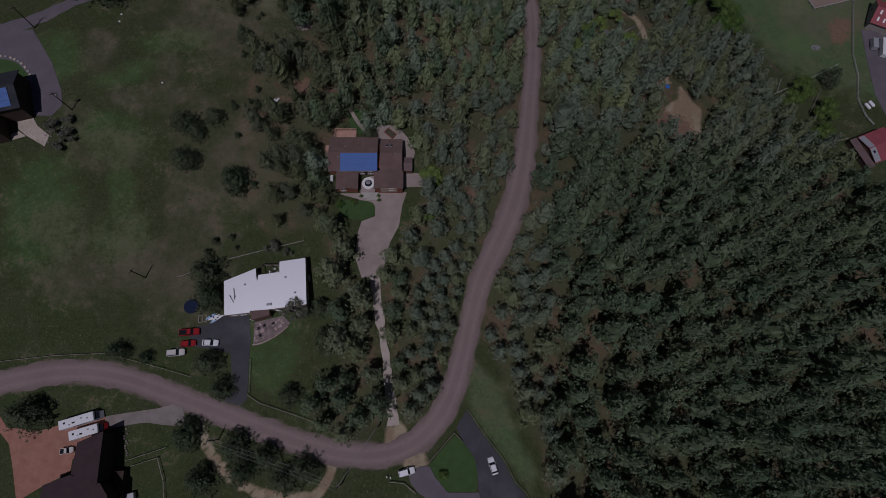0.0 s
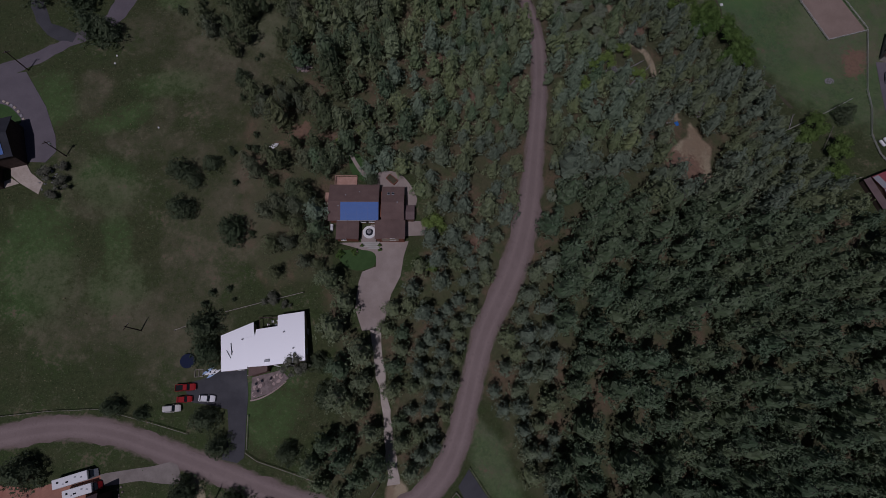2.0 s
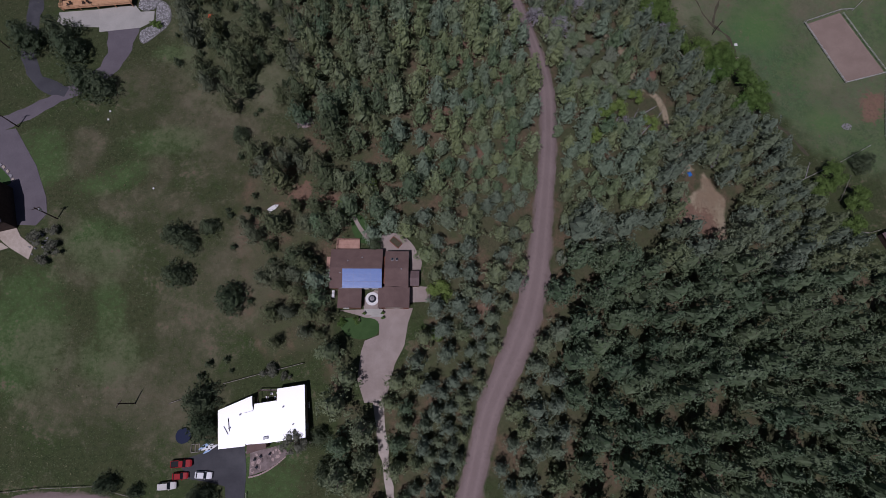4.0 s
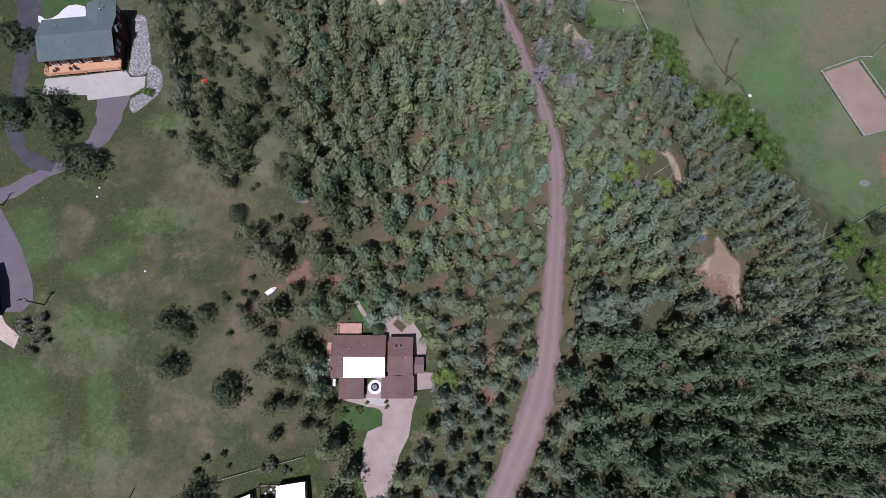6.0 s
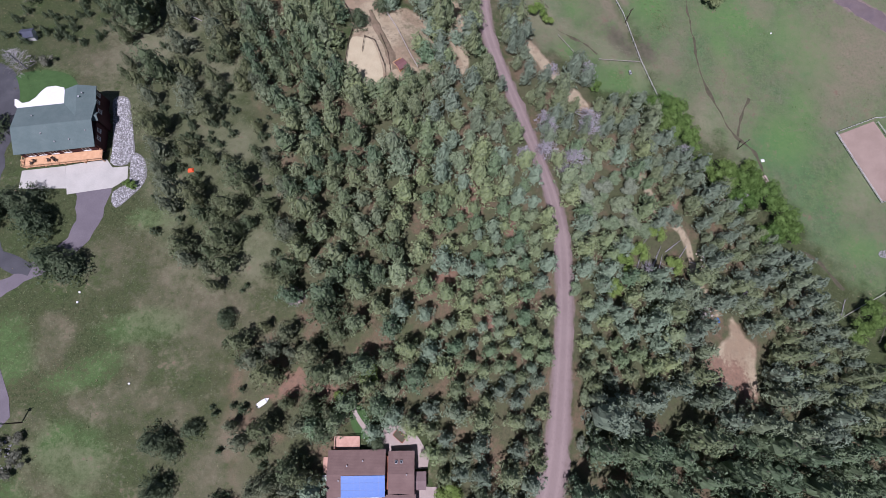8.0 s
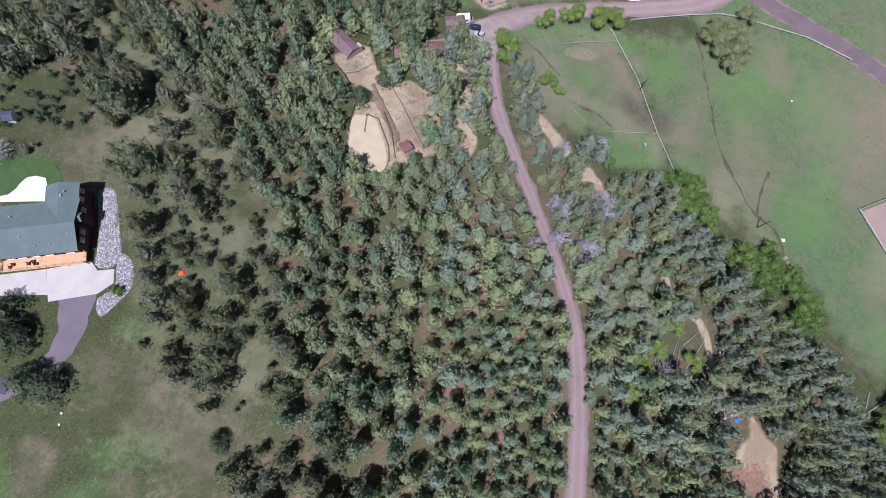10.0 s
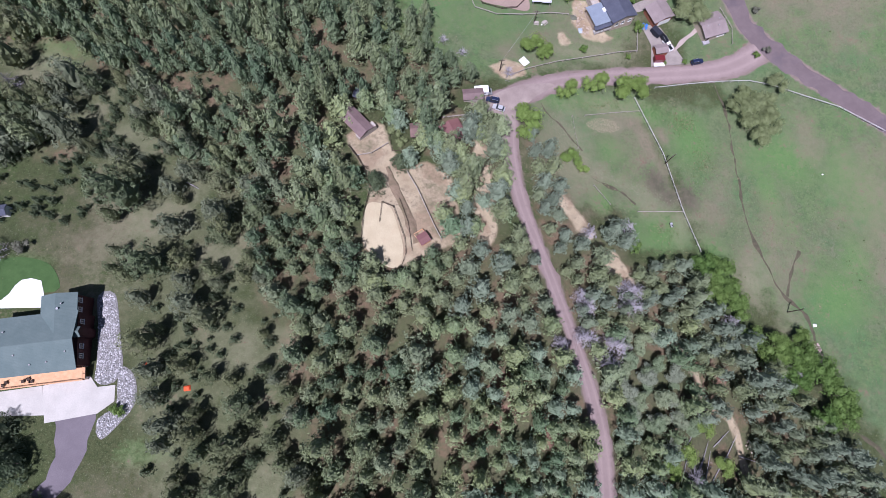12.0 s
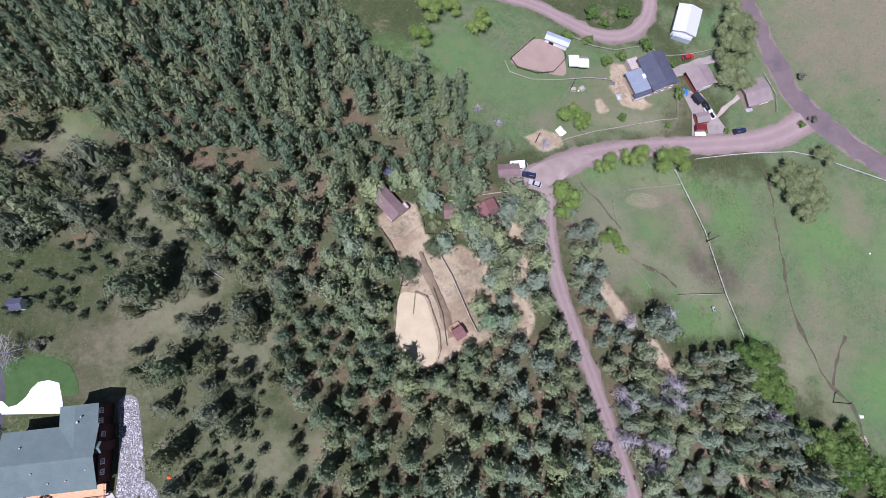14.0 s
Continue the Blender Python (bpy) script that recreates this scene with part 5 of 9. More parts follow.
def make_forest():
    spots = scatter()
    rng = np.random.default_rng(9)
    protos = [tree("pine_tree", c, t, "needles", "tall grey-green pine with an uneven rounded crown", "pine tree", "pines of the hillside wood") for c, t in PINES]
    alone, mass = [], []
    for p in spots:
        (alone if 100 < p[1] < 175 and -14 < p[0] < 70 and len(alone) < 265 else mass).append(p)
    for x, y, g in alone:
        size = rng.uniform(0.82, 1.12) * min(1.3, g / 4.9)
        plant(protos[rng.integers(8)], x, y, size, None, rng.uniform(0.85, 1.2))
    crowns = [c for c, _ in PINES]
    trunks = [np.array(t.v) for _, t in PINES]
    loops = [[i for f in t.f for i in f] for _, t in PINES]
    sizes = [[len(f) for f in t.f] for _, t in PINES]
    co, vi, ls, mi, tint, nv = [], [], [], [], [], 0
    for x, y, g in mass:
        k, a = rng.integers(8), rng.uniform(0, 6.28)
        s = rng.uniform(0.82, 1.12) * min(1.3, g / 4.9)
        # Tone by place also paints in shaded gaps and the brightness opposite the sun.
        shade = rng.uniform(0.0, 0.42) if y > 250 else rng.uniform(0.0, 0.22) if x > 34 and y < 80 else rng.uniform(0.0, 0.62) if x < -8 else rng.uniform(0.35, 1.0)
        s *= 1.16 if x > 34 and y < 95 else 1.0
        turn = np.array([[math.cos(a), -math.sin(a), 0], [math.sin(a), math.cos(a), 0], [0, 0, rng.uniform(0.85, 1.2) * (1.15 if x > 38 and y < 100 else 1.12 if y > 245 else 1.02)]]) * s
        for v, l, n, m in ((crowns[k], None, None, 0), (trunks[k], loops[k], sizes[k], 1)):
            w = v @ turn.T + (x, y, gz(x, y))
            co.append(w)
            vi.append(np.arange(len(v)) + nv if l is None else np.array(l) + nv)
            ls.append(np.full(len(v) // 3, 3) if n is None else np.array(n))
            mi.append(np.full(len(ls[-1]), m))
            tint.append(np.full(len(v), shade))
            nv += len(v)
    co, vi, ls, mi, tint = (np.concatenate(q) for q in (co, vi, ls, mi, tint))
    me = bpy.data.meshes.new("pine_wood")
    me.vertices.add(len(co))
    me.vertices.foreach_set("co", co.astype(np.float32).ravel())
    me.loops.add(len(vi))
    me.loops.foreach_set("vertex_index", vi.astype(np.int32))
    me.polygons.add(len(ls))
    me.polygons.foreach_set("loop_start", np.concatenate([[0], np.cumsum(ls)[:-1]]).astype(np.int32))
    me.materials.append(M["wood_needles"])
    me.materials.append(M["bark"])
    me.polygons.foreach_set("material_index", mi.astype(np.int32))
    me.update(calc_edges=True)
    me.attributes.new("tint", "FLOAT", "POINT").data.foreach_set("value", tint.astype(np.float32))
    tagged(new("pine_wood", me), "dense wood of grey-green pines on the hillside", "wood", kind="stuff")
    return protos


PROTO_PINES = make_forest()


# ---- buildings ----
def gable_roof(mesh, length, width, z, rise, over=0.5, thick=0.18, x=0.0, y=0.0):
    """Two slabs that meet in a ridge along x."""
    lx, wy = length / 2 + over, width / 2 + over
    drop = rise * over / (width / 2)
    for s in (-1, 1):
        a = [(x - lx, y + s * wy, z - drop), (x + lx, y + s * wy, z - drop), (x + lx, y, z + rise), (x - lx, y, z + rise)]
        if s > 0:
            a = a[::-1]
        b = [(px, py, pz + thick) for px, py, pz in a]
        mesh.add(a + b, [(3, 2, 1, 0), (4, 5, 6, 7)] + [(i, (i + 1) % 4, 4 + (i + 1) % 4, 4 + i) for i in range(4)])
    return mesh


def gable_walls(mesh, length, width, z, height, rise, x=0.0, y=0.0):
    """Walls of a block with gable ends, closed below ground level."""
    hx, hy = length / 2, width / 2
    v = [(x - hx, y - hy, z), (x + hx, y - hy, z), (x + hx, y + hy, z), (x - hx, y + hy, z), (x - hx, y - hy, z + height), (x + hx, y - hy, z + height), (x + hx, y + hy, z + height), (x - hx, y + hy, z + height), (x - hx, y, z + height + rise), (x + hx, y, z + height + rise)]
    return mesh.add(v, [(3, 2, 1, 0), (0, 1, 5, 4), (2, 3, 7, 6), (1, 2, 6, 9, 5), (3, 0, 4, 8, 7), (4, 5, 9, 8), (6, 7, 8, 9)])


def window(parent, x, y, z, w, h, face):
    """A window with frame, sill and pane on a wall that faces 'face' degrees."""
    c, s = math.cos(radians(face)), math.sin(radians(face))

    def put(u, d, zz, su, sdp, sz):
        return Mesh().box(x + c * d - s * u, y + s * d + c * u, zz, sdp, su, sz, face)
    fr = Mesh()
    for u, zz, su, sz in ((0, z, w, 0.1), (0, z + h - 0.1, w, 0.1), (-w / 2 + 0.05, z, 0.1, h), (w / 2 - 0.05, z, 0.1, h), (0, z, 0.07, h)):
        m = put(u, 0.04, zz, su, 0.10, sz)
        fr.add(m.v, m.f)
    f = part("window", fr, "white_siding", parent)
    part("pane", put(0, 0.02, z + 0.05, w - 0.15, 0.05, h - 0.1), "glass", f)
    part("sill", put(0, 0.09, z - 0.08, w + 0.2, 0.2, 0.08), "white_siding", f)
    return f


def block(parent, length, width, height, rise, wall, roof, x=0.0, y=0.0, z=0.0, over=0.5, turned=False, deep=2.5):
    """One gabled block of a house: walls and roof, its ridge along x or, turned, along y."""
    w, r = Mesh(), Mesh()
    if turned:
        gable_walls(w, width, length, z - deep, height + deep, rise)
        gable_roof(r, width, length, z + height, rise, over)
        for q in (w, r):
            q.v = [(x - b, y + a, c) for a, b, c in q.v]
    else:
        gable_walls(w, length, width, z - deep, height + deep, rise, x, y)
        gable_roof(r, length, width, z + height, rise, over, 0.18, x, y)
    part("wall", w, wall, parent)
    return part("roof", r, roof, parent)


def house(name, x, y, turn, label, category="house", lift=0.0):
    return thing(name, at(x, y, turn, lift), label, category)




def rect_windows(h, spec, z, wide, tall):
    """Windows on the walls: (x, y, facing)."""
    for x, y, face in spec:
        window(h, x, y, z, wide, tall, face)


def door(parent, x, y, z, wide, tall, face, material="white_siding"):
    c, s = math.cos(radians(face)), math.sin(radians(face))
    d = part("door", Mesh().box(x + c * 0.04, y + s * 0.04, z, 0.1, wide, tall, face), material, parent)
    part("handle", Mesh().box(x + c * 0.12 - s * wide * 0.36, y + s * 0.12 + c * wide * 0.36, z + tall * 0.48, 0.08, 0.12, 0.05, face), "silver", d)
    return d


def vents(parent, spots):
    for x, y, z in spots:
        part("roof_vent", Mesh().lathe([(0.12, 0.0), (0.12, 0.45), (0.2, 0.47), (0.2, 0.58)], x, y, z, 8), "stone", parent)


def chimney(parent, x, y, z, tall, material="stone", sx=0.9, sy=0.9):
    c = part("chimney", Mesh().box(x, y, z, sx, sy, tall), material, parent)
    part("cap", Mesh().box(x, y, z + tall, sx + 0.2, sy + 0.2, 0.12).box(x, y, z + tall + 0.12, sx * 0.5, sy * 0.5, 0.25), "black_paint", c)


def rails(parent, points, z, height=1.0, material="cedar", step=1.8):
    """Railing with posts, a top rail and a lower rail along the edge of a deck."""
    for (x0, y0), (x1, y1) in zip(points[:-1], points[1:]):
        n = max(1, round(math.hypot(x1 - x0, y1 - y0) / step))
        for i in range(n + 1):
            x, y = x0 + (x1 - x0) * i / n, y0 + (y1 - y0) * i / n
            part("rail_post", Mesh().box(x, y, z, 0.12, 0.12, height), material, parent)
        part("top_rail", Mesh().beam((x0, y0, z + height + 0.04), (x1, y1, z + height + 0.04), 0.16, 0.08), material, parent)
        part("lower_rail", Mesh().beam((x0, y0, z + height * 0.45), (x1, y1, z + height * 0.45), 0.06, 0.1), material, parent)


def deck_boards(parent, x0, y0, x1, y1, z, material="cedar", along=True, gap=0.02, wide=0.3):
    """A deck of separate boards on joists."""
    span = abs(y1 - y0) if along else abs(x1 - x0)
    n = max(1, int(span / wide))
    w = span / n
    for i in range(n):
        if along:
            m = Mesh().box((x0 + x1) / 2, min(y0, y1) + w * (i + 0.5), z, abs(x1 - x0), w - gap, 0.06)
        else:
            m = Mesh().box(min(x0, x1) + w * (i + 0.5), (y0 + y1) / 2, z, w - gap, abs(y1 - y0), 0.06)
        part("board", m, material, parent)
    part("joists", Mesh().box((x0 + x1) / 2, (y0 + y1) / 2, z - 0.2, abs(x1 - x0) - 0.1, abs(y1 - y0) - 0.1, 0.19), material, parent)


# the brown house with the solar roof
h = house("house", -21.0, 72.0, 0.0, "brown-shingled house with solar panels and a courtyard")
block(h, 14.0, 10.6, 3.4, 1.2, "rust_siding", "brown_shingle", -3.6, 2.5, over=0.45)
block(h, 6.0, 10.0, 2.9, 1.1, "rust_siding", "brown_shingle", 7.9, 2.4, over=0.4)
block(h, 8.2, 5.2, 2.6, 0.8, "rust_siding", "brown_shingle", 7.2, -5.7, over=0.35, turned=True)
block(h, 6.0, 5.4, 2.6, 0.8, "rust_siding", "brown_shingle", -5.3, -5.7, over=0.35, turned=True)
part("link_wall", Mesh().box(4.2, 2.4, -2.5, 1.6, 8.0, 4.9), "rust_siding", h)
slope = math.atan2(1.2, 5.3)
for row in range(3):
    for col in range(7):
        d = 0.35 + row * 1.82 + 0.9
        zc = 3.4 + 1.2 - d * math.sin(slope) + 0.34
        ob = part("solar_panel", Mesh().box(0, 0, -0.02, 1.54, 1.76, 0.045), "solar", h, "blue solar panel")
        ob.matrix_basis = pose(-9.0 + 1.6 * (col + 1.5), 2.5 - d * math.cos(slope), zc, math.degrees(slope))
        fr = Mesh()
        for fx, fy, sx, sy in ((0, 0.885, 1.58, 0.03), (0, -0.885, 1.58, 0.03), (0.785, 0, 0.03, 1.8), (-0.785, 0, 0.03, 1.8)):
            fr.box(fx, fy, -0.03, sx, sy, 0.07)
        part("frame", fr, "solar_frame", ob)
part("gutter", Mesh().box(-2.6, -3.2, 3.42, 11.3, 0.14, 0.12), "grey_cloth", h)
for x in (6.6, 7.9):
    sk = part("skylight", Mesh().box(x, 5.2, 3.72, 0.7, 0.75, 0.18, 0, 0.05), "silver_paint", h)
    part("pane", Mesh().box(x, 5.2, 3.9, 0.56, 0.6, 0.03), "glass", sk)
vents(h, [(9.3, 2.2, 4.0), (-6, 4.5, 4.2), (-2, 5.6, 3.9), (-8, 1.0, 4.3)])
rise_n = gz(-27.5, 82) - gz(-21, 72) + 0.45
rise_w = gz(-32.6, 76.4) - gz(-21, 72) + 0.4
deck_boards(h, -9.7, 8.2, -3.2, 11.5, rise_n, "pink_boards", True, wide=0.45)
rails(h, [(-9.7, 8.4), (-9.7, 11.5), (-3.2, 11.5)], rise_n + 0.06, 0.95, "pink_boards")
deck_boards(h, -12.6, 2.4, -10.7, 6.4, rise_w, "pink_boards", False, wide=0.4)
part("storage_box", Mesh().box(-12.2, 1.2, -0.6, 1.5, 1.4, 1.9, 0, 0.08), "white_paint", h)
part("storage_box", Mesh().box(-10.3, -4.4, -0.6, 0.8, 2.0, 1.8, 0, 0.08), "white_paint", h)
rect_windows(h, [(-8, -2.81, 270), (-1, -2.81, 270), (1.6, -2.81, 270), (8, -8.31, 270), (-6.5, -8.41, 270), (-10.61, 4.5, 180), (10.91, 4, 0), (-6, 7.81, 90), (0, 7.81, 90)], 0.9, 1.6, 1.3)
door(h, 0.2, -2.81, 0, 1.0, 2.1, 270, "dark_wood")
part("garage_door", Mesh().box(7.2, -8.36, -0.2, 5.0, 0.1, 2.3), "tan_siding", h)
hh = house("shed", -8.3, 72.2, 0, "small dark-roofed lean-to shed beside a house", "shed")
block(hh, 2.9, 4.2, 2.1, 0.5, "brown_siding", "violet_roof", over=0.15, deep=0.8)
court = thing("courtyard", at(-20.4, 66.2, 0, 0.1), "small stone courtyard with a round white basin", "courtyard")
part("paving", Mesh().box(0, 0, -1.6, 4.4, 5.4, 1.72), "gravel_pad", court)
ft = thing("fountain", at(-20.2, 66.4, 0, 0.22), "round white stone fountain with a dark centre", "fountain")
part("rim", Mesh().lathe([(1.95, 0), (1.95, 0.45), (1.15, 0.45), (1.15, 0.1)], n=24), "white_cloth", ft)
part("basin", Mesh().lathe([(1.14, 0.05), (1.14, 0.2)], n=24), "dark_mesh", ft)
part("urn", Mesh().lathe([(0.25, 0.1), (0.5, 0.5), (0.35, 0.7), (0.7, 0.95), (0.5, 1.0), (0.15, 1.2)], n=12), "stone", ft)
for k, z in enumerate((0.0, 0.17, 0.34, 0.51)):
    paved("step", Mesh().box(-19.8, 61.6 + k * 0.55, gz(-19.8, 61.4) - 0.6, 5.4, 0.56, 0.6 + z + 0.15), "pale_concrete", "pale concrete entrance step", "step")
for x, y in ((-22.4, 62.2), (-17.2, 62.4), (-17.0, 61.0)):
    bs = thing("planter", at(x, y, 0, 0.1), "round planter with a clipped dark shrub", "planter")
    part("pot", Mesh().lathe([(0.3, 0), (0.45, 0.5), (0.4, 0.5)], n=12), "stone", bs)
    ob = new("shrub", triangles_data("shrub", broadleaf_crown(int(70 + y), 1.5, 0.6, 60, (0.1, 0.22)), "dark_leaves"))
    ob.parent = bs
single("boulder", Mesh().lathe([(0.3, -0.2), (0.75, 0.05), (0.7, 0.4), (0.3, 0.62)], n=9), "pink_stone", "pink boulder on the edge of a lawn", "boulder", m=at(-24.2, 60.4, 30))
pl = thing("planter_bed", at(-13.8, 83.2, -40, 0), "reddish wooden raised planter bed", "planter")
for x, y, sx, sy in ((0, 0.9, 3.4, 0.15), (0, -0.9, 3.4, 0.15), (1.65, 0, 0.15, 1.8), (-1.65, 0, 0.15, 1.8)):
    part("plank", Mesh().box(x, y, -0.2, sx, sy, 0.85), "rust_siding", pl)
part("soil", Mesh().box(0, 0, -0.2, 3.2, 1.7, 0.75), "mud", pl)


def flat_roof(h, x0, y0, ring, base, top, wall, roof, eave=0.35):
    """A flat-roofed block on an outline, with an overhanging roof slab."""
    ring = np.array(ring) - (x0, y0)
    mid = ring.mean(0)
    inner = [tuple(mid + (p - mid) * (1 - eave / max(np.linalg.norm(p - mid), 1))) for p in ring]
    part("wall", Mesh().prism(inner, base, top), wall, h)
    return part("roof", Mesh().prism([tuple(p) for p in ring], top, top + 0.3), roof, h)


# the white-roofed house
h = thing("house", pose(-49.0, 33.0, gz(-49, 33)), "low house with a bright white flat roof", "house")
flat_roof(h, -49, 33, [(-36.5, 28.7), (-37.7, 42.4), (-45.1, 41.3), (-44.9, 38.2), (-50.9, 37.3), (-51.0, 35.6), (-53.6, 34.8), (-52.9, 28.4), (-52.2, 26.9), (-46.7, 27.3)], -3, 4.1, "tan_siding", "white_roof")
flat_roof(h, -49, 33, [(-59.5, 25.7), (-52.4, 26.5), (-53.5, 34.4), (-51.1, 35.2), (-51.6, 37.1), (-51.9, 39.4), (-60.7, 35.6)], -3, 3.75, "tan_siding", "white_roof")
flat_roof(h, -49, 33, [(-52.2, 24.4), (-47.1, 25.9), (-47.3, 28.1), (-52.4, 28.1)], -2, 2.9, "brown_siding", "brown_shingle")
part("roof_unit", Mesh().box(2.0, -4.4, 4.4, 1.3, 0.7, 0.5, 8, 0.06), "silver_paint", h)
vents(h, [(-5.5, 1.5, 4.0), (6, 3.5, 4.4), (-8, -2, 4.0), (9, -1, 4.4)])
part("conduit", Mesh().tube((-8.6, 0.5, 4.2), (-8.0, -2.8, 4.2), 0.09, 0.09), "black_paint", h)
part("conduit", Mesh().tube((-9.6, -1.5, 4.2), (-8.2, -3.6, 4.2), 0.07, 0.07), "black_paint", h)
deck_boards(h, -1.7, 5.0, 4.0, 8.0, 0.6, "brown_siding", True, wide=0.4)
rails(h, [(-1.7, 8.0), (4.0, 8.0)], 0.66, 0.95, "weathered_wood")
rect_windows(h, [(12.1, -1.5, 5), (12.1, 4, 5), (8, -5.3, 262), (4, -5.5, 262), (-8.5, -6.7, 277), (-6, -6.6, 277)], 1.2, 1.6, 1.2)
door(h, -3.4, -8.1, 0, 1.0, 2.1, 275, "white_paint")
rng = random.Random(4)
TERRACE = [(-52.4, 24.2), (-44.6, 26.0), (-42.6, 24.2), (-44.8, 22.3), (-47.7, 20.3), (-52.4, 18.6)]
for i in range(70):
    x, y = rng.uniform(-52.4, -42.5), rng.uniform(18.5, 26)
    if inside(np.array([x]), np.array([y]), TERRACE)[0] < 0.5:
        continue
    w = rng.uniform(0.35, 0.85)
    single("flagstone", Mesh().prism([(w * rng.uniform(0.7, 1.1) * math.cos(a), w * 0.7 * rng.uniform(0.7, 1.1) * math.sin(a)) for a in [i * 1.05 for i in range(6)]], 0, rng.uniform(0.06, 0.16)), rng.choice(["terrace_stone", "pink_stone", "terrace_stone"]), "loose flagstone on a garden terrace", "flagstone", "flagstones of the terrace", m=at(x, y, rng.uniform(0, 360), 0.15))
wall = thing("garden_wall", at(-47.7, 20.0), "low curved wall of pale stones round a terrace", "wall")
for i in range(22):
    u = i / 21
    x, y = -52.4 + 10.2 * u, 18.1 + 1.4 * u + 4.7 * u ** 2
    part("stone", Mesh().box(x + 47.7, y - 20.0, -0.5, 0.55, 0.4, rng.uniform(0.75, 0.95), rng.uniform(0, 60), 0.05), "pink_stone", wall)
pg = thing("pergola", pose(-49.0, 33.0, gz(-49, 33)), "dark timber pergola over a cluttered deck", "pergola")
for x in (-1.5, 1.1, 3.7):
    part("beam", Mesh().box(x, 6.4, 3.0, 0.14, 3.2, 0.2), "dark_wood", pg)
    part("post", Mesh().box(x, 7.8, -1.5, 0.14, 0.14, 4.5), "dark_wood", pg)
part("cross_beam", Mesh().box(1.1, 7.8, 3.2, 5.6, 0.14, 0.2), "dark_wood", pg)
for x, y, w in ((0.4, 6.0, 10), (1.6, 7.0, 80), (2.6, 6.0, 200), (3.2, 7.1, 30)):
    ch = thing("patio_chair", pose(-49.0 + x, 33.0 + y, gz(-49, 33) + 0.66, 0, 0, w), "white plastic patio chair on a deck", "chair", "chairs of the covered deck")
    part("seat", Mesh().box(0, 0, 0.42, 0.6, 0.6, 0.06), "white_paint", ch)
    part("backrest", Mesh().box(0, 0.28, 0.48, 0.6, 0.06, 0.5), "white_paint", ch)
    for lx in (-0.25, 0.25):
        for ly in (-0.25, 0.25):
            part("leg", Mesh().box(lx, ly, 0, 0.05, 0.05, 0.42), "white_paint", ch)
for x, y, w in ((-51.2, 22.6, 0), (-49.6, 23.4, 20), (-47.2, 24.0, -20), (-50.6, 20.6, 40)):
    ch = thing("garden_chair", at(x, y, w, 0.15), "dark metal garden chair on a stone terrace", "chair", "chairs of the terrace")
    part("seat", Mesh().box(0, 0, 0.42, 0.55, 0.55, 0.06), "dark_mesh", ch)
    part("backrest", Mesh().box(0, 0.26, 0.48, 0.55, 0.06, 0.5), "dark_mesh", ch)
    for lx in (-0.23, 0.23):
        for ly in (-0.23, 0.23):
            part("leg", Mesh().box(lx, ly, 0, 0.05, 0.05, 0.42), "dark_mesh", ch)
tr = thing("trampoline", at(-70.6, 28.9), "round dark trampoline on the grass", "trampoline")
part("mat", Mesh().lathe([(1.75, 0.85), (1.75, 0.9)], n=24), "dark_mesh", tr)
part("rim", Mesh().lathe([(1.75, 0.84), (2.05, 0.84), (2.05, 0.95), (1.75, 0.95)], n=24), "navy_paint", tr)
for i in range(6):
    a = i * math.pi / 3
    part("leg", Mesh().tube((1.9 * math.cos(a), 1.9 * math.sin(a), -0.1), (1.9 * math.cos(a), 1.9 * math.sin(a), 0.88), 0.05, 0.05, 6), "silver", tr)
for i, (x, y, w, m) in enumerate(((-64.9, 26.2, 32, "sky_plastic"), (-64.2, 25.9, 28, "white_paint"), (-63.6, 25.3, 36, "sky_plastic"), (-63.0, 25.8, 25, "white_paint"))):
    b = Mesh()
    n = 9
    for k in range(n):
        u = k / (n - 1) * 2 - 1
        r = 0.38 * (1 - abs(u) ** 2.4) + 0.02
        b.add([(u * 1.9, -r, 0.3), (u * 1.9, 0, 0.05), (u * 1.9, r, 0.3), (u * 1.9, 0, 0.42)], [])
    b.f += [(k * 4 + j, k * 4 + (j + 1) % 4, k * 4 + 4 + (j + 1) % 4, k * 4 + 4 + j) for k in range(n - 1) for j in range(4)]
    ky = thing("kayak", at(x, y, w, 0.05), "blue and white kayak lying on the grass", "kayak", "kayaks beside the drive")
    part("hull", b, m, ky)
    part("cockpit", Mesh().lathe([(0.26, 0.38), (0.26, 0.44)], n=10), "black_paint", ky)
fr = thing("timber_frame", at(-67.4, 25.6, 5), "open dark timber frame on the grass", "frame")
for x, y, sx, sy in ((0, 1, 2.4, 0.14), (0, -1, 2.4, 0.14), (1.13, 0, 0.14, 2), (-1.13, 0, 0.14, 2), (0, 0, 0.14, 2)):
    part("beam", Mesh().box(x, y, 0, sx, sy, 0.35), "weathered_wood", fr)
ring = thing("fire_ring", at(-47.8, 46.6), "round metal fire ring with pale ash", "fire ring")
part("ring", Mesh().lathe([(0.75, -0.1), (0.75, 0.4), (0.62, 0.4), (0.62, -0.1)], n=16), "dark_wood", ring)
part("ash", Mesh().lathe([(0.6, 0.0), (0.6, 0.15)], n=16), "stone", ring)

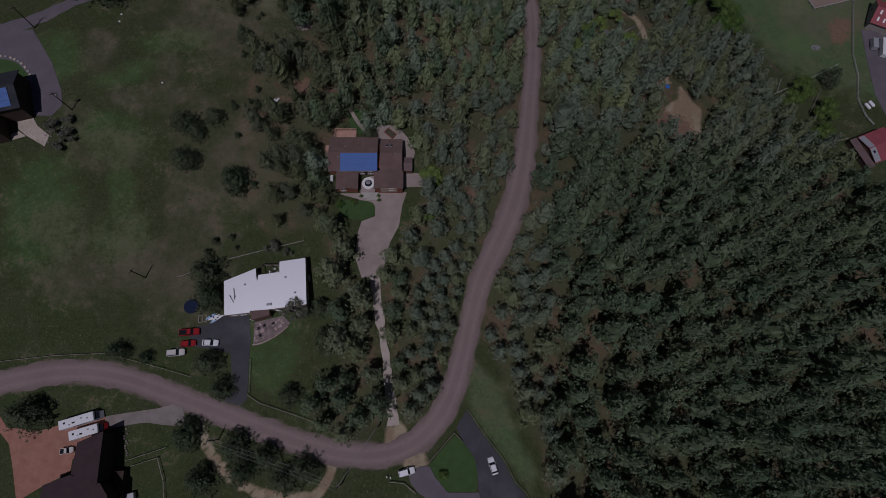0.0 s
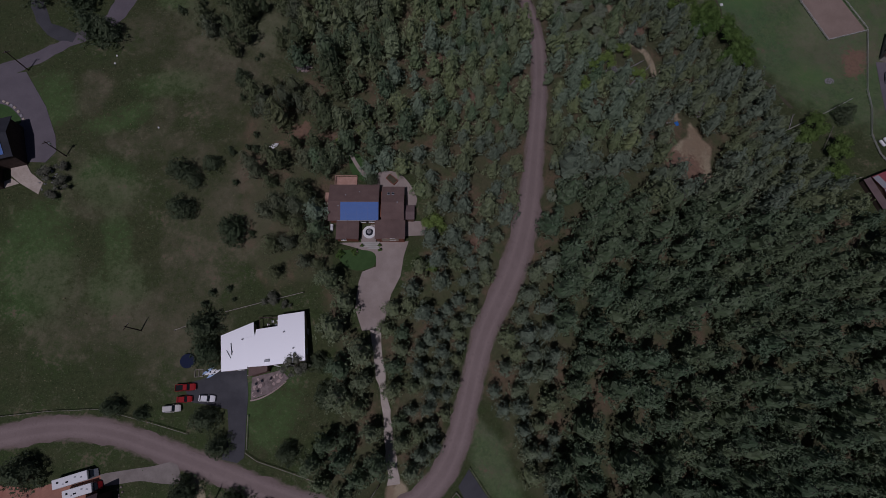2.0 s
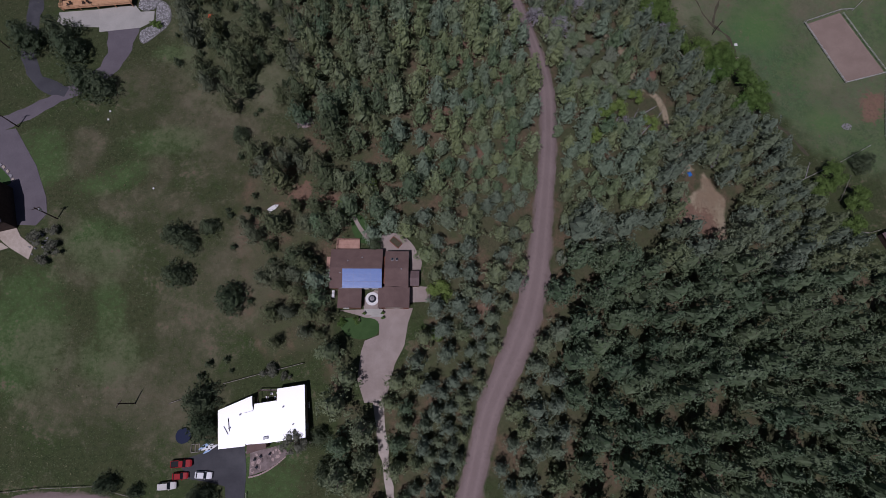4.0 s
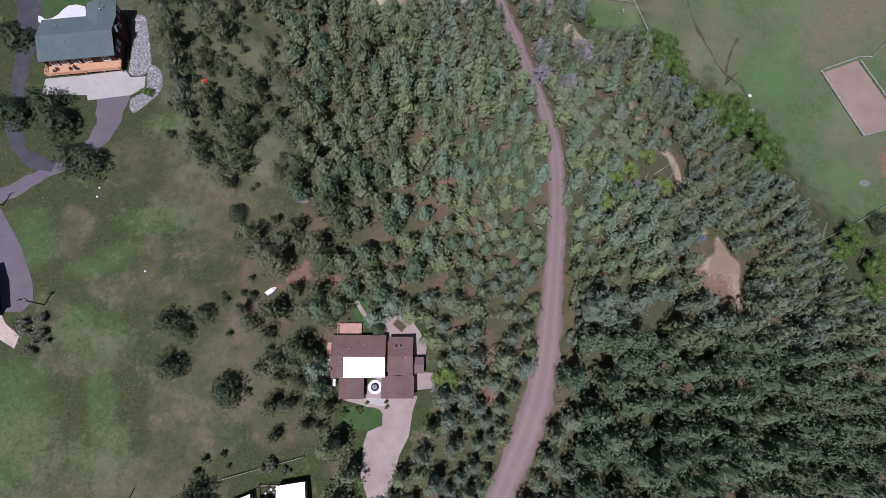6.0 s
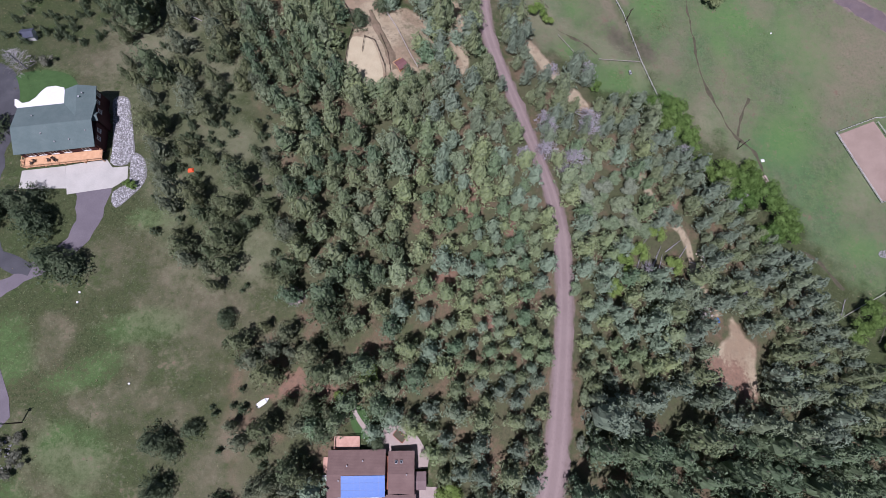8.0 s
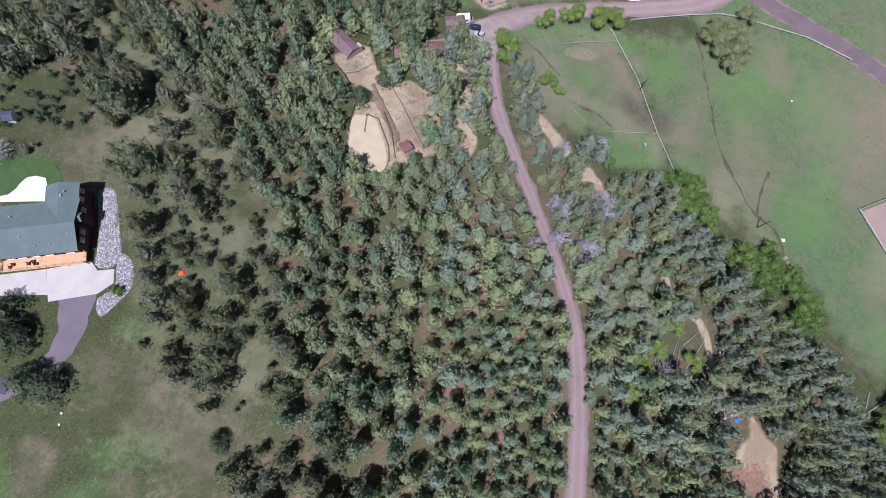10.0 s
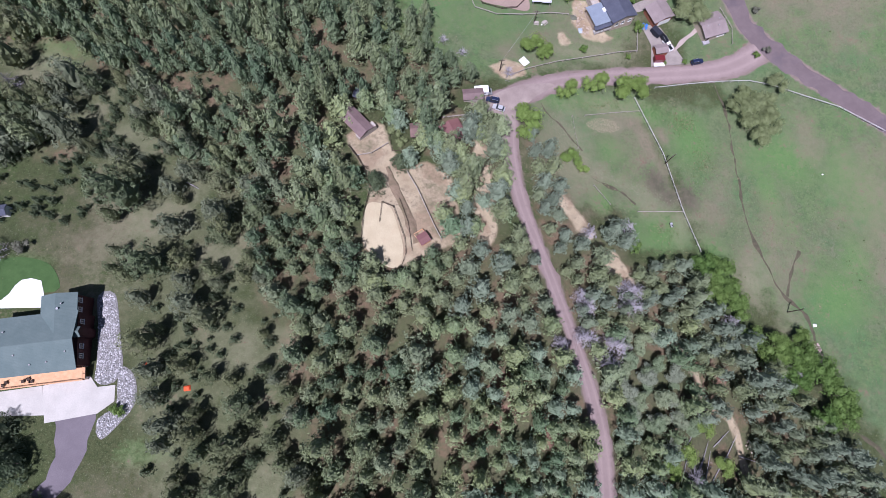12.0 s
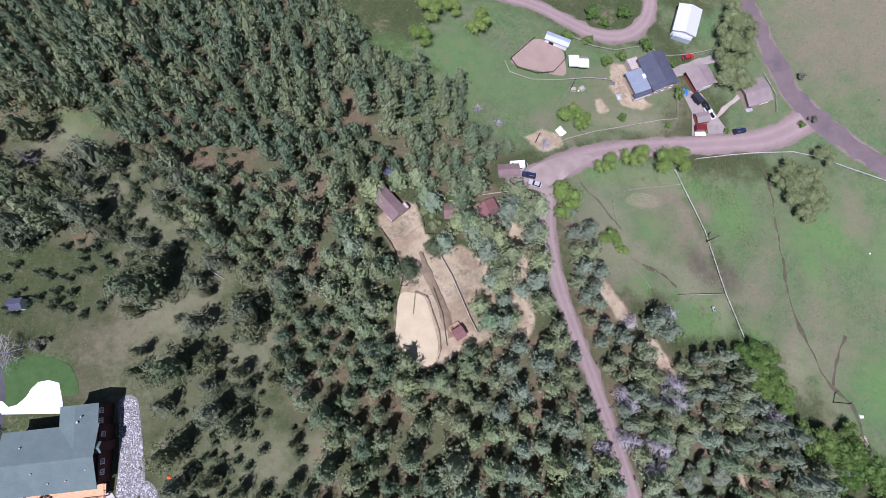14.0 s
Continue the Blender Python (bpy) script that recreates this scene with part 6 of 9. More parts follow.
# the large green-roofed house with its deck
h = thing("house", pose(-111.0, 169.5, gz(-109, 168) - 0.6, 0, 0, 6.5), "large green-shingled house with a wooden deck and maroon walls", "house")
block(h, 21.0, 13.4, 6.3, 1.9, "maroon_siding", "green_shingle", -1.0, -0.6, over=0.7, deep=3)
block(h, 8.0, 9.0, 6.3, 1.4, "maroon_siding", "green_shingle", 5.4, 6.4, over=0.5, turned=True, deep=3)
block(h, 1.8, 2.2, 6.6, 0.8, "maroon_siding", "green_shingle", 9.9, 1.2, over=0.25, deep=3)
part("wall", Mesh().box(4.8, -0.5, -3, 10.6, 13.0, 9.0), "maroon_siding", h)
vents(h, [(6.8, 8.6, 7.4), (3.5, -5.4, 6.7), (-0.5, -5.6, 6.65), (-4, -3, 7.4), (-7, 3, 7.2), (8.2, -3.4, 7.2)])
dish = part("satellite_dish", Mesh().lathe([(0.03, 0), (0.2, 0.06), (0.3, 0.14), (0.28, 0.17), (0.18, 0.09)], 6.0, 7.4, 7.9, 14), "silver_paint", h, "small white satellite dish")
part("mast", Mesh().tube((6.0, 7.4, 7.0), (6.0, 7.4, 8.0), 0.05, 0.05, 6), "silver", dish)
rect_windows(h, [(10.16, -4.6, 0), (10.16, -2.2, 0), (10.16, 4.0, 0), (9.46, 7.2, 0), (9.46, 9.6, 0)], 3.9, 1.2, 1.5)
rect_windows(h, [(-9, -7.31, 270), (-6, -7.31, 270), (-2.5, -7.31, 270), (1, -7.31, 270), (6.5, -7.31, 270)], 3.4, 2.0, 1.8)
rect_windows(h, [(-8, 6.11, 90), (-4, 6.11, 90), (4, 10.91, 90), (7, 10.91, 90)], 3.4, 1.5, 1.4)
for x in (4.5, 8.2):
    part("garage_door", Mesh().box(x, -7.05, -0.3, 3.0, 0.1, 2.4), "white_siding", h)
deck_boards(h, -11.6, -10.6, 10.4, -7.4, 2.95, "cedar", True, wide=0.28)
rails(h, [(-11.6, -7.4), (-11.6, -10.5), (10.3, -10.5), (10.3, -7.4)], 3.0, 1.0, "cedar", 2.0)
for x in (-11.3, -6, -0.6, 4.9, 10.1):
    part("deck_post", Mesh().box(x, -10.3, -3, 0.25, 0.25, 5.8), "cedar", h)
for k in range(10):
    part("stair_tread", Mesh().box(-12.3, -8.0 - k * 0.35, 2.7 - k * 0.3, 1.2, 0.36, 0.08), "cedar", h)
part("retaining_wall", Mesh().box(-12.2, -14.6, -3, 0.7, 6.4, 4.0, -28), "stone", h)
for x, y, w in ((-4.5, -9.2, 0), (-3.2, -8.8, 30), (-2.4, -9.4, 90), (-8.5, -9.0, 10), (-9.3, -9.6, -20)):
    ch = thing("deck_chair", pose(-111.0, 169.5, gz(-109, 168) - 0.6, 0, 0, 6.5) @ pose(x, y, 3.02, 0, 0, w), "dark wicker chair on a cedar deck", "chair", "chairs of the deck")
    part("seat", Mesh().box(0, 0, 0.35, 0.7, 0.7, 0.15, 0, 0.03), "dark_wood", ch)
    part("backrest", Mesh().box(0, 0.32, 0.45, 0.7, 0.1, 0.5), "dark_wood", ch)
    for lx in (-0.3, 0.3):
        for ly in (-0.3, 0.3):
            part("leg", Mesh().box(lx, ly, 0, 0.07, 0.07, 0.36), "dark_wood", ch)


def shed_roof(mesh, ring, high, low, east):
    """A single slope on an outline, higher to the east."""
    xs = [p[0] for p in ring]
    lo, hi = min(xs), max(xs)
    n = len(ring)
    z = [low + (high - low) * (x - lo) / (hi - lo) for x in xs]
    return mesh.add([(x, y, q) for (x, y), q in zip(ring, z)] + [(x, y, q + 0.25) for (x, y), q in zip(ring, z)], [tuple(range(n))[::-1], tuple(range(n, 2 * n))] + [(i, (i + 1) % n, n + (i + 1) % n, n + i) for i in range(n)])


# the dark-roofed house beside the brick-red yard
h = thing("house", pose(-93.0, -15.0, gz(-93, -15)), "house with dark brown shingled roofs beside a red yard", "house")
for ring, high, low in (([(-3.9, 7.1), (-4.2, -3.0), (4.9, -3.2), (4.2, 10.0)], 8.6, 5.6), ([(-11.6, -3.6), (-11.8, -10), (7.5, -10.5), (7.5, -6), (4.9, -3.0), (-4.2, -1.0)], 7.6, 4.8)):
    part("roof", shed_roof(Mesh(), ring, high, low, 1), "dark_shingle", h)
    mid = np.array(ring).mean(0)
    part("wall", shed_roof(Mesh(), [tuple(mid + (np.array(p) - mid) * 0.93) for p in ring], high - 0.25, low - 0.25, 1), "brown_siding", h)
    inner = [tuple(mid + (np.array(p) - mid) * 0.93) for p in ring]
    w = Mesh()
    n = len(inner)
    lo, hi = min(p[0] for p in ring), max(p[0] for p in ring)
    top = [low + (high - low) * (p[0] - lo) / (hi - lo) for p in inner]
    w.add([(x, y, -3) for x, y in inner] + [(x, y, q) for (x, y), q in zip(inner, top)], [(i, (i + 1) % n, n + (i + 1) % n, n + i) for i in range(n)])
    # Siding this dark stands in for the shade on the east side.
    part("wall", w, "dark_wood", h)
part("porch", Mesh().box(6.6, -4.0, -3, 2.4, 7.0, 5.2), "dark_wood", h)
rect_windows(h, [(-3.8, 2, 180), (-8, -2.9, 110)], 1.2, 1.5, 1.4)
for k in range(12):
    rr = random.Random(k)
    single("rock", Mesh().lathe([(0.12, -0.1), (0.34, 0.1), (0.26, 0.3), (0.05, 0.36)], n=6), "terrace_stone", "grey landscaping rock beside a house", "rock", "rocks beside the dark house", m=at(-87.2 + rr.uniform(-0.7, 0.7) + k * 0.12, -4.6 - k * 0.65, rr.uniform(0, 90)))
part("hot_tub", Mesh().box(9.6, -7.4, -0.6, 2.1, 2.1, 1.3, 15, 0.12), "silver_paint", h)

# the house with the dark solar roof to the west; walls blackened as shade
h = thing("house", pose(-129.0, 88.6, gz(-124, 92), 0, 0, 14), "dark-roofed house with solar panels and walls darkened for shade", "house")
block(h, 13.0, 12.0, 6.0, 2.2, "dark_wood", "black_shingle", 0.4, 1.0, over=0.6, deep=3)
block(h, 7.0, 6.0, 4.2, 1.4, "dark_wood", "black_shingle", -4.0, -7.6, over=0.5, deep=3)
slope2 = math.atan2(2.2, 6.0)
for row in range(3):
    for col in range(4):
        d = 0.7 + row * 1.82 + 0.9
        ob = part("solar_panel", Mesh().box(0, 0, -0.02, 1.0, 1.72, 0.045), "solar", h, "blue solar panel")
        ob.matrix_basis = pose(1.6 + 1.08 * col, 1.0 - d * math.cos(slope2), 8.2 - d * math.sin(slope2) + 0.34, math.degrees(slope2))
        fr = Mesh()
        for fx, fy, sx, sy in ((0, 0.86, 1.04, 0.05), (0, -0.86, 1.04, 0.05), (0.51, 0, 0.05, 1.76), (-0.51, 0, 0.05, 1.76), (0, 0, 0.03, 1.7)):
            fr.box(fx, fy, -0.03, sx, sy, 0.08)
        part("frame", fr, "solar_frame", ob)
kerb_line = smooth_line([(-136.5, 105.9), (-134.2, 105.9), (-131.0, 105.3), (-127.5, 103.4), (-125.1, 100.8), (-123.7, 98.6)], 1.25)
for i, (x, y) in enumerate(kerb_line[:-1]):
    dx, dy = kerb_line[i + 1] - kerb_line[i]
    single("kerb_stone", Mesh().box(0, 0, -0.3, 1.0, 0.75, 0.6, 0, 0.08), "stone" if i % 3 == 2 else "cream_stone", "cream kerb stone round a curved lawn", "kerb stone", "kerb stones of the lawn", m=at(x, y, math.degrees(math.atan2(dy, dx))))

# the two red-roofed barns to the east
h = thing("barn", pose(191.0, 152.2, gz(186, 154), 0, 0, -25), "barn with a red metal roof and white skylights", "barn")
block(h, 18.0, 12.0, 4.0, 2.4, "weathered_wood", "red_metal", over=0.5)
tip = math.degrees(math.atan2(2.4, 6.0))
for x in (-7.2, -4.8, -2.4):
    for y in (-1.8, -4.4):
        part("skylight", Mesh().box(0, 0, 0, 0.75, 1.7, 0.05), "white_cloth", h).matrix_basis = pose(x, y, 4.0 + 2.4 * (1 - abs(y) / 6) + 0.2, tip)
rect_windows(h, [(-9.01, -2.5, 180), (-9.01, 2.5, 180)], 1.4, 1.6, 1.6)
h = thing("barn", pose(165.8, 92.4, gz(166, 93), 0, 0, 21), "barn with a red and white metal roof", "barn")
block(h, 11.0, 11.0, 3.6, 1.4, "brown_siding", "red_metal", 1.5, 0, over=0.4)
tip = math.degrees(math.atan2(1.4, 5.5))
for y, turn in ((-2.85, tip), (2.85, -tip)):
    part("white_roof_panel", Mesh().box(0, 0, 0, 2.5, 5.5, 0.05), "silver_paint", h).matrix_basis = pose(-3.2, y, 3.6 + 0.7 + 0.2, turn)
part("roof_hatch", Mesh().box(-3.2, -1.7, 4.75, 0.8, 1.1, 0.2), "black_paint", h)
part("lean_to_roof", Mesh().box(-5.9, -0.3, 3.0, 3.0, 12.6, 0.15), "violet_roof", h)
part("lean_to", Mesh().box(-5.8, -0.3, -2, 2.6, 12.2, 5.0), "dark_wood", h)

# barns, cabins and sheds of the sandy yard
h = house("barn", -36.7, 240.3, 133, "long weathered barn with a violet-brown roof", "barn")
block(h, 10.8, 5.0, 2.6, 1.0, "brown_siding", "violet_roof", over=0.35)
part("lean_to", Mesh().box(-4.6, -0.4, -1, 2.0, 7.0, 3.3), "weathered_wood", h)
h = house("cabin", -5.2, 238.6, 26, "small cabin with a maroon metal roof", "cabin")
block(h, 6.2, 6.4, 2.8, 0.9, "dark_wood", "maroon_roof", turned=True)
h = house("cabin", -16.5, 238.5, 5, "small brown-roofed cabin half hidden by trees", "cabin")
block(h, 4.6, 4.0, 2.4, 0.9, "dark_wood", "brown_shingle")
h = house("shed", -15.0, 200.9, 33, "small shed with a maroon roof in a sandy yard", "shed")
block(h, 3.0, 3.0, 2.0, 0.4, "cedar", "maroon_roof", 0, -0.4, over=0.2, deep=0.6)
for x, y, sx, sy in ((0, 2.6, 3.2, 0.12), (-1.55, 1.9, 0.12, 1.6), (1.55, 1.9, 0.12, 1.6)):
    part("pen_board", Mesh().box(x, y, -0.2, sx, sy, 0.9), "cedar", h)
h = house("shed", 2.0, 254.2, 5, "grey tin-roofed shed at the end of a dirt road", "shed")
block(h, 6.6, 3.6, 2.4, 0.5, "weathered_wood", "violet_roof", over=0.3)
h = house("shed", -36.0, 251.0, -20, "small shed with a dark blue tarpaulin roof", "shed")
block(h, 3.4, 3.0, 2.2, 0.5, "dark_wood", "blue_shingle", over=0.2)
h = house("shed", -133.5, 206.4, 8, "small shed with a slate-blue roof on the grass", "shed")
block(h, 3.6, 2.8, 2.2, 0.7, "white_siding", "blue_shingle", over=0.25, deep=0.8)

# the farm to the north-east
h = thing("house", pose(55.0, 294.6, gz(55, 294), 0, 0, 21.5), "farmhouse with a dark blue shingled roof and porch", "house")
block(h, 9.4, 12.8, 5.2, 1.5, "tan_siding", "blue_shingle", 3.2, 0.4, over=0.5, turned=True)
part("wall", Mesh().box(-4.4, -0.6, -2.5, 6.6, 8.0, 7.0), "tan_siding", h)
part("flat_roof", Mesh().box(-4.6, -0.6, 4.5, 7.4, 8.8, 0.25), "slate_metal", h, "blue-grey flat metal roof")
part("roof_unit", Mesh().box(-2.4, 0.2, 4.75, 1.0, 1.6, 0.5, 0, 0.05), "white_paint", h)
part("annex", Mesh().box(-2.4, 7.0, -2.5, 4.0, 4.4, 5.6), "weathered_wood", h)
deck_boards(h, -8.4, -6.2, -1.6, -4.8, 1.4, "weathered_wood", True, wide=0.35)
rails(h, [(-8.4, -4.8), (-8.4, -6.2), (-1.6, -6.2)], 1.46, 1.0, "white_rail", 1.7)
part("porch_roof", Mesh().box(-5.0, -5.4, 3.9, 7.4, 1.9, 0.15), "blue_shingle", h)
for x in (-8.3, -5, -1.7):
    part("deck_post", Mesh().box(x, -6.1, -2.5, 0.18, 0.18, 6.4), "weathered_wood", h)
rect_windows(h, [(0.5, -6.11, 270), (3, -6.11, 270), (6, -6.11, 270), (-4, -4.61, 270), (-6.5, -4.61, 270), (7.91, -2, 0), (7.91, 2, 0)], 2.4, 1.4, 1.5)
h = house("garage", 75.4, 295.9, 24, "garage with a brown-grey roof and red walls", "garage")
block(h, 8.0, 7.2, 3.2, 1.0, "rust_siding", "grey_shingle", turned=True)
part("garage_door", Mesh().box(0.6, -3.66, -0.3, 5.4, 0.12, 2.5), "white_siding", h)
h = house("house", 95.2, 290.7, 18.5, "small house with a brown-grey shingled roof")
block(h, 9.0, 8.8, 2.9, 1.1, "tan_siding", "grey_shingle")
vents(h, [(-1, 2.0, 3.7), (1.5, -1.6, 3.8), (-2.8, -0.8, 3.9), (3, 1, 3.9)])
part("porch", Mesh().box(-3.4, -4.9, -2, 2.6, 1.8, 2.3), "stone", h)
door(h, -3.0, -4.41, 0.2, 1.0, 2.1, 270, "dark_wood")
rect_windows(h, [(1.5, -4.41, 270), (3.4, -4.41, 270), (4.51, 1, 0)], 1.0, 1.3, 1.2)
h = house("barn", 72.2, 319.4, -18, "barn with a bright white metal roof", "barn")
block(h, 8.0, 11.4, 3.6, 0.9, "white_siding", "white_roof", turned=True)
part("lean_to", Mesh().box(0, -6.4, -1.5, 7.2, 1.4, 3.6), "pale_metal", h)
h = house("shed", 22.0, 307.9, -22, "open-fronted animal shed with a pale blue metal roof", "shed")
block(h, 8.6, 2.8, 2.4, 0.35, "white_siding", "pale_metal", over=0.3)
# A black panel on the wall stands in for the shaded inside.
part("opening", Mesh().box(-1.8, -1.44, -0.4, 1.8, 0.1, 2.0), "black_paint", h)
h = house("carport", 29.5, 299.3, 0, "white-roofed field shelter on posts", "shelter")
for x in (-3.2, 0, 3.2):
    for y in (-1.9, 1.9):
        part("post", Mesh().box(x, y, -1, 0.14, 0.14, 3.4), "weathered_wood", h)
part("roof", Mesh().box(-1.9, 0.2, 2.4, 3.8, 4.6, 0.12), "white_roof", h)
part("roof", Mesh().box(1.8, -0.5, 2.2, 3.6, 3.6, 0.12), "white_roof", h)
part("back_wall", Mesh().box(0, 1.95, -1, 6.6, 0.1, 3.3), "weathered_wood", h)
h = house("carport", 74.7, 280.3, 11, "small carport with a grey metal roof and red gable", "carport")
block(h, 4.6, 3.4, 2.3, 0.6, "rust_siding", "grey_shingle", over=0.25, deep=0.6)


# ---- single trees, shrubs and dead wood ----
LONE = tree("pine_tree", pine_crown(71, 7.0, 3.2, 620, 0.05, (0.16, 0.36), 0.55), trunk_mesh(71, 7.0, 3.0), "young_needles", "single bushy dark green pine on open grass", "pine tree", "single pines of the meadow")
LONE_B = tree("pine_tree", pine_crown(73, 7.6, 3.2, 620, 0.05, (0.16, 0.36), 0.7), trunk_mesh(73, 7.6, 3.0), "young_needles", "single bushy dark green pine on open grass", "pine tree", "single pines of the meadow")
YOUNG = tree("young_pine", pine_crown(81, 3.2, 1.3, 80, 0.03, (0.18, 0.36), 0.8, 5, 7), trunk_mesh(81, 3.2, 1.2), "young_needles", "small young pine on open grass", "young pine", "young pines of the meadow")
LEAFY = tree("leafy_tree", broadleaf_crown(91, 7.0, 5.0, 900, (0.2, 0.44)), trunk_mesh(91, 6.0, 4.4), "leaves", "bright green leafy tree with an uneven crown", "leafy tree", "leafy trees")
LEAFY_B = tree("leafy_tree", broadleaf_crown(93, 7.0, 5.0, 900, (0.2, 0.44)), trunk_mesh(93, 6.0, 4.4), "dark_leaves", "green leafy tree beside a creek", "leafy tree", "leafy trees")
PALE = tree("leafy_tree", broadleaf_crown(95, 6.0, 5.0, 800, (0.18, 0.40)), trunk_mesh(95, 5.4, 4.4), "pale_leaves", "tree in pale yellow-green spring leaf", "leafy tree", "leafy trees")
SHRUB = tree("shrub", broadleaf_crown(97, 2.2, 1.6, 160, (0.16, 0.34)), trunk_mesh(97, 1.8, 1.3), "dark_leaves", "rounded leafy green garden shrub", "shrub", "shrubs")
GREY = tree("grey_shrub", broadleaf_crown(99, 3.4, 2.6, 210, (0.18, 0.4)), trunk_mesh(99, 3.0, 2.3), "sage", "thin grey-green shrub on rough grass", "shrub", "shrubs")
DEAD = tree("dead_tree", None, trunk_mesh(101, 9.0, 5.0, 1.0), "", "bare silver-grey dead tree", "dead tree", "dead trees", "dead_wood")
DEAD_B = tree("dead_tree", None, trunk_mesh(103, 9.0, 5.0, 1.0), "", "bare silver-grey dead tree", "dead tree", "dead trees", "dead_wood")
SILVER = tree("dead_pine", pine_crown(105, 9.0, 3.4, 120, 0.1, (0.12, 0.45), 0.8)[6 * 12 * 7:], trunk_mesh(105, 9.0, 3.4, 1.0), "dead_wood", "silver-grey dead pine with dense fine twigs", "dead tree", "dead trees", "dead_wood")
BRUSH = tree("leafy_tree", broadleaf_crown(107, 6.0, 4.0, 440, (0.24, 0.48)), trunk_mesh(107, 5.2, 3.4), "brush_leaves", "pale grey-green bushy tree on a slope", "leafy tree", "bushy trees beside the road")
GREY_TALL = tree("leafy_tree", broadleaf_crown(109, 7.6, 4.2, 280, (0.2, 0.42)), trunk_mesh(109, 7.0, 4.2, 0.3), "sage", "thin grey-green tree leaning over a white roof", "leafy tree")
PROTOS = PROTO_PINES + [SILVER, BRUSH, GREY_TALL, LONE, LONE_B, YOUNG, LEAFY, LEAFY_B, PALE, SHRUB, GREY, DEAD, DEAD_B]

MEADOW_PINES = [(-75.1, 82.9, 4.2), (-71.7, 80.7, 2.6), (-66.9, 86.1, 2.8), (-74.0, 71.6, 4.2), (-59.5, 65.4, 4.6), (-60.3, 114.9, 2.5), 
                (-89.7, 16.2, 3.2), (-82.3, 14.6, 2.1), (-31.5, 19.3, 3.8), (-41.6, 3.9, 3.4), (-64.5, 13.3, 4.0), (-60.2, 5.6, 3.6), (-60.1, 113.7, 2.6)]
BIG_PINES = [(-106.8, 129.8, 5.0), (-102.4, 128.5, 4.6), (-113.2, 141.0, 5.4), (-117.4, 146.4, 5.0), (-126.7, 144.4, 5.4), (-133.5, 170.6, 4.6), (-112.1, -0.2, 5.4), (-65.9, 37.8, 4.8), (-64.6, 31.6, 4.6), (-33.4, 28.9, 2.9), (-69.0, -6.3, 4.6), (-64.8, -18.1, 4.4), (-55.5, -9.7, 4.6), (-46.9, -12.0, 4.2), (-36.1, -15.8, 4.4), (-41.9, -18.4, 4.2), (-52.8, -16.1, 4.2),
             (156.4, 122.8, 4.4), (-19.7, 81.9, 2.6), (-29.4, 218.5, 3.4), (-22.0, 226.2, 3.2), (-30.0, 220.4, 2.6)]
SEEDLINGS = [(-64.5, 47.9, 1.3), (-59.9, 49.1, 1.1), (-58.6, 46.0, 0.8), (-66.6, 44.7, 1.3), (-60.1, 80.5, 1.1), (-81.6, 138.6, 1.5), (-54.1, 90.9, 1.6), (-61.6, 89.7, 1.2),
             (-128.9, 215.4, 1.4), (-135.4, 224.5, 1.2), (-125.7, 223.0, 1.5), (-124.6, 205.8, 1.3), (-120.6, 209.8, 1.6), (-115.9, 203.6, 1.2), (-111.6, 206.8, 1.5), (-117.8, 216.4, 1.4), (-112.1, 218.2, 1.6), (-116.9, 224.9, 1.6), (-107.9, 210.1, 1.5)]
for i, (x, y, r) in enumerate(MEADOW_PINES):
    plant((LONE, LONE_B)[i % 2], x, y, r / 3.2, None, 0.95)
for i, (x, y, r) in enumerate(BIG_PINES):
    plant((LONE, LONE_B)[i % 2], x, y, r / 3.2, None, 0.9)
# the open western wood and the trees round the brown house, each with its crown radius
WEST_WOOD = [(-98.6, 210.0, 5.7), (-101.6, 205.0, 2.3), (-86.8, 213.9, 2.8), (-83.9, 202.0, 3.5), (-91.0, 203.2, 1.4), (-87.5, 189.8, 4.6), (-97.9, 194.2, 1.8), (-97.8, 189.2, 1.7), (-94.1, 187.4, 2.1), (-79.9, 191.6, 3.0), (-78.8, 186.0, 2.6), (-72.1, 189.1, 2.6), (-70.2, 185.2, 2.1), (-72.1, 204.6, 4.1), (-70.8, 199.0, 2.8), (-89.3, 181.2, 2.4), (-86.2, 178.7, 1.5), (-76.3, 179.6, 3.7), (-71.3, 175.5, 3.3), (-84.8, 169.7, 3.6), (-83.8, 173.2, 1.8), (-82.9, 162.8, 2.9), (-75.5, 163.3, 2.6), (-68.8, 177.8, 1.2), (-67.1, 173.6, 1.4), (-74.5, 168.6, 1.3), (-70.5, 167.6, 1.3), (-68.7, 161.0, 2.0), (-61.5, 192.5, 3.0)]
WEST_WOOD_LOW = [(-58.5, 186.7, 2.4), (-62.8, 187.3, 2.4), (-73.0, 215.5, 3.3), (-63.9, 213.1, 3.7), (-62.1, 206.7, 3.1), (-56.7, 171.9, 1.7), (-59.4, 154.1, 3.8), (-56.8, 150.8, 2.2), (-63.5, 159.9, 2.0), (-81.3, 156.1, 2.7), (-77.4, 149.6, 3.3), (-77.1, 144.9, 2.5), (-75.4, 142.2, 1.4), (-71.1, 152.4, 1.9), (-70.6, 147.4, 3.0), (-68.7, 142.6, 2.7), (-61.5, 144.9, 3.6), (-64.4, 141.5, 2.3), (-61.8, 135.5, 3.8), (-58.6, 138.3, 2.2), (-55.7, 140.8, 2.0), (-55.9, 162.9, 2.0), (-52.3, 160.0, 2.1), (-49.2, 156.6, 2.3), (-47.0, 151.4, 2.7), (-52.7, 152.4, 1.5), (-72.3, 133.8, 3.2), (-71.1, 130.2, 2.3)]
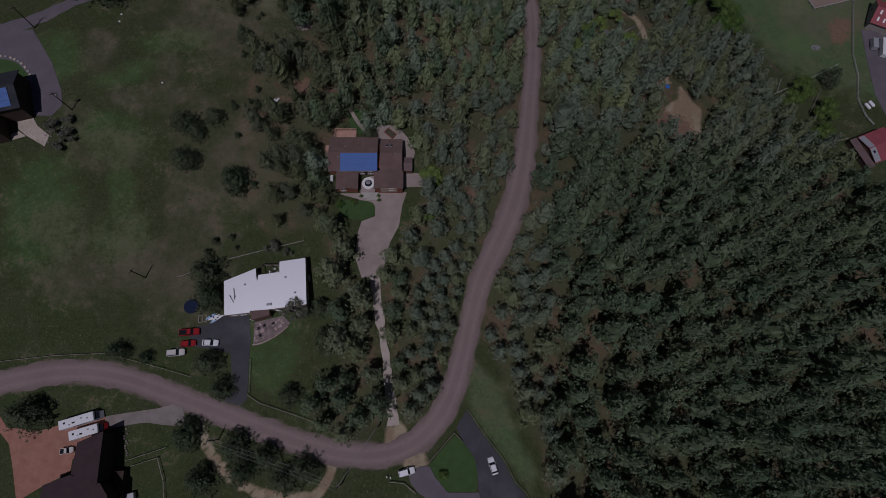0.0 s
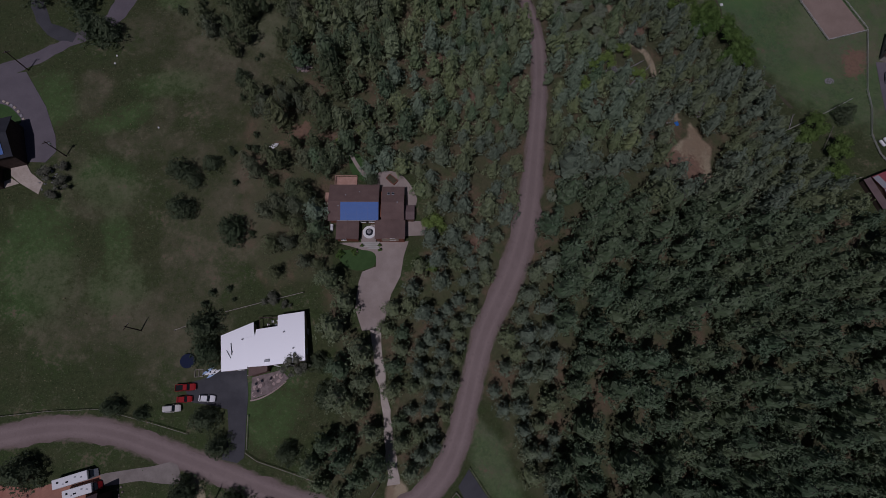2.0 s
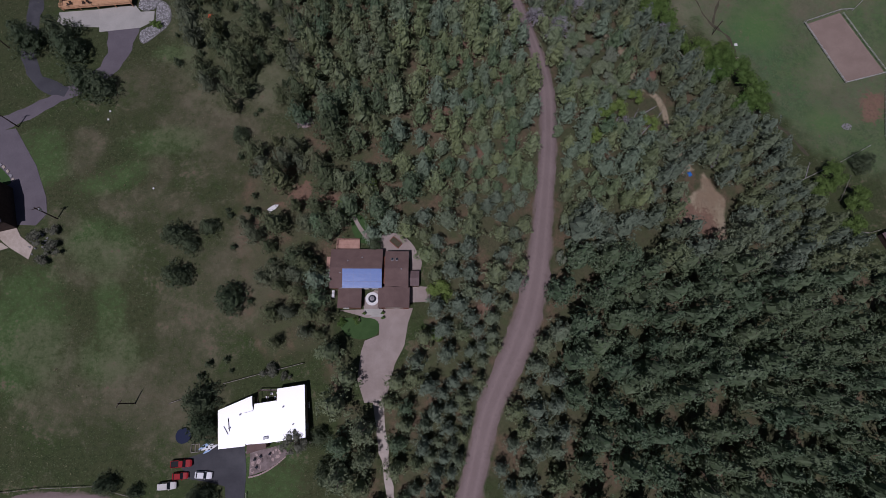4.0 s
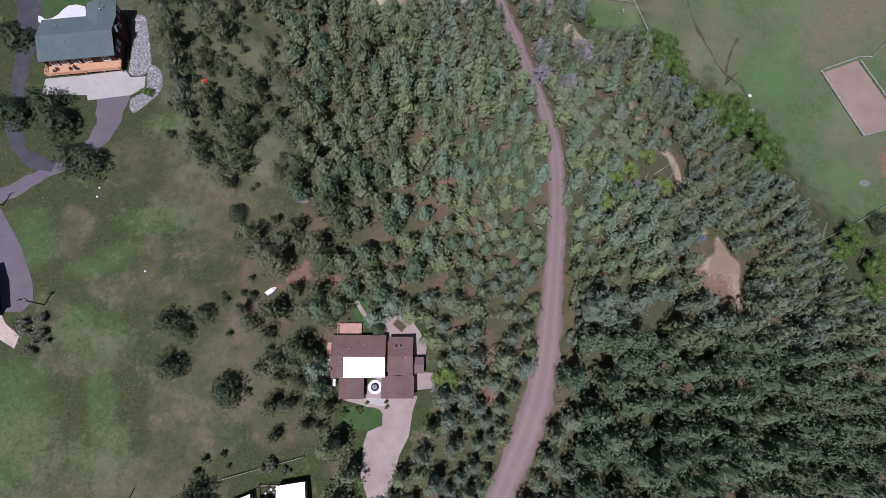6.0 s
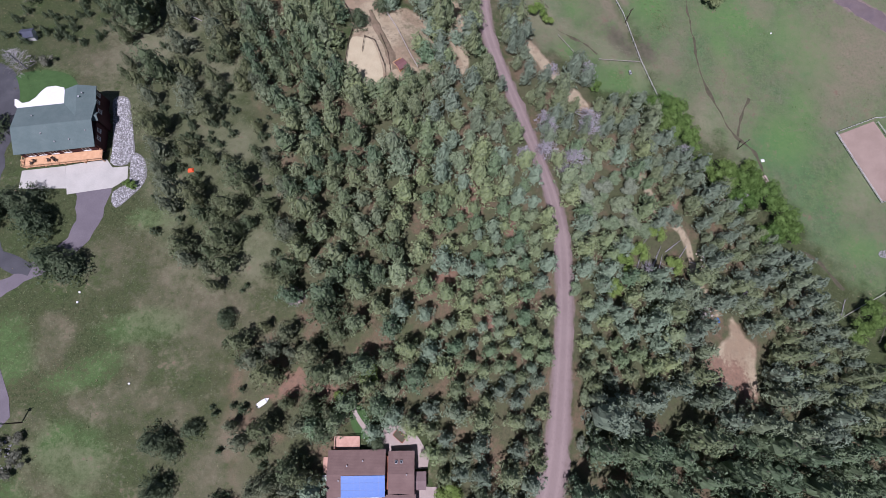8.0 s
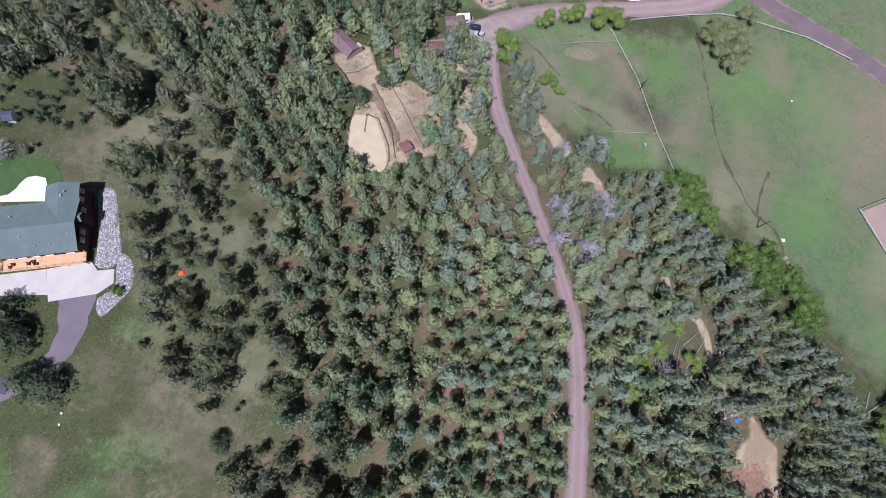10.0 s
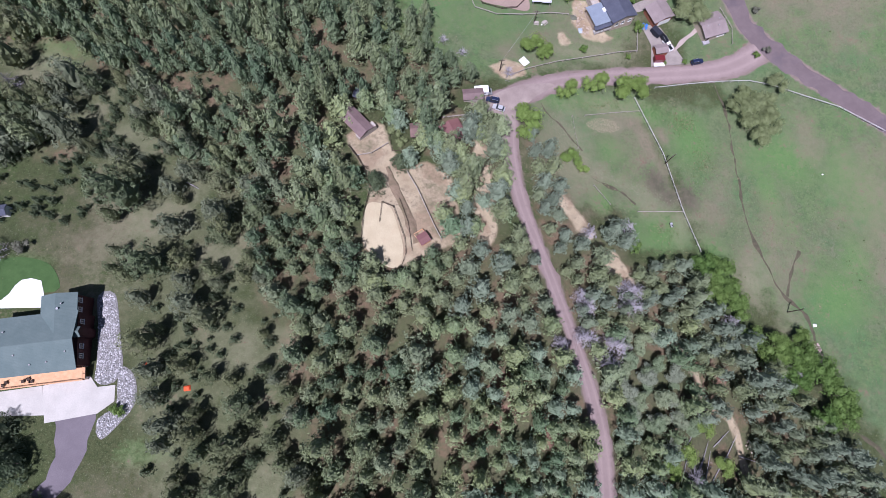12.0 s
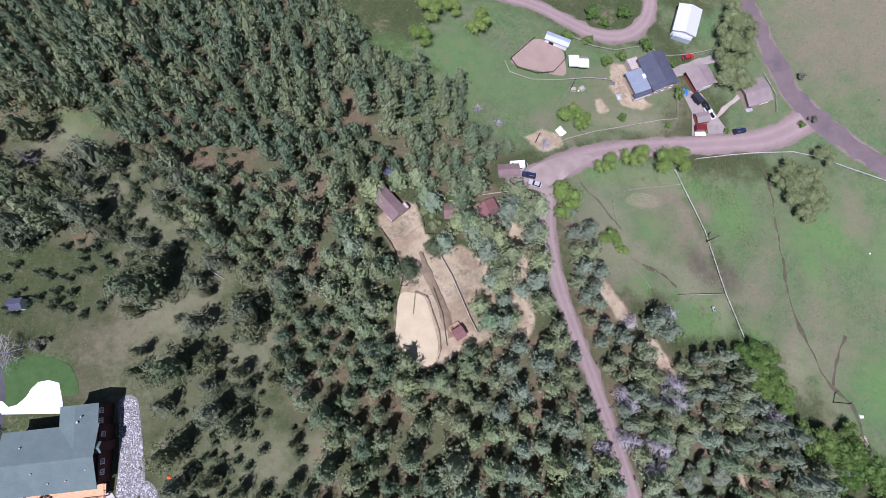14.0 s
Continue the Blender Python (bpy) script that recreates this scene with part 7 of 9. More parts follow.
FIELD_EDGE = [(-73.9, 137.2, 2.0), (-65.7, 132.4, 1.9), (-60.6, 128.6, 3.2), (-67.8, 130.1, 1.4), (-65.9, 127.5, 1.8), (-63.2, 122.9, 2.0), (-56.9, 122.0, 0.9), (-55.6, 123.4, 0.9), (-48.7, 140.3, 2.7), (-51.3, 144.9, 2.8), (-44.2, 137.5, 3.4), (-41.4, 135.0, 2.4), (-49.1, 132.6, 1.4), (-48.9, 126.9, 2.2), (-43.8, 128.2, 3.1), (-44.4, 123.6, 2.7)]
NORTH_WEST = [(-145.4, 270.1, 5.1), (-144.7, 258.6, 4.3), (-121.4, 250.2, 4.4), (-117.8, 249.5, 3.0), (-127.6, 248.4, 3.3), (-130.8, 245.9, 3.0), (-134.7, 241.7, 3.5), (-131.7, 237.4, 3.7), (-135.7, 234.5, 2.4), (-127.8, 241.0, 2.8), (-123.5, 241.6, 3.1), (-140.3, 239.5, 4.0), (-145.4, 246.0, 2.8), (-120.4, 232.0, 4.5), (-134.4, 228.3, 4.9), (-131.5, 230.5, 3.4), (-137.3, 223.9, 3.7), (-115.0, 245.9, 1.5), (-111.9, 243.1, 1.3), (-114.6, 226.8, 2.1), (-112.8, 227.6, 1.6), (-110.7, 225.4, 1.4), (-109.1, 252.1, 2.2), (-107.5, 249.7, 1.5), (-103.8, 253.4, 2.2), (-103.6, 249.4, 2.2), (-95.1, 243.2, 3.6), (-100.3, 244.0, 2.2), (-97.5, 233.4, 3.0)]
NORTH_GLADE = [(-101.5, 239.0, 2.5), (-93.6, 234.8, 2.3), (-103.5, 224.1, 2.7), (-97.2, 217.5, 3.8), (-96.2, 222.9, 1.9), (-91.0, 227.3, 1.8), (-84.2, 210.2, 1.7), (-83.2, 218.6, 3.0), (-80.1, 218.5, 2.0), (-69.3, 200.8, 3.3), (-75.4, 208.0, 2.0), (-88.4, 215.0, 1.1), (-84.9, 229.9, 2.3), (-81.8, 225.6, 2.4), (-76.1, 225.6, 2.9)]
HOUSE_WEST = [(-55.3, 107.8, 3.4), (-49.4, 112.1, 1.6), (-51.6, 103.3, 3.0), (-46.8, 99.6, 3.7), (-43.3, 109.8, 2.7), (-46.2, 106.1, 2.7), (-41.8, 105.2, 2.1), (-33.5, 114.9, 4.3), (-30.5, 109.9, 3.2), (-36.6, 105.0, 3.4), (-33.8, 99.8, 3.9), (-42.5, 92.1, 2.2), (-47.6, 86.2, 3.5), (-38.8, 86.4, 3.2), (-33.1, 84.8, 3.7), (-36.1, 91.0, 3.1), (-31.5, 89.5, 2.0), (-56.3, 87.1, 1.8), (-53.0, 83.3, 2.7), (-49.5, 80.2, 2.0), (-41.1, 76.1, 3.7), (-37.7, 74.2, 3.0), (-45.7, 72.7, 3.0), (-50.3, 71.2, 2.6), (-34.9, 73.1, 1.8), (-48.9, 76.7, 1.5), (-55.0, 95.7, 1.1), (-56.9, 91.7, 1.2), (-62.4, 91.3, 0.9)]
HOUSE_SOUTH_WEST = [(-41.1, 72.1, 3.0), (-45.3, 69.0, 2.2), (-40.0, 67.4, 2.7), (-35.0, 66.6, 2.2), (-47.3, 61.4, 2.6), (-43.0, 61.8, 2.2), (-37.0, 61.3, 2.9), (-32.9, 60.1, 2.7), (-38.0, 56.7, 2.1), (-46.6, 53.4, 1.9), (-54.5, 65.2, 1.2), (-34.6, 56.1, 1.9)]
stand = random.Random(14)
SHADE_PINES = [tree("pine_tree", c, t, "shade_needles", "pine with a broad uneven crown, darkened as if in shade", "pine tree", "pines of the open western wood") for c, t in [(pine_crown(41 + i, PINE_H, PINE_R, 400, 0.12, (0.19, 0.42), 0.42 + 0.1 * (i % 3), body=0.6), trunk_mesh(41 + i, PINE_H, PINE_R)) for i in range(6)]]
for grove in (WEST_WOOD, WEST_WOOD_LOW, FIELD_EDGE, NORTH_WEST, NORTH_GLADE, HOUSE_WEST, HOUSE_SOUTH_WEST):
    for x, y, r in grove:
        if r < 1.6:
            plant(YOUNG, x, y, r / 1.3, None, stand.uniform(0.8, 1.1))
        else:
            plant(SHADE_PINES[stand.randrange(6)], x, y, 1.12 * r / PINE_R, None, stand.uniform(0.85, 1.05) * (1.15 if r < 2.6 else 1.0))
for x, y, r in SEEDLINGS:
    plant(YOUNG, x, y, r / 1.3)
rng = random.Random(21)
for x0, y0, x1, y1, n in ((-142, 204, -106, 232, 46), (-98, 222, -84, 258, 16), (-86, 145, -66, 200, 34), (-80, 160, -52, 205, 34), (-125, 232, -95, 256, 22), (-112, 228, -100, 252, 12), (-60, 100, -52, 112, 5)):
    for _ in range(n):
        plant(YOUNG, rng.uniform(x0, x1), rng.uniform(y0, y1), rng.uniform(0.6, 1.3))
ROAD_AND_MEADOW_LEAFY = [(36.5, 259.2, 4.4, 0), (47.3, 262.6, 5.2, 0), (57.6, 262.0, 5.6, 0), (63.6, 262.6, 5.0, 0), (20.3, 244.4, 6.4, 0), (24.7, 276.5, 5.2, 0), (29.7, 274.8, 3.6, 0), (-6.5, 311.8, 5.4, 0), (-24.7, 316.0, 5.6, 0), (-27.5, 304.4, 4.6, 0), (-16.7, 317.9, 4.0, 0), (34.9, 232.7, 3.8, 0), (39, 229, 2.6, 0), (-0.9, 68.9, 3.9, 0), (-21.5, 99, 3.2, 0), (-29, 93, 2.6, 0), (-2.0, 56, 2.4, 0), (62, 138, 4.0, 0), (57, 134, 3.4, 0), (52, 125, 3.2, 0), (-139, 176, 3.4, 0), (-147.9, 270.9, 3.0, 0), (-24, 238, 2.8, 2), (-22, 234, 2.2, 2)]
CREEK_LEAFY = [(107.9, 254.7, 7.4, 2), (101.5, 255.7, 5.6, 2), (112.6, 250.7, 5.6, 2), (105.5, 248.6, 5.8, 2), (109.0, 245.6, 5.0, 2), (104.5, 260.4, 5.4, 2), (111.5, 258.2, 5.0, 2), (117.4, 266.3, 4.6, 2), (79.0, 196.9, 4.8, 1), (84.9, 194.2, 5.6, 1), (87.7, 186.7, 6.0, 1), (82.0, 186.6, 5.0, 1), (90.4, 181.2, 4.2, 1), (92.8, 172.1, 4.6, 1), (99.2, 168.5, 6.2, 1), (107.9, 166.3, 6.4, 1), (113.7, 160.5, 6.8, 1), (105.2, 158.8, 5.6, 1), (118.0, 153.5, 6.6, 1), (120.5, 147.5, 5.4, 1), (112.8, 145.9, 5.2, 1), (111.4, 171.3, 4.4, 1), (101.9, 167.5, 4.4, 1), (144, 118, 5.4, 1)]
CREEK_LEAFY_MORE = [(138, 112, 5.0, 1), (150, 108, 5.6, 1), (146, 98, 5.0, 1), (70, 145, 3.6, 0), (75, 134, 3.6, 0), (85.9, 312.4, 6.4, 2), (91.1, 305.5, 6.8, 2), (86.3, 296.3, 6.6, 2), (93.5, 316.7, 6.4, 2), (84.2, 303.5, 5.6, 2), (90.7, 294.1, 5.2, 2), (89.5, 322.4, 6.2, 2)]
for x, y, r, kind in ROAD_AND_MEADOW_LEAFY + CREEK_LEAFY + CREEK_LEAFY_MORE:
    plant((LEAFY, LEAFY_B, PALE)[kind], x, y, r / 5.0, None, 0.95)
for x, y, r in ((40.1, 300.9, 2.4), (55.9, 309.3, 2.8), (36.2, 321.0, 3.2), (40.3, 317.7, 2.2), (48.3, 322.1, 3.0), (67.0, 290, 2.4), (55.0, 202.2, 2.6), (-90.2, 152.6, 1.5), (46, 304, 2.2), (65.5, 302, 1.8), (44.5, 278.5, 1.8), (62, 277, 1.3), (-129, 84, 1.2), (-24.5, 60.2, 1.2), (-28.6, 59.6, 1.4), (84, 276, 1.2), (76, 275.6, 1.0), (112, 279, 1.5), (26, 310.5, 2.4), (34, 309.5, 2.2), (2, -18, 1.6)):
    plant(SHRUB, x, y, r / 1.6)
for x, y, r in ((-109.5, 79.4, 2.6), (-114.7, 82.0, 2.6), (-110.5, 84.5, 2.0), (-112, 76.5, 2.2), (-48, 46, 2.6), (-43.5, 44.6, 1.6), (-124.7, 195.9, 2.4), (116, 281, 1.8), (114, 298, 1.8)):
    plant(GREY, x, y, r / 2.6)
for i, (x, y, r) in enumerate(((49.6, 181.0, 4.4), (34.5, 181.2, 3.8), (33.8, 171.3, 4.0), (40.2, 163.6, 4.4), (25.6, 168.9, 3.0), (-8.0, 276.7, 2.0), (-1.4, 271.8, 2.0), (14.8, 264.6, 2.6), (-131.1, 193.6, 4.6), (52.3, 186.1, 3.6), (41.0, 170.0, 3.4), (-144, 251, 3.2), (64, 131.5, 3.4), (-42.0, 119.0, 2.2))):
    plant((DEAD, DEAD_B)[i % 2], x, y, r / 4.2)
for i, (x0, y0, x1, y1) in enumerate(((60.1, 129.4, 65.1, 139.8), (65.9, 130.1, 71.9, 140.8), (71.3, 129.7, 78.1, 137.0), (75, 133, 82.4, 142.0), (62.7, 138.4, 67, 143), (66.1, 124.8, 70.2, 129.5), (63, 128, 69.5, 136.5), (68, 128, 72, 138), (82, 136, 88, 134), (73.5, 139, 80, 143.5), (86.5, 140.5, 88.2, 136.8), (-85.0, 217.0, -81.0, 214.8), (135, 117.5, 138, 124))):
    a, b = Vector((x0, y0, gz(x0, y0) + 0.25)), Vector((x1, y1, gz(x1, y1) + 0.5))
    m = Mesh().tube(a, a.lerp(b, 0.6), 0.16, 0.12, 7).tube(a.lerp(b, 0.6), b, 0.12, 0.04, 7)
    for k in range(5):
        p = a.lerp(b, 0.35 + 0.12 * k)
        m.tube(p, p + Vector((rng.uniform(-1.4, 1.4), rng.uniform(-1.4, 1.4), rng.uniform(0.1, 0.7))), 0.045, 0.015, 4)
    single("fallen_trunk", m, "dead_wood", "pale fallen trunk with broken limbs", "log", "fallen trunks in the wood")


plant(GREY_TALL, -40.0, 27.6, 1.05)
for x, y, r in ((49.2, 186.8, 3.6), (42.9, 169.1, 3.8), (32.0, 171.5, 3.0), (35.4, 180.1, 2.6), (49.0, 182.2, 3.0), (25.4, 170.1, 2.4), (85.1, 176.6, 3.4), (33.0, 184.5, 2.8), (105.9, 160.1, 2.6), (96, 122, 3.4), (52, 208, 3.0), (38.5, 205, 2.8)):
    plant(SILVER, x, y, r / 3.4)
for x, y, r in ((47.8, 164.8, 3.6), (52.3, 159.2, 3.8), (57.5, 153.8, 4.2), (44.6, 156.0, 4.0), (52.7, 145.9, 4.0), (62.4, 161.3, 3.8), (52.3, 171.0, 3.6), (56.7, 172.9, 3.0), (39.5, 157.5, 3.4), (43.8, 149.3, 3.8), (60.9, 146.8, 3.6), (73.2, 165.8, 3.0), (77.0, 151.4, 2.6), (56.9, 139.9, 3.6), (65.1, 145.1, 3.4), (41.2, 163.6, 2.4), (48.5, 153.0, 3.6), (57.0, 164.0, 3.2), (48.0, 172.0, 2.6), (41.0, 141.0, 3.4), (43, 133, 3.4), (38.5, 124, 2.8), (38.2, 92, 2.8), (36.0, 80, 2.6), (40, 84, 3.0), (33.5, 70, 2.6)):
    plant(BRUSH, x, y, r / 4.0)
fill = random.Random(8)
for i in range(22):
    plant(BRUSH, fill.uniform(43, 63), fill.uniform(145, 170), fill.uniform(0.45, 0.85))
for i, (x, y, r) in enumerate(((-15.5, 88.0, 3.6), (-35.5, 86.5, 3.8), (-35.6, 70.5, 3.6), (-10.6, 85.5, 3.4), (-20.5, 85.0, 2.8), (-34.8, 65.0, 3.4), (-4.6, 79.0, 3.2))):
    plant(PROTO_PINES[i % 8], x, y, r / PINE_R, None, 0.8)
# pines that stand in and round the sandy yard
for i, (x, y, r) in enumerate(((-11.4, 234.4, 4.4), (-3.4, 229.1, 4.4), (-18.6, 227.3, 2.8), (-2.4, 214.9, 3.4), (3.8, 238.6, 3.6), (11.0, 240.8, 4.0), (10.6, 222.0, 4.0), (4.2, 213.9, 3.0), (-36.0, 219.0, 3.6), (-6.5, 204.2, 4.0), (-37.0, 208.0, 4.0), (-0.2, 222.5, 2.8), (-13.4, 242.1, 4.2), (-24.8, 243.0, 3.4), (-38, 194.1, 3.4), (10.5, 210.7, 3.6), (0.8, 205.0, 3.4), (10.8, 231.5, 3.6), (-42.0, 243.5, 4.0), (-33.5, 247.5, 3.8), (-43.6, 234.0, 4.0), (-45, 224, 4.2), (-43.0, 217.5, 4.0), (-41.5, 201, 3.8), (-28, 186.5, 4.0), (-20, 187.5, 3.8), (-12, 191.5, 3.8), (-27.5, 248.5, 3.6))):
    plant(PROTO_PINES[i % 8], x, y, r / PINE_R, None, 0.72)
for i, (x, y, r) in enumerate(((-15.0, 234.0, 3.6), (-19.6, 227.4, 3.2), (-7.3, 227.5, 3.6), (-4.1, 224.2, 3.0), (-4.9, 216.4, 3.2), (-8.7, 208.4, 3.4), (-22.5, 240.5, 3.6), (-10.4, 231.6, 3.2))):
    plant(PROTO_PINES[(3 * i + 1) % 8], x, y, r / PINE_R, None, 0.8)


def heap(name, x, y, rx, ry, n, material, label, category, size=(0.2, 0.5), seed=0):
    """A pile or bed of loose pieces, joined."""
    r = random.Random(seed + int(x))
    m = Mesh()
    for _ in range(n):
        a, d = r.uniform(0, 6.28), math.sqrt(r.random())
        px, py, s = x + rx * d * math.cos(a), y + ry * d * math.sin(a), r.uniform(*size)
        m.lathe([(s * 0.4, -0.1), (s * r.uniform(0.8, 1.1), s * 0.3), (s * 0.7, s * 0.8), (s * 0.2, s)], px, py, gz(px, py) + 0.08 + (1 - d) * 0.4 * (rx < 4), 5)
    return tagged(single(name, m, material, label, category), kind="stuff")


def stone_bed(ring, n, material, label, size):
    paved("stone_bed", patch(ring, 0.06), "pebbles", label, "stone bed")
    r = random.Random(6)
    ring = np.array(ring)
    lo, hi = ring.min(0), ring.max(0)
    m = Mesh()
    while n:
        x, y = r.uniform(lo[0], hi[0]), r.uniform(lo[1], hi[1])
        if inside(np.array([x]), np.array([y]), ring)[0] > 0.1:
            s = r.uniform(*size)
            m.lathe([(s * 0.5, -0.1), (s * r.uniform(0.8, 1.1), s * 0.25), (s * 0.6, s * 0.75)], x, y, gz(x, y) + 0.05, 5)
            n -= 1
    return tagged(single("loose_stones", m, material, label, "stones"), kind="stuff")


stone_bed([(-102.0, 182.2), (-97.9, 182.8), (-95.2, 175.5), (-93.4, 169.1), (-92.0, 163.4), (-93.4, 159.5), (-96.7, 159.0), (-98.3, 160.2), (-98.6, 164.8), (-100.1, 173.2)], 1500, "stone_mix", "bed of pale grey landscaping stones beside a house", (0.10, 0.30))
stone_bed([(-92.6, 163.3), (-90.1, 162.7), (-88.1, 160.0), (-87.2, 155.5), (-88.2, 152.3), (-90.1, 149.8), (-91.8, 147.7), (-94.0, 145.8), (-95.6, 147.7), (-95.7, 150.7), (-94.0, 152.1), (-92.2, 153.2), (-91.9, 155.6), (-92.4, 158.5)], 700, "stone_mix", "bed of pale grey landscaping stones beside a drive", (0.10, 0.30))
plant(SHRUB, -91.6, 153.0, 0.9)
heap("rock_pile", 118.0, 167.0, 1.7, 3.6, 90, "pink_stone", "pale rocks piled round a creek outlet", "rocks", (0.15, 0.42))
heap("rock_pile", -42.4, 120.6, 2.6, 2.4, 60, "pink_stone", "heap of pinkish stones at the edge of the wood", "rocks", (0.2, 0.5))
heap("brush_pile", 156.9, 140.1, 2.0, 1.5, 90, "dead_wood", "grey heap of cut brush in the meadow", "brush pile", (0.08, 0.25))
heap("debris", 85.0, 118.0, 2.2, 2.6, 24, "weathered_wood", "scattered boards and scrap in a clearing", "debris", (0.2, 0.6))
heap("debris", 86.5, 138.5, 1.2, 2.2, 14, "tan_siding", "scattered pale scrap under trees", "debris", (0.15, 0.4), 3)
heap("rock_pile", -19.5, 84.5, 1.2, 1.0, 12, "pink_stone", "low heap of stones behind a house", "rocks", (0.2, 0.4))
heap("flower_bed", -114.5, 80.5, 3.0, 3.4, 50, "stone", "rough bed of stones and scrub", "stone bed", (0.1, 0.3))
heap("rock_pile", -4.6, 217.0, 1.6, 1.0, 12, "stone", "small heap of rubble in a dirt yard", "rocks", (0.2, 0.4))
heap("hay_scatter", 49.4, 247.6, 6.4, 2.9, 620, "straw", "scattered straw on a paddock", "straw", (0.06, 0.15))
heap("debris", 46.0, 293.0, 3.8, 7.0, 130, "tan_siding", "building rubble and boards beside a farmhouse", "debris", (0.1, 0.45), 8)
heap("debris", 70.2, 291.2, 1.2, 1.8, 20, "blue_plastic", "blue drums and scrap beside a garage", "debris", (0.2, 0.5), 2)

# creek bed
for pts in ([(94.9, 267.3, 0.5), (97.7, 255.5, 0.5), (99.0, 240.9, 0.6), (99.2, 226.7, 0.6), (100.2, 213.0, 0.7), (103.5, 201.6, 0.8), (107.7, 190.5, 1.0), (110.7, 185.1, 1.2), (116.9, 180.6, 1.0), (118.2, 175.3, 1.6), (118.1, 168.4, 1.8)],
            [(113.7, 149.4, 0.8), (121.1, 145.6, 0.9), (128.0, 140.0, 1.2), (134.1, 136.2, 1.4), (134.7, 130.8, 1.3), (138.8, 127.1, 1.0)], [(110.7, 186.5, 0.8), (113.5, 194, 0.7), (118, 203, 0.5)],
            [(43.3, 226.3, 0.2), (47.3, 224.9, 0.28), (51.2, 222.5, 0.4), (55.4, 221.8, 0.3), (57.2, 219.4, 0.3), (58.5, 217.9, 0.2)], [(26.6, 254.5, 0.3), (28.9, 249.6, 0.4), (32.7, 246.2, 0.45), (36.6, 242.8, 0.4), (38.3, 238.6, 0.4), (40.2, 236.4, 0.3)]):
    tagged(single("creek", strip([(x, y, w * 0.95) for x, y, w in pts], 0.05, 0.7, 2, 1.2), "mud", "narrow muddy creek bed in the grass", "creek"), kind="structure")


# ---- fences ----
def fence(points, label, material="weathered_wood", height=1.2, rows=2, step=2.6, board=0.12, post=0.13):
    """A post-and-rail fence that follows the land."""
    line = [(points[0][0], points[0][1])]
    for (x0, y0), (x1, y1) in zip(points[:-1], points[1:]):
        n = max(1, round(math.hypot(x1 - x0, y1 - y0) / step))
        line += [(x0 + (x1 - x0) * i / n, y0 + (y1 - y0) * i / n) for i in range(1, n + 1)]
    x0, y0 = line[0]
    ob = thing("fence", pose(x0, y0, gz(x0, y0)), label, "fence")
    z0 = gz(x0, y0)
    loc = [(x - x0, y - y0, gz(x, y) - z0) for x, y in line]
    stock = Mesh().box(0, 0, -0.4, post, post, height + 0.45).data("post", material)
    for p in loc:
        o = new("post", stock)
        o.parent, o.location = ob, p
    for a, b in zip(loc[:-1], loc[1:]):
        for r in range(rows):
            z = height - 0.05 - 0.3 * r
            part("rail", Mesh().beam((a[0], a[1], a[2] + z), (b[0], b[1], b[2] + z), board * 0.5, 0.12 if r else 0.07), material, ob)
    return ob


WOOD, PALE_F, WIRE = "weathered grey post-and-rail fence", "pale painted post-and-rail fence beside a meadow", "thin wire fence on wooden posts"
fence([(62.5, 259.7), (67.1, 247.9), (71.1, 237.8), (75.9, 216.0), (80.4, 201.6)], PALE_F, "white_rail", 1.3, 2, 2.6, 0.14)
fence([(58.5, 214.9), (75.9, 216.0)], PALE_F, "weathered_wood", 1.2, 2, 2.6, 0.12)
fence([(42.6, 250.6), (52.4, 252.6), (64.0, 254.4)], WOOD, "weathered_wood", 1.2, 2, 2.6, 0.08)
fence([(37.7, 250.0), (38.2, 243.0), (39.0, 234.8)], WOOD, "weathered_wood", 1.1, 1, 2.6, 0.06)
fence([(71.2, 264.6), (84.3, 266.7), (95.0, 267.9), (107.5, 268.4), (116.5, 266.5), (127.2, 262.3), (140.4, 257.5), (156, 248)], PALE_F, "white_rail", 1.3, 2, 2.8, 0.15)
fence([(14.5, 263.9), (22.9, 268.3), (33.5, 272.2), (46.5, 275.6), (58.7, 278.8), (65.7, 279.8), (66.7, 289.0)], WOOD, "weathered_wood", 1.3, 2, 2.6, 0.14)
fence([(150.5, 188.6), (165.6, 194.2), (171.2, 194.5), (193.7, 216.0)], PALE_F, "white_rail", 1.3, 2, 2.6, 0.14)
fence([(149.5, 188.2), (160.8, 159.8), (178.5, 164.8)], PALE_F, "white_rail", 1.3, 3, 2.6, 0.14)
fence([(146.1, 108.8), (152.5, 118.6)], WOOD, "weathered_wood", 1.2, 2, 3.0, 0.14)
fence([(-123.6, 13.8), (-108.0, 15.4), (-93.8, 15.9), (-77.6, 11.6), (-69.5, 9.2)], WOOD, "weathered_wood", 1.1, 2, 2.8, 0.1)
fence([(-53.3, 4.1), (-50.0, 1.9), (-40.3, -1.3), (-33.8, -3.6)], WOOD, "weathered_wood", 1.1, 2, 2.8, 0.12)
fence([(-53.0, 14.0), (-53.0, 5.0)], WOOD, "weathered_wood", 1.0, 2, 2.6, 0.1)
fence([(-85.6, -13.0), (-75.0, -9.7)], WOOD, "weathered_wood", 1.2, 2, 2.4, 0.16)
fence([(-84.2, -14.5), (-77.2, -12.4), (-75.1, -18.3), (-74.4, -24)], WOOD, "weathered_wood", 1.2, 2, 2.4, 0.14)
fence([(-60.5, 42.6), (-50.0, 45.4), (-38.9, 48.2)], WOOD, "weathered_wood", 1.2, 2, 2.6, 0.14)
fence([(-74.8, 37.4), (-70.2, 39.0)], WOOD, "weathered_wood", 1.1, 2)
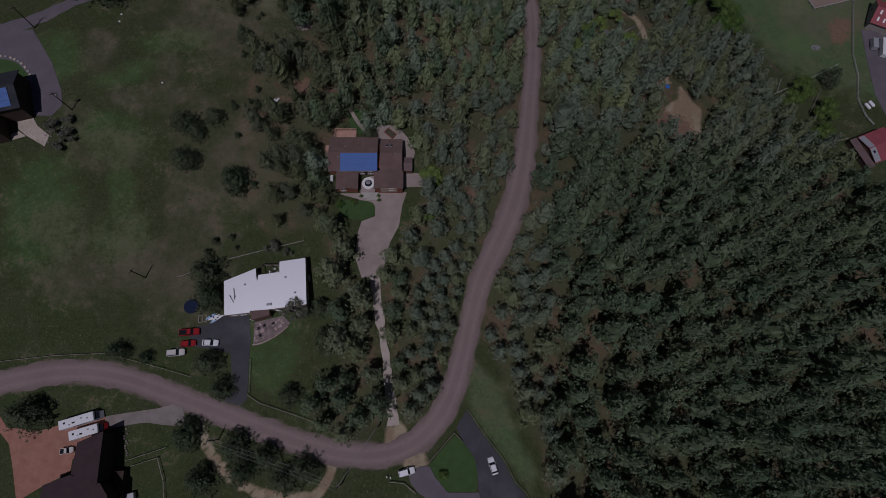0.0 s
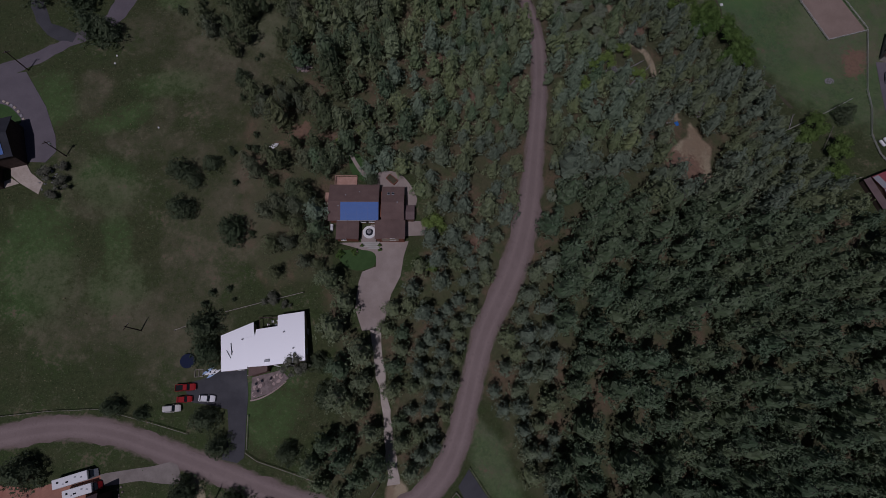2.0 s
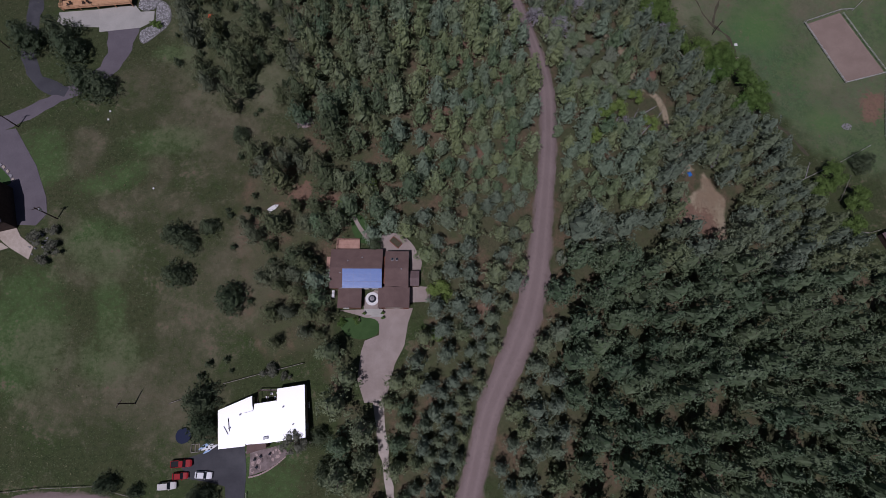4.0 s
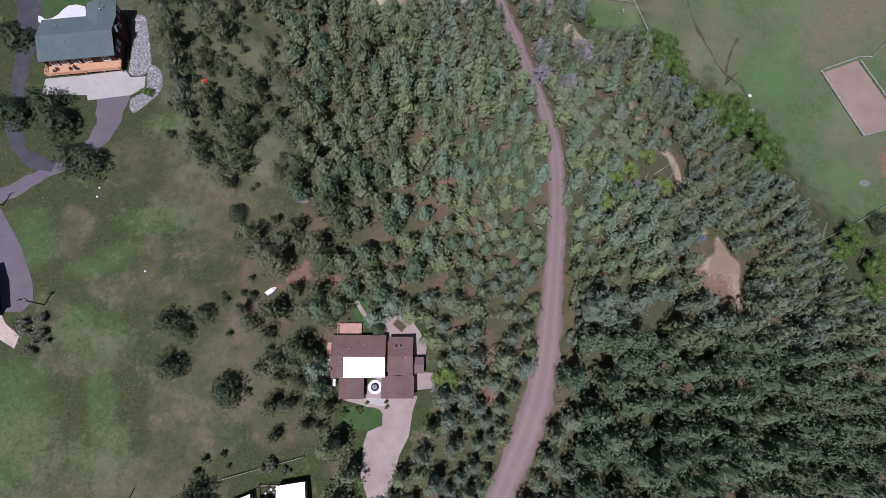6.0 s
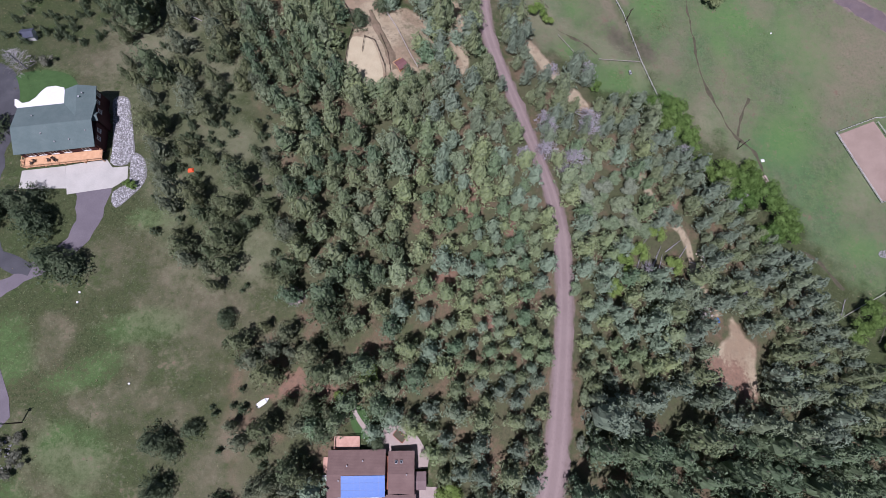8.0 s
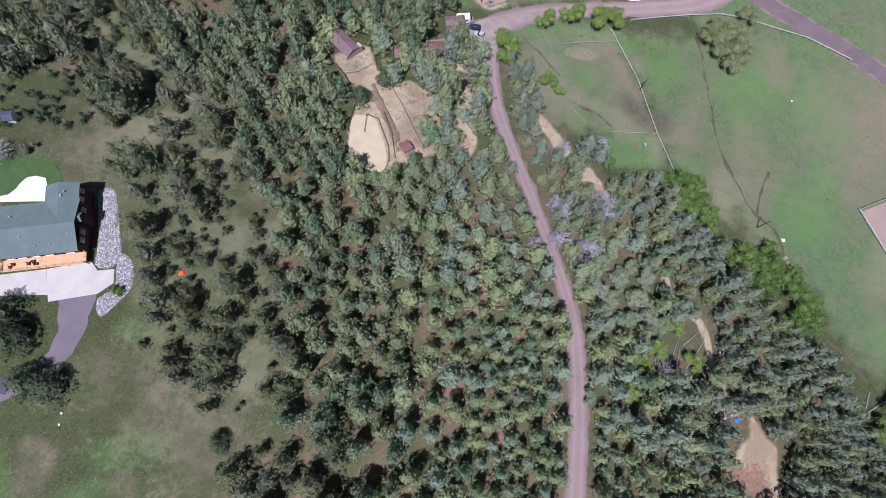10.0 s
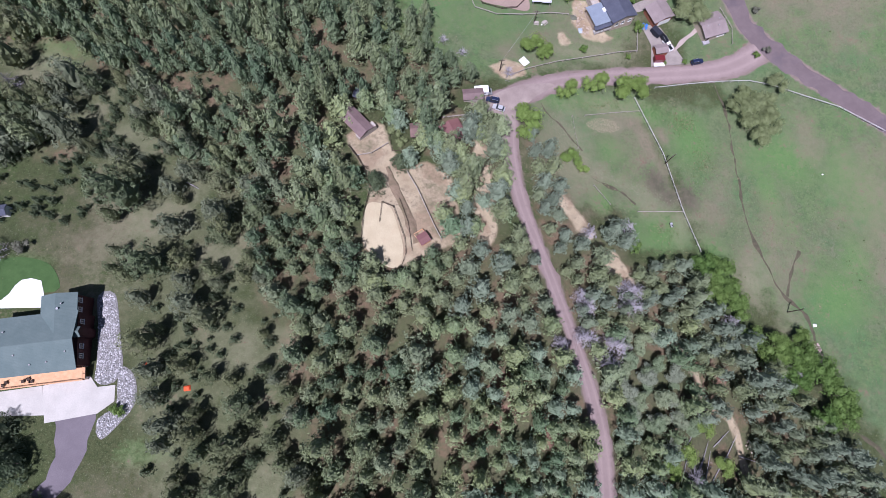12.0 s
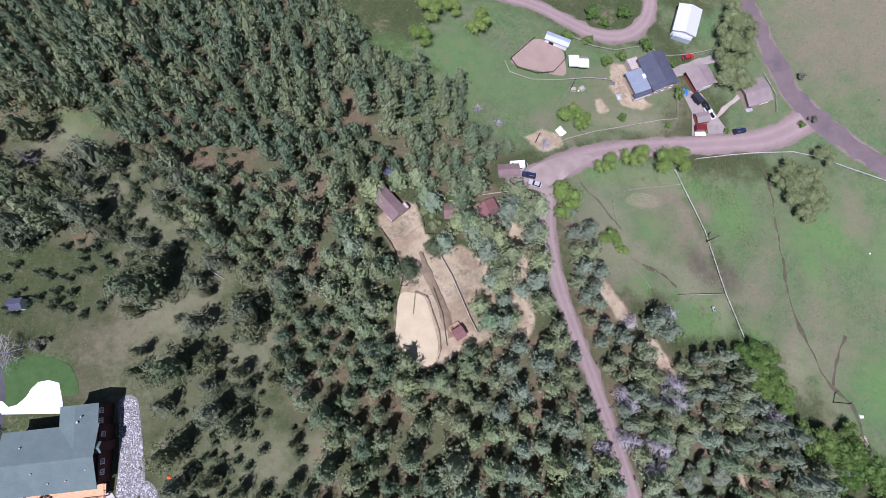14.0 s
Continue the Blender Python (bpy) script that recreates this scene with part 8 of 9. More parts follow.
fence([(9.2, -0.4), (13.9, -7.3), (19.4, -14.3), (22.4, -20.2), (25.2, -22.9), (32.4, -37.6)], WIRE, "weathered_wood", 1.2, 2, 3.0, 0.06)
fence([(-2.4, -15.0), (5.3, -6.7), (7.6, -9.2)], WOOD, "weathered_wood", 1.1, 2, 2.4, 0.16)
fence([(-12.9, -19.5), (-8.9, -19.9), (-5.6, -22.6)], WOOD, "weathered_wood", 1.1, 2, 2.4, 0.16)
fence([(178.4, 164.3), (171.0, 136.4), (170.4, 127.2), (167.1, 115.6), (168.2, 107.4), (170.3, 103.6)], WOOD, "white_rail", 1.3, 3, 2.6, 0.14)
fence([(146.1, 97.0), (153.8, 96.0), (158.3, 97.3)], WOOD, "weathered_wood", 1.2, 2, 2.4, 0.16)
fence([(132.9, 116.3), (146.7, 123.0), (150.2, 124.5), (163.4, 131.6)], WOOD, "white_rail", 1.2, 2, 3.0, 0.14)
fence([(166.4, 192.6), (178.6, 165.6)], PALE_F, "white_rail", 1.3, 2, 2.6, 0.14)
fence([(-33.6, 224.0), (-31.2, 217.0), (-32.8, 208.5), (-33.2, 198.7)], WOOD, "dark_wood", 1.3, 3, 2.4, 0.12)
fence([(-28.0, 206.0), (-27.5, 212.4), (-24.0, 211.0), (-20.4, 200.6), (-20.0, 195.8), (-21.2, 191.6)], WOOD, "dark_wood", 1.2, 2, 2.4, 0.14)
fence([(-20.1, 223.7), (-16.7, 217.6), (-11.7, 205.7), (-9.3, 200.8)], WOOD, "weathered_wood", 1.4, 3, 2.4, 0.22)
fence([(-22.2, 214), (-19.4, 206), (-18.2, 197)], WOOD, "dark_wood", 0.9, 2, 2.4, 0.16)
fence([(-38.7, 231.9), (-35.5, 227.5), (-33.6, 224.0)], WOOD, "dark_wood", 1.4, 3, 2.4, 0.14)
fence([(-35.5, 228.4), (-31.3, 229.5), (-26.3, 233.5)], WOOD, "weathered_wood", 1.2, 2, 2.4, 0.16)
fence([(-28.7, 243.0), (-25.8, 236.4), (-25.0, 230.8), (-22, 230.6)], WOOD, "dark_wood", 1.3, 2, 2.4, 0.14)
fence([(4.6, 299.5), (13.7, 309.2)], WOOD, "dark_wood", 1.2, 3, 2.4, 0.1)
fence([(4.6, 299.5), (6.9, 295.8), (14.1, 294.1), (20.0, 295.2), (25.2, 301.4), (24.9, 304.2)], WOOD, "dark_wood", 1.2, 3, 2.4, 0.12)
fence([(2.4, 298), (4, 293.5), (12, 291.2), (22, 292), (33.0, 293.9), (40, 294)], WOOD, "weathered_wood", 1.1, 2, 2.6, 0.16)
fence([(-8.4, 244.8), (-3, 246.0), (1.6, 247.0), (1.9, 243.4)], WOOD, "weathered_wood", 1.4, 3, 2.0, 0.12)
fence([(100.5, 299.5), (104, 291), (103.5, 284)], WOOD, "weathered_wood", 1.1, 2, 2.4, 0.12)
fence([(55, 310.5), (63, 305.5), (72, 306.5), (84, 309.5)], WOOD, "weathered_wood", 1.2, 2, 2.6, 0.12)
fence([(28, 311), (36, 307.5), (44, 306.5), (54, 309)], WOOD, "weathered_wood", 1.2, 2, 2.6, 0.12)
fence([(43.0, 223.5), (48.4, 216.8)], WOOD, "weathered_wood", 1.1, 2, 2.6, 0.08)
fence([(92, 172), (96.5, 166), (101, 158)], WOOD, "weathered_wood", 1.2, 2, 2.6, 0.14)


# ---- power poles and wires ----
def power_pole(x, y, tall, turn=0.0, drum=False):
    ob = thing("power_pole", at(x, y, turn), "dark wooden power pole with a crossarm", "power pole", "power poles")
    part("pole", Mesh().tube((0, 0, -1), (0, 0, tall), 0.19, 0.13, 8), "dark_wood", ob)
    arm = part("crossarm", Mesh().box(0, 0, tall - 0.7, 2.2, 0.14, 0.16), "dark_wood", ob)
    for k in (-1, -0.35, 0.35, 1):
        part("insulator", Mesh().lathe([(0.05, 0), (0.08, 0.1), (0.04, 0.22)], k, 0, tall - 0.54, 6), "stone", arm)
    if drum:
        part("transformer", Mesh().lathe([(0.24, 0), (0.28, 0.1), (0.28, 0.85), (0.2, 0.95)], 0.42, 0, tall - 2.0, 12), "silver_paint", ob)
    return Vector((x, y, gz(x, y) + tall - 0.5))


def wire(a, b, sag=0.8, r=0.028, label="thin pale overhead wire", category="wire"):
    m = Mesh().pipe([a.lerp(b, i / 12) - Vector((0, 0, 4 * sag * i / 12 * (1 - i / 12))) for i in range(13)], r)
    single("overhead_wire", m, "cable", label, category)


power_pole(-110.3, 88.2, 9.2, 20, True)
power_pole(-125.6, 116.0, 9.4, 20)
power_pole(-84.5, 37.4, 8.4, 60)
pc = power_pole(-61.0, -7.8, 8.6, 75)
pd = power_pole(-26.1, -19.8, 8.8, 75, True)
power_pole(109.8, 181.1, 7.8, 30)
power_pole(71.7, 234.2, 8.0, 30)
power_pole(-134.3, 143.1, 8.8, 20)
for k in (-0.9, 0.0, 0.9):
    off = Vector((0.25 * k, k, 0))
    wire(pc + off, pd + off, 1.0)
pe = power_pole(-16.0, -4.6, 7.0, 60)
wire(pd, pe, 0.6, 0.05)
pf = power_pole(26.2, 289.0, 7.0, 0)
pg = power_pole(12.2, 266.6, 7.0, 0)
wire(pf, pg, 0.6, 0.03)


# ---- weeds and tufts that break up the grass ----
def tufts():
    r = np.random.default_rng(31)
    x, y = r.uniform(-150, 190, 60000), r.uniform(-40, 335, 60000)
    ok = np.ones(len(x), bool)
    for ring in list(FORESTS.values()):
        ok &= inside(x, y, ring) < 1.0
    for ring in BARE.values():
        ok &= inside(x, y, ring) < 0
    for road in (MAIN_ROAD, NORTH_ROAD, FARM_LOOP, EAST_ROAD):
        ok &= near_line(x, y, [p[:2] for p in road]) > 4.2
    for cx, cy, rad in ((-49, 33, 14), (-21, 68, 18), (-111, 168, 19), (-100, -10, 18), (-125, 95, 15), (55, 295, 14), (-60, 12, 13), (-120, 110, 9), (164, 176, 17), (-18, 48, 12), (182, 125, 22), (75, 290, 14), (95, 291, 8), (-104, 145, 9), (15, 300, 10), (14, -14, 9), (-120, 183, 9)):
        ok &= np.hypot(x - cx, y - cy) > rad
    clump = np.array([noise.noise(Vector((a * 0.06, b * 0.06, 2.2))) for a, b in zip(x, y)])
    ok &= r.uniform(-0.35, 0.75, len(x)) < clump
    x, y = x[ok][:11000], y[ok][:11000]
    weeds(x, y, r.uniform(0.08, 0.26, len(x)) * (1 + (r.uniform(0, 1, len(x)) > 0.96) * 0.8), r, "grass_tuft", "low weeds and tufts in the meadow grass")


def weeds(x, y, size, r, material, label):
    """Low clumps of four blades each, joined."""
    c = np.stack([x, y, ground(x, y) + size * 0.3], 1)
    c = np.repeat(c, 4, 0) + r.normal(0, 0.35, (len(x) * 4, 3)) * np.repeat(size, 4)[:, None] * (1, 1, 0.3)
    d = r.normal(0, 1, c.shape)
    d[:, 2] = np.abs(d[:, 2]) * 0.25
    e = r.normal(0, 1, c.shape) * (1, 1, 0.1)
    s = np.repeat(size, 4)[:, None]
    tri = np.stack([c - e * s * 0.4, c + e * s * 0.4, c + d * s * 0.8], 1).reshape(-1, 3)
    me = triangles_data("grass_tufts", tri, material)
    me.attributes.new("tint", "FLOAT", "POINT").data.foreach_set("value", np.repeat(r.uniform(0, 1, len(x)), 12).astype(np.float32))
    tagged(new("grass_tufts", me), label, "grass", kind="stuff")


def rough_ground(patches, material, label, seed, size=(0.1, 0.3)):
    """Scrubby weeds in soft-edged ovals: centre, half axes, turn, count."""
    r = np.random.default_rng(seed)
    xs, ys = [], []
    for px, py, rx, ry, turn, n in patches:
        u, v = r.normal(0, 0.5, n) * rx, r.normal(0, 0.5, n) * ry
        c, q = math.cos(radians(turn)), math.sin(radians(turn))
        xs.append(px + u * c - v * q), ys.append(py + u * q + v * c)
    x, y = np.concatenate(xs), np.concatenate(ys)
    weeds(x, y, r.uniform(*size, len(x)), r, material, label)



tufts()
rough_ground([(34.0, 241.0, 6.0, 10.0, 0, 900), (60.0, 223.0, 16.0, 3.6, -19, 900), (44.0, 229.0, 6.0, 4.0, -15, 400), (30.0, 222.0, 5.0, 9.0, 0, 400)], "dry_weeds", "pale dry scrub on rough paddock ground", 41, (0.07, 0.2))
rough_ground([(80.0, 251.0, 7.0, 6.0, -15, 500), (68.0, 208.0, 9.0, 6.0, 0, 300), (86.0, 236.0, 6.0, 9.0, -15, 300), (50.0, 256.0, 12.0, 2.6, 6, 300)], "grass_tuft", "dark green weeds in a paddock", 43)


# ---- vehicles ----
def vehicle(name, x, y, turn, paint, label, kind="car", length=4.6, width=1.85, lift=0.1):
    """A road vehicle that points along its own x: body, cabin, glass, wheels and lamps."""
    ob = thing(name, at(x, y, turn, lift), label, "car" if kind != "pickup" else "pickup truck")
    hl, hw = length / 2, width / 2
    low, belt, top = 0.3, 0.92 if kind == "car" else 1.1, 1.46 if kind == "car" else 1.8
    body = Mesh()
    sect = [(-hl, 0.86, 0.55, belt - 0.12), (-hl + 0.25, 0.97, low, belt - 0.02), (-0.2 * length, 1.0, low, belt), (0.2 * length, 1.0, low, belt), (hl - 0.4, 0.95, low, belt - 0.1), (hl, 0.80, 0.5, belt - 0.28)]
    for px, f, z0, z1 in sect:
        w = hw * f
        body.add([(px, -w, z0), (px, w, z0), (px, w * 1.0, z1 - 0.12), (px, w * 0.93, z1), (px, -w * 0.93, z1), (px, -w, z1 - 0.12)], [])
    n = len(sect)
    body.f += [(k * 6 + j, k * 6 + (j + 1) % 6, k * 6 + 6 + (j + 1) % 6, k * 6 + 6 + j) for k in range(n - 1) for j in range(6)] + [tuple(range(6))[::-1], tuple(range(6 * n - 6, 6 * n))]
    part("body", body, paint, ob)
    if kind == "car":
        c0, c1, r0, r1 = -0.42 * length, 0.20 * length, -0.30 * length, 0.06 * length
    elif kind == "suv":
        c0, c1, r0, r1 = -0.47 * length, 0.20 * length, -0.42 * length, 0.08 * length
    else:
        c0, c1, r0, r1 = -0.10 * length, 0.22 * length, -0.06 * length, 0.12 * length
    w0, w1 = hw * 0.91, hw * 0.76
    glass = Mesh().add([(c0, -w0, belt), (c1, -w0, belt), (c1, w0, belt), (c0, w0, belt), (r0, -w1, top - 0.04), (r1, -w1, top - 0.04), (r1, w1, top - 0.04), (r0, w1, top - 0.04)],
                       [(3, 2, 1, 0), (4, 5, 6, 7), (0, 1, 5, 4), (1, 2, 6, 5), (2, 3, 7, 6), (3, 0, 4, 7)])
    part("greenhouse", glass, "glass", ob)
    part("roof", Mesh().box((r0 + r1) / 2, 0, top - 0.06, r1 - r0 + 0.08, w1 * 2 + 0.04, 0.09, 0, 0.03), paint, ob)
    if kind == "suv":
        for s in (-1, 1):
            part("roof_rack", Mesh().box((r0 + r1) / 2, s * w1 * 0.85, top + 0.03, (r1 - r0) * 0.8, 0.06, 0.07), "silver", ob)
    if kind == "pickup":
        part("bed", Mesh().box(-0.29 * length, 0, belt - 0.02, 0.36 * length, width * 0.78, 0.04), "black_paint", ob)
        for s in (-1, 1):
            part("bed_side", Mesh().box(-0.29 * length, s * hw * 0.88, belt - 0.05, 0.38 * length, 0.12, 0.3), paint, ob)
        part("tailgate", Mesh().box(-hl + 0.1, 0, belt - 0.1, 0.1, width * 0.86, 0.32), paint, ob)
    for wx in (-0.31 * length, 0.31 * length):
        for s in (-1, 1):
            t = part("wheel", Mesh().tube((wx, s * (hw - 0.22), 0.33), (wx, s * (hw + 0.01), 0.33), 0.33, 0.33, 14), "rubber", ob)
            part("rim", Mesh().tube((wx, s * (hw + 0.005), 0.33), (wx, s * (hw + 0.03), 0.33), 0.2, 0.18, 10), "silver", t)
    for s in (-1, 1):
        part("headlight", Mesh().box(hl - 0.06, s * hw * 0.62, belt - 0.42, 0.12, 0.36, 0.13), "white_paint", ob)
        part("tail_light", Mesh().box(-hl + 0.03, s * hw * 0.66, belt - 0.35, 0.1, 0.3, 0.15), "red_paint", ob)
        part("mirror", Mesh().box(c1 - 0.35, s * (hw + 0.08), belt - 0.02, 0.14, 0.2, 0.14), paint, ob)
    return ob


vehicle("pickup_truck", -70.6, 21.7, 4, "red_paint", "red pickup truck parked at the edge of a drive", "pickup", 5.6, 1.95)
vehicle("car", -70.8, 18.5, 4, "red_paint", "small red car parked beside a drive", "car", 4.3, 1.8)
vehicle("car", -64.6, 18.7, -2, "white_paint", "white car with dark windows on an asphalt drive", "car", 4.6)
vehicle("suv", -74.1, 16.0, 5, "cream_paint", "cream estate car parked on the grass", "suv", 5.0, 1.95)
vehicle("car", -8.1, -16.9, 15, "white_paint", "white car turning at a road junction", "suv", 4.6)
vehicle("car", 16.0, -15.6, 107, "white_paint", "white car on a dark asphalt drive", "car", 4.7)
vehicle("suv", 88.9, 276.2, 12, "navy_paint", "dark blue car parked beside a road", "suv", 4.8)
vehicle("car", 72.4, 305.6, 14, "red_paint", "red car on a farm lane", "car", 4.4)
vehicle("pickup_truck", 78.2, 283.0, 117, "white_paint", "white pickup truck with a dark cab in a yard", "pickup", 5.4)
vehicle("car", 77.0, 285.9, 110, "black_paint", "black car parked behind a carport", "suv", 4.4)
vehicle("car", 9.0, 253.6, 170, "navy_paint", "dark blue car beside a tin shed", "suv", 4.7)
vehicle("car", 11.0, 250.6, 160, "silver_paint", "silver car beside a tin shed", "car", 4.4)
vehicle("pickup_truck", -102.0, -10.2, 10, "cream_paint", "small pale utility vehicle on red paving", "pickup", 3.4, 1.6)


def motorhome(x, y, turn, length, label):
    """A box-bodied camper with a roof full of fittings."""
    ob = thing("motorhome", at(x, y, turn, 0.1), label, "motorhome", "motorhomes on the red yard")
    part("body", Mesh().box(-0.4, 0, 0.55, length - 1.6, 2.5, 2.5, 0, 0.12), "white_paint", ob)
    cab = part("cab", Mesh().add([(length / 2 - 1.3, -1.2, 0.5), (length / 2 + 0.3, -1.0, 0.5), (length / 2 + 0.3, 1.0, 0.5), (length / 2 - 1.3, 1.2, 0.5), (length / 2 - 1.3, -1.2, 2.3), (length / 2 - 0.4, -1.0, 1.5), (length / 2 - 0.4, 1.0, 1.5), (length / 2 - 1.3, 1.2, 2.3)],
                                   [(3, 2, 1, 0), (4, 5, 6, 7), (0, 1, 5, 4), (1, 2, 6, 5), (2, 3, 7, 6), (3, 0, 4, 7)]), "red_paint" if "red cab" in label else "silver_paint", ob)
    part("windscreen", Mesh().add([(length / 2 - 1.22, -1.1, 2.25), (length / 2 - 0.45, -0.92, 1.6), (length / 2 - 0.45, 0.92, 1.6), (length / 2 - 1.22, 1.1, 2.25), (length / 2 - 1.2, -1.1, 2.3), (length / 2 - 0.4, -0.92, 1.63), (length / 2 - 0.4, 0.92, 1.63), (length / 2 - 1.2, 1.1, 2.3)], [(4, 5, 6, 7), (0, 1, 5, 4), (1, 2, 6, 5), (2, 3, 7, 6), (3, 0, 4, 7)]), "glass", cab)
    for fx, fy, sx, sy, mat in ((-0.32, 0.2, 0.5, 0.5, "black_paint"), (-0.1, -0.3, 0.7, 0.4, "black_paint"), (0.1, 0.35, 0.5, 0.4, "silver_paint"), (0.24, -0.1, 0.4, 0.4, "silver_paint"), (-0.2, -0.55, 0.35, 0.35, "silver_paint")):
        part("roof_hatch", Mesh().box(fx * length, fy, 3.05, sx, sy, 0.14, 0, 0.03), mat, ob)
    for s in (-1, 1):
        part("window", Mesh().box(0.0, s * 1.26, 1.7, length * 0.35, 0.03, 0.6), "glass", ob)
        for wx in (-length * 0.24, length * 0.33):
            part("wheel", Mesh().tube((wx, s * 1.0, 0.38), (wx, s * 1.22, 0.38), 0.38, 0.38, 12), "rubber", ob)


motorhome(-98.6, -2.2, 16.5, 11.0, "long white motorhome parked on red paving")
motorhome(-96.4, -5.2, 16, 9.4, "white motorhome with a red cab on red paving")
motorhome(5.4, 256.4, 5, 6.4, "white camper parked beside a tin shed")


def trailer(x, y, turn, length, material, label):
    ob = thing("trailer", at(x, y, turn, 0.1), label, "trailer")
    part("box", Mesh().box(0, 0, 0.5, length, 2.2, 1.9, 0, 0.08), material, ob)
    part("drawbar", Mesh().beam((length / 2, 0, 0.5), (length / 2 + 1.1, 0, 0.45), 0.1), "silver", ob)
    for s in (-1, 1):
        for wx in (-0.5, 0.4):
            part("wheel", Mesh().tube((wx, s * 1.0, 0.34), (wx, s * 1.2, 0.34), 0.34, 0.34, 12), "rubber", ob)


trailer(181.0, 141.4, 77, 4.6, "silver_paint", "silver horse trailer in a barn yard")
trailer(184.4, 139.6, 74, 8.5, "white_paint", "long white trailer in a barn yard")
trailer(74.0, 288.2, 128, 4.2, "dark_mesh", "dark flat trailer loaded with scrap")
trailer(73.8, 276.4, 3, 3.8, "maroon_paint", "dark red trailer beside a carport")
flat = thing("flatbed", at(73.9, 274.6, 3, 0.1), "white flat trailer at the edge of a road", "trailer")
part("deck", Mesh().box(0, 0, 0.5, 4.0, 1.6, 0.15), "white_paint", flat)
for s in (-1, 1):
    part("wheel", Mesh().tube((0, s * 0.7, 0.3), (0, s * 0.85, 0.3), 0.3, 0.3, 10), "rubber", flat)
paved("barn_yard", patch([(178.6, 149.7), (196, 149), (190, 106.0), (177.5, 106.0), (175.6, 118.1), (177.0, 134.5)], 0.07, False), "old_asphalt", "grey gravel yard between two barns", "yard")
for x, y in ((170.3, 111.9), (172.2, 113.0)):
    tk = thing("propane_tank", at(x, y, 118), "white propane tank lying on the grass", "tank", "propane tanks")
    part("shell", Mesh().lathe([(0.1, -1.5), (0.45, -1.35), (0.6, -1.05), (0.6, 1.05), (0.45, 1.35), (0.1, 1.5)], n=14), "white_paint", tk).matrix_basis = pose(0, 0, 0.75, 0, 90)
    for k in (-0.8, 0.8):
        part("foot", Mesh().box(k, 0, -0.1, 0.15, 0.9, 0.4), "stone", tk)


# ---- small things outdoors ----
def tarp(name, x, y, turn, sx, sy, material, label, category="tarpaulin", tall=0.9):
    m = Mesh()
    n = 7
    for j in range(n):
        for i in range(n):
            u, w = i / (n - 1) * 2 - 1, j / (n - 1) * 2 - 1
            lump = 0.7 + 0.3 * noise.noise(Vector((x + u * 2, y + w * 2, 1.5)))
            m.v.append((u * sx / 2 * (0.9 + 0.1 * lump), w * sy / 2 * (0.9 + 0.1 * lump), tall * lump * max(0.0, 1 - max(abs(u), abs(w)) ** 3)))
    m.f += [(j * n + i, j * n + i + 1, (j + 1) * n + i + 1, (j + 1) * n + i) for j in range(n - 1) for i in range(n - 1)]
    m.prism([(-sx / 2.2, -sy / 2.2), (sx / 2.2, -sy / 2.2), (sx / 2.2, sy / 2.2), (-sx / 2.2, sy / 2.2)], -0.3, 0.05)
    return single(name, m, material, label, category, m=at(x, y, turn, 0.05))


tarp("tarpaulin", 21.4, 271.5, -50, 3.4, 3.0, "white_cloth", "white tarpaulin over a low heap on the grass", tall=1.3)
tarp("tarpaulin", 88.6, 116.0, 20, 1.6, 1.8, "blue_plastic", "blue tarpaulin in a bare clearing", tall=0.9)
tarp("tarpaulin", -75.2, 157.9, 10, 1.8, 1.4, "orange_plastic", "orange plastic cover among young pines", tall=0.8)
tarp("tarpaulin", 44.3, 287.5, 10, 1.8, 2.4, "pale_metal", "pale blue cover beside a farmhouse", tall=0.8)
tarp("tarpaulin", 42.0, 293.2, 10, 2.6, 2.4, "sage", "round pale green tub beside a farmhouse", "tub", 0.5)
tarp("tarpaulin", 119.0, 176.6, 5, 1.3, 1.2, "white_cloth", "small white box beside a creek", "box", 0.9)
tarp("tarpaulin", -86.5, 164.2, 5, 0.9, 0.8, "orange_plastic", "small orange plastic thing on the grass", "plastic toy", 0.5)
boat = thing("boat", at(-49.6, 92.4, 35), "small white boat on the grass at the edge of the wood", "boat")
b = Mesh()
for k in range(7):
    u = k / 6 * 2 - 1
    r = 0.85 * (1 - max(u, 0) ** 2.2) * (0.9 if u < -0.9 else 1) + 0.03
    b.add([(u * 2.2, -r, 0.75), (u * 2.2, -r * 0.7, 0.15), (u * 2.2, r * 0.7, 0.15), (u * 2.2, r, 0.75)], [])
b.f += [(k * 4 + j, k * 4 + j + 1, k * 4 + 5 + j, k * 4 + 4 + j) for k in range(6) for j in range(3)] + [(0, 1, 2, 3)]
part("hull", b, "white_paint", boat)
part("cover", Mesh().box(-0.4, 0, 0.72, 3.0, 1.5, 0.06), "white_cloth", boat)
part("engine", Mesh().box(-2.3, 0, 0.3, 0.35, 0.35, 0.8, 0, 0.05), "black_paint", boat)
boat.scale = (0.8, 0.8, 0.8)
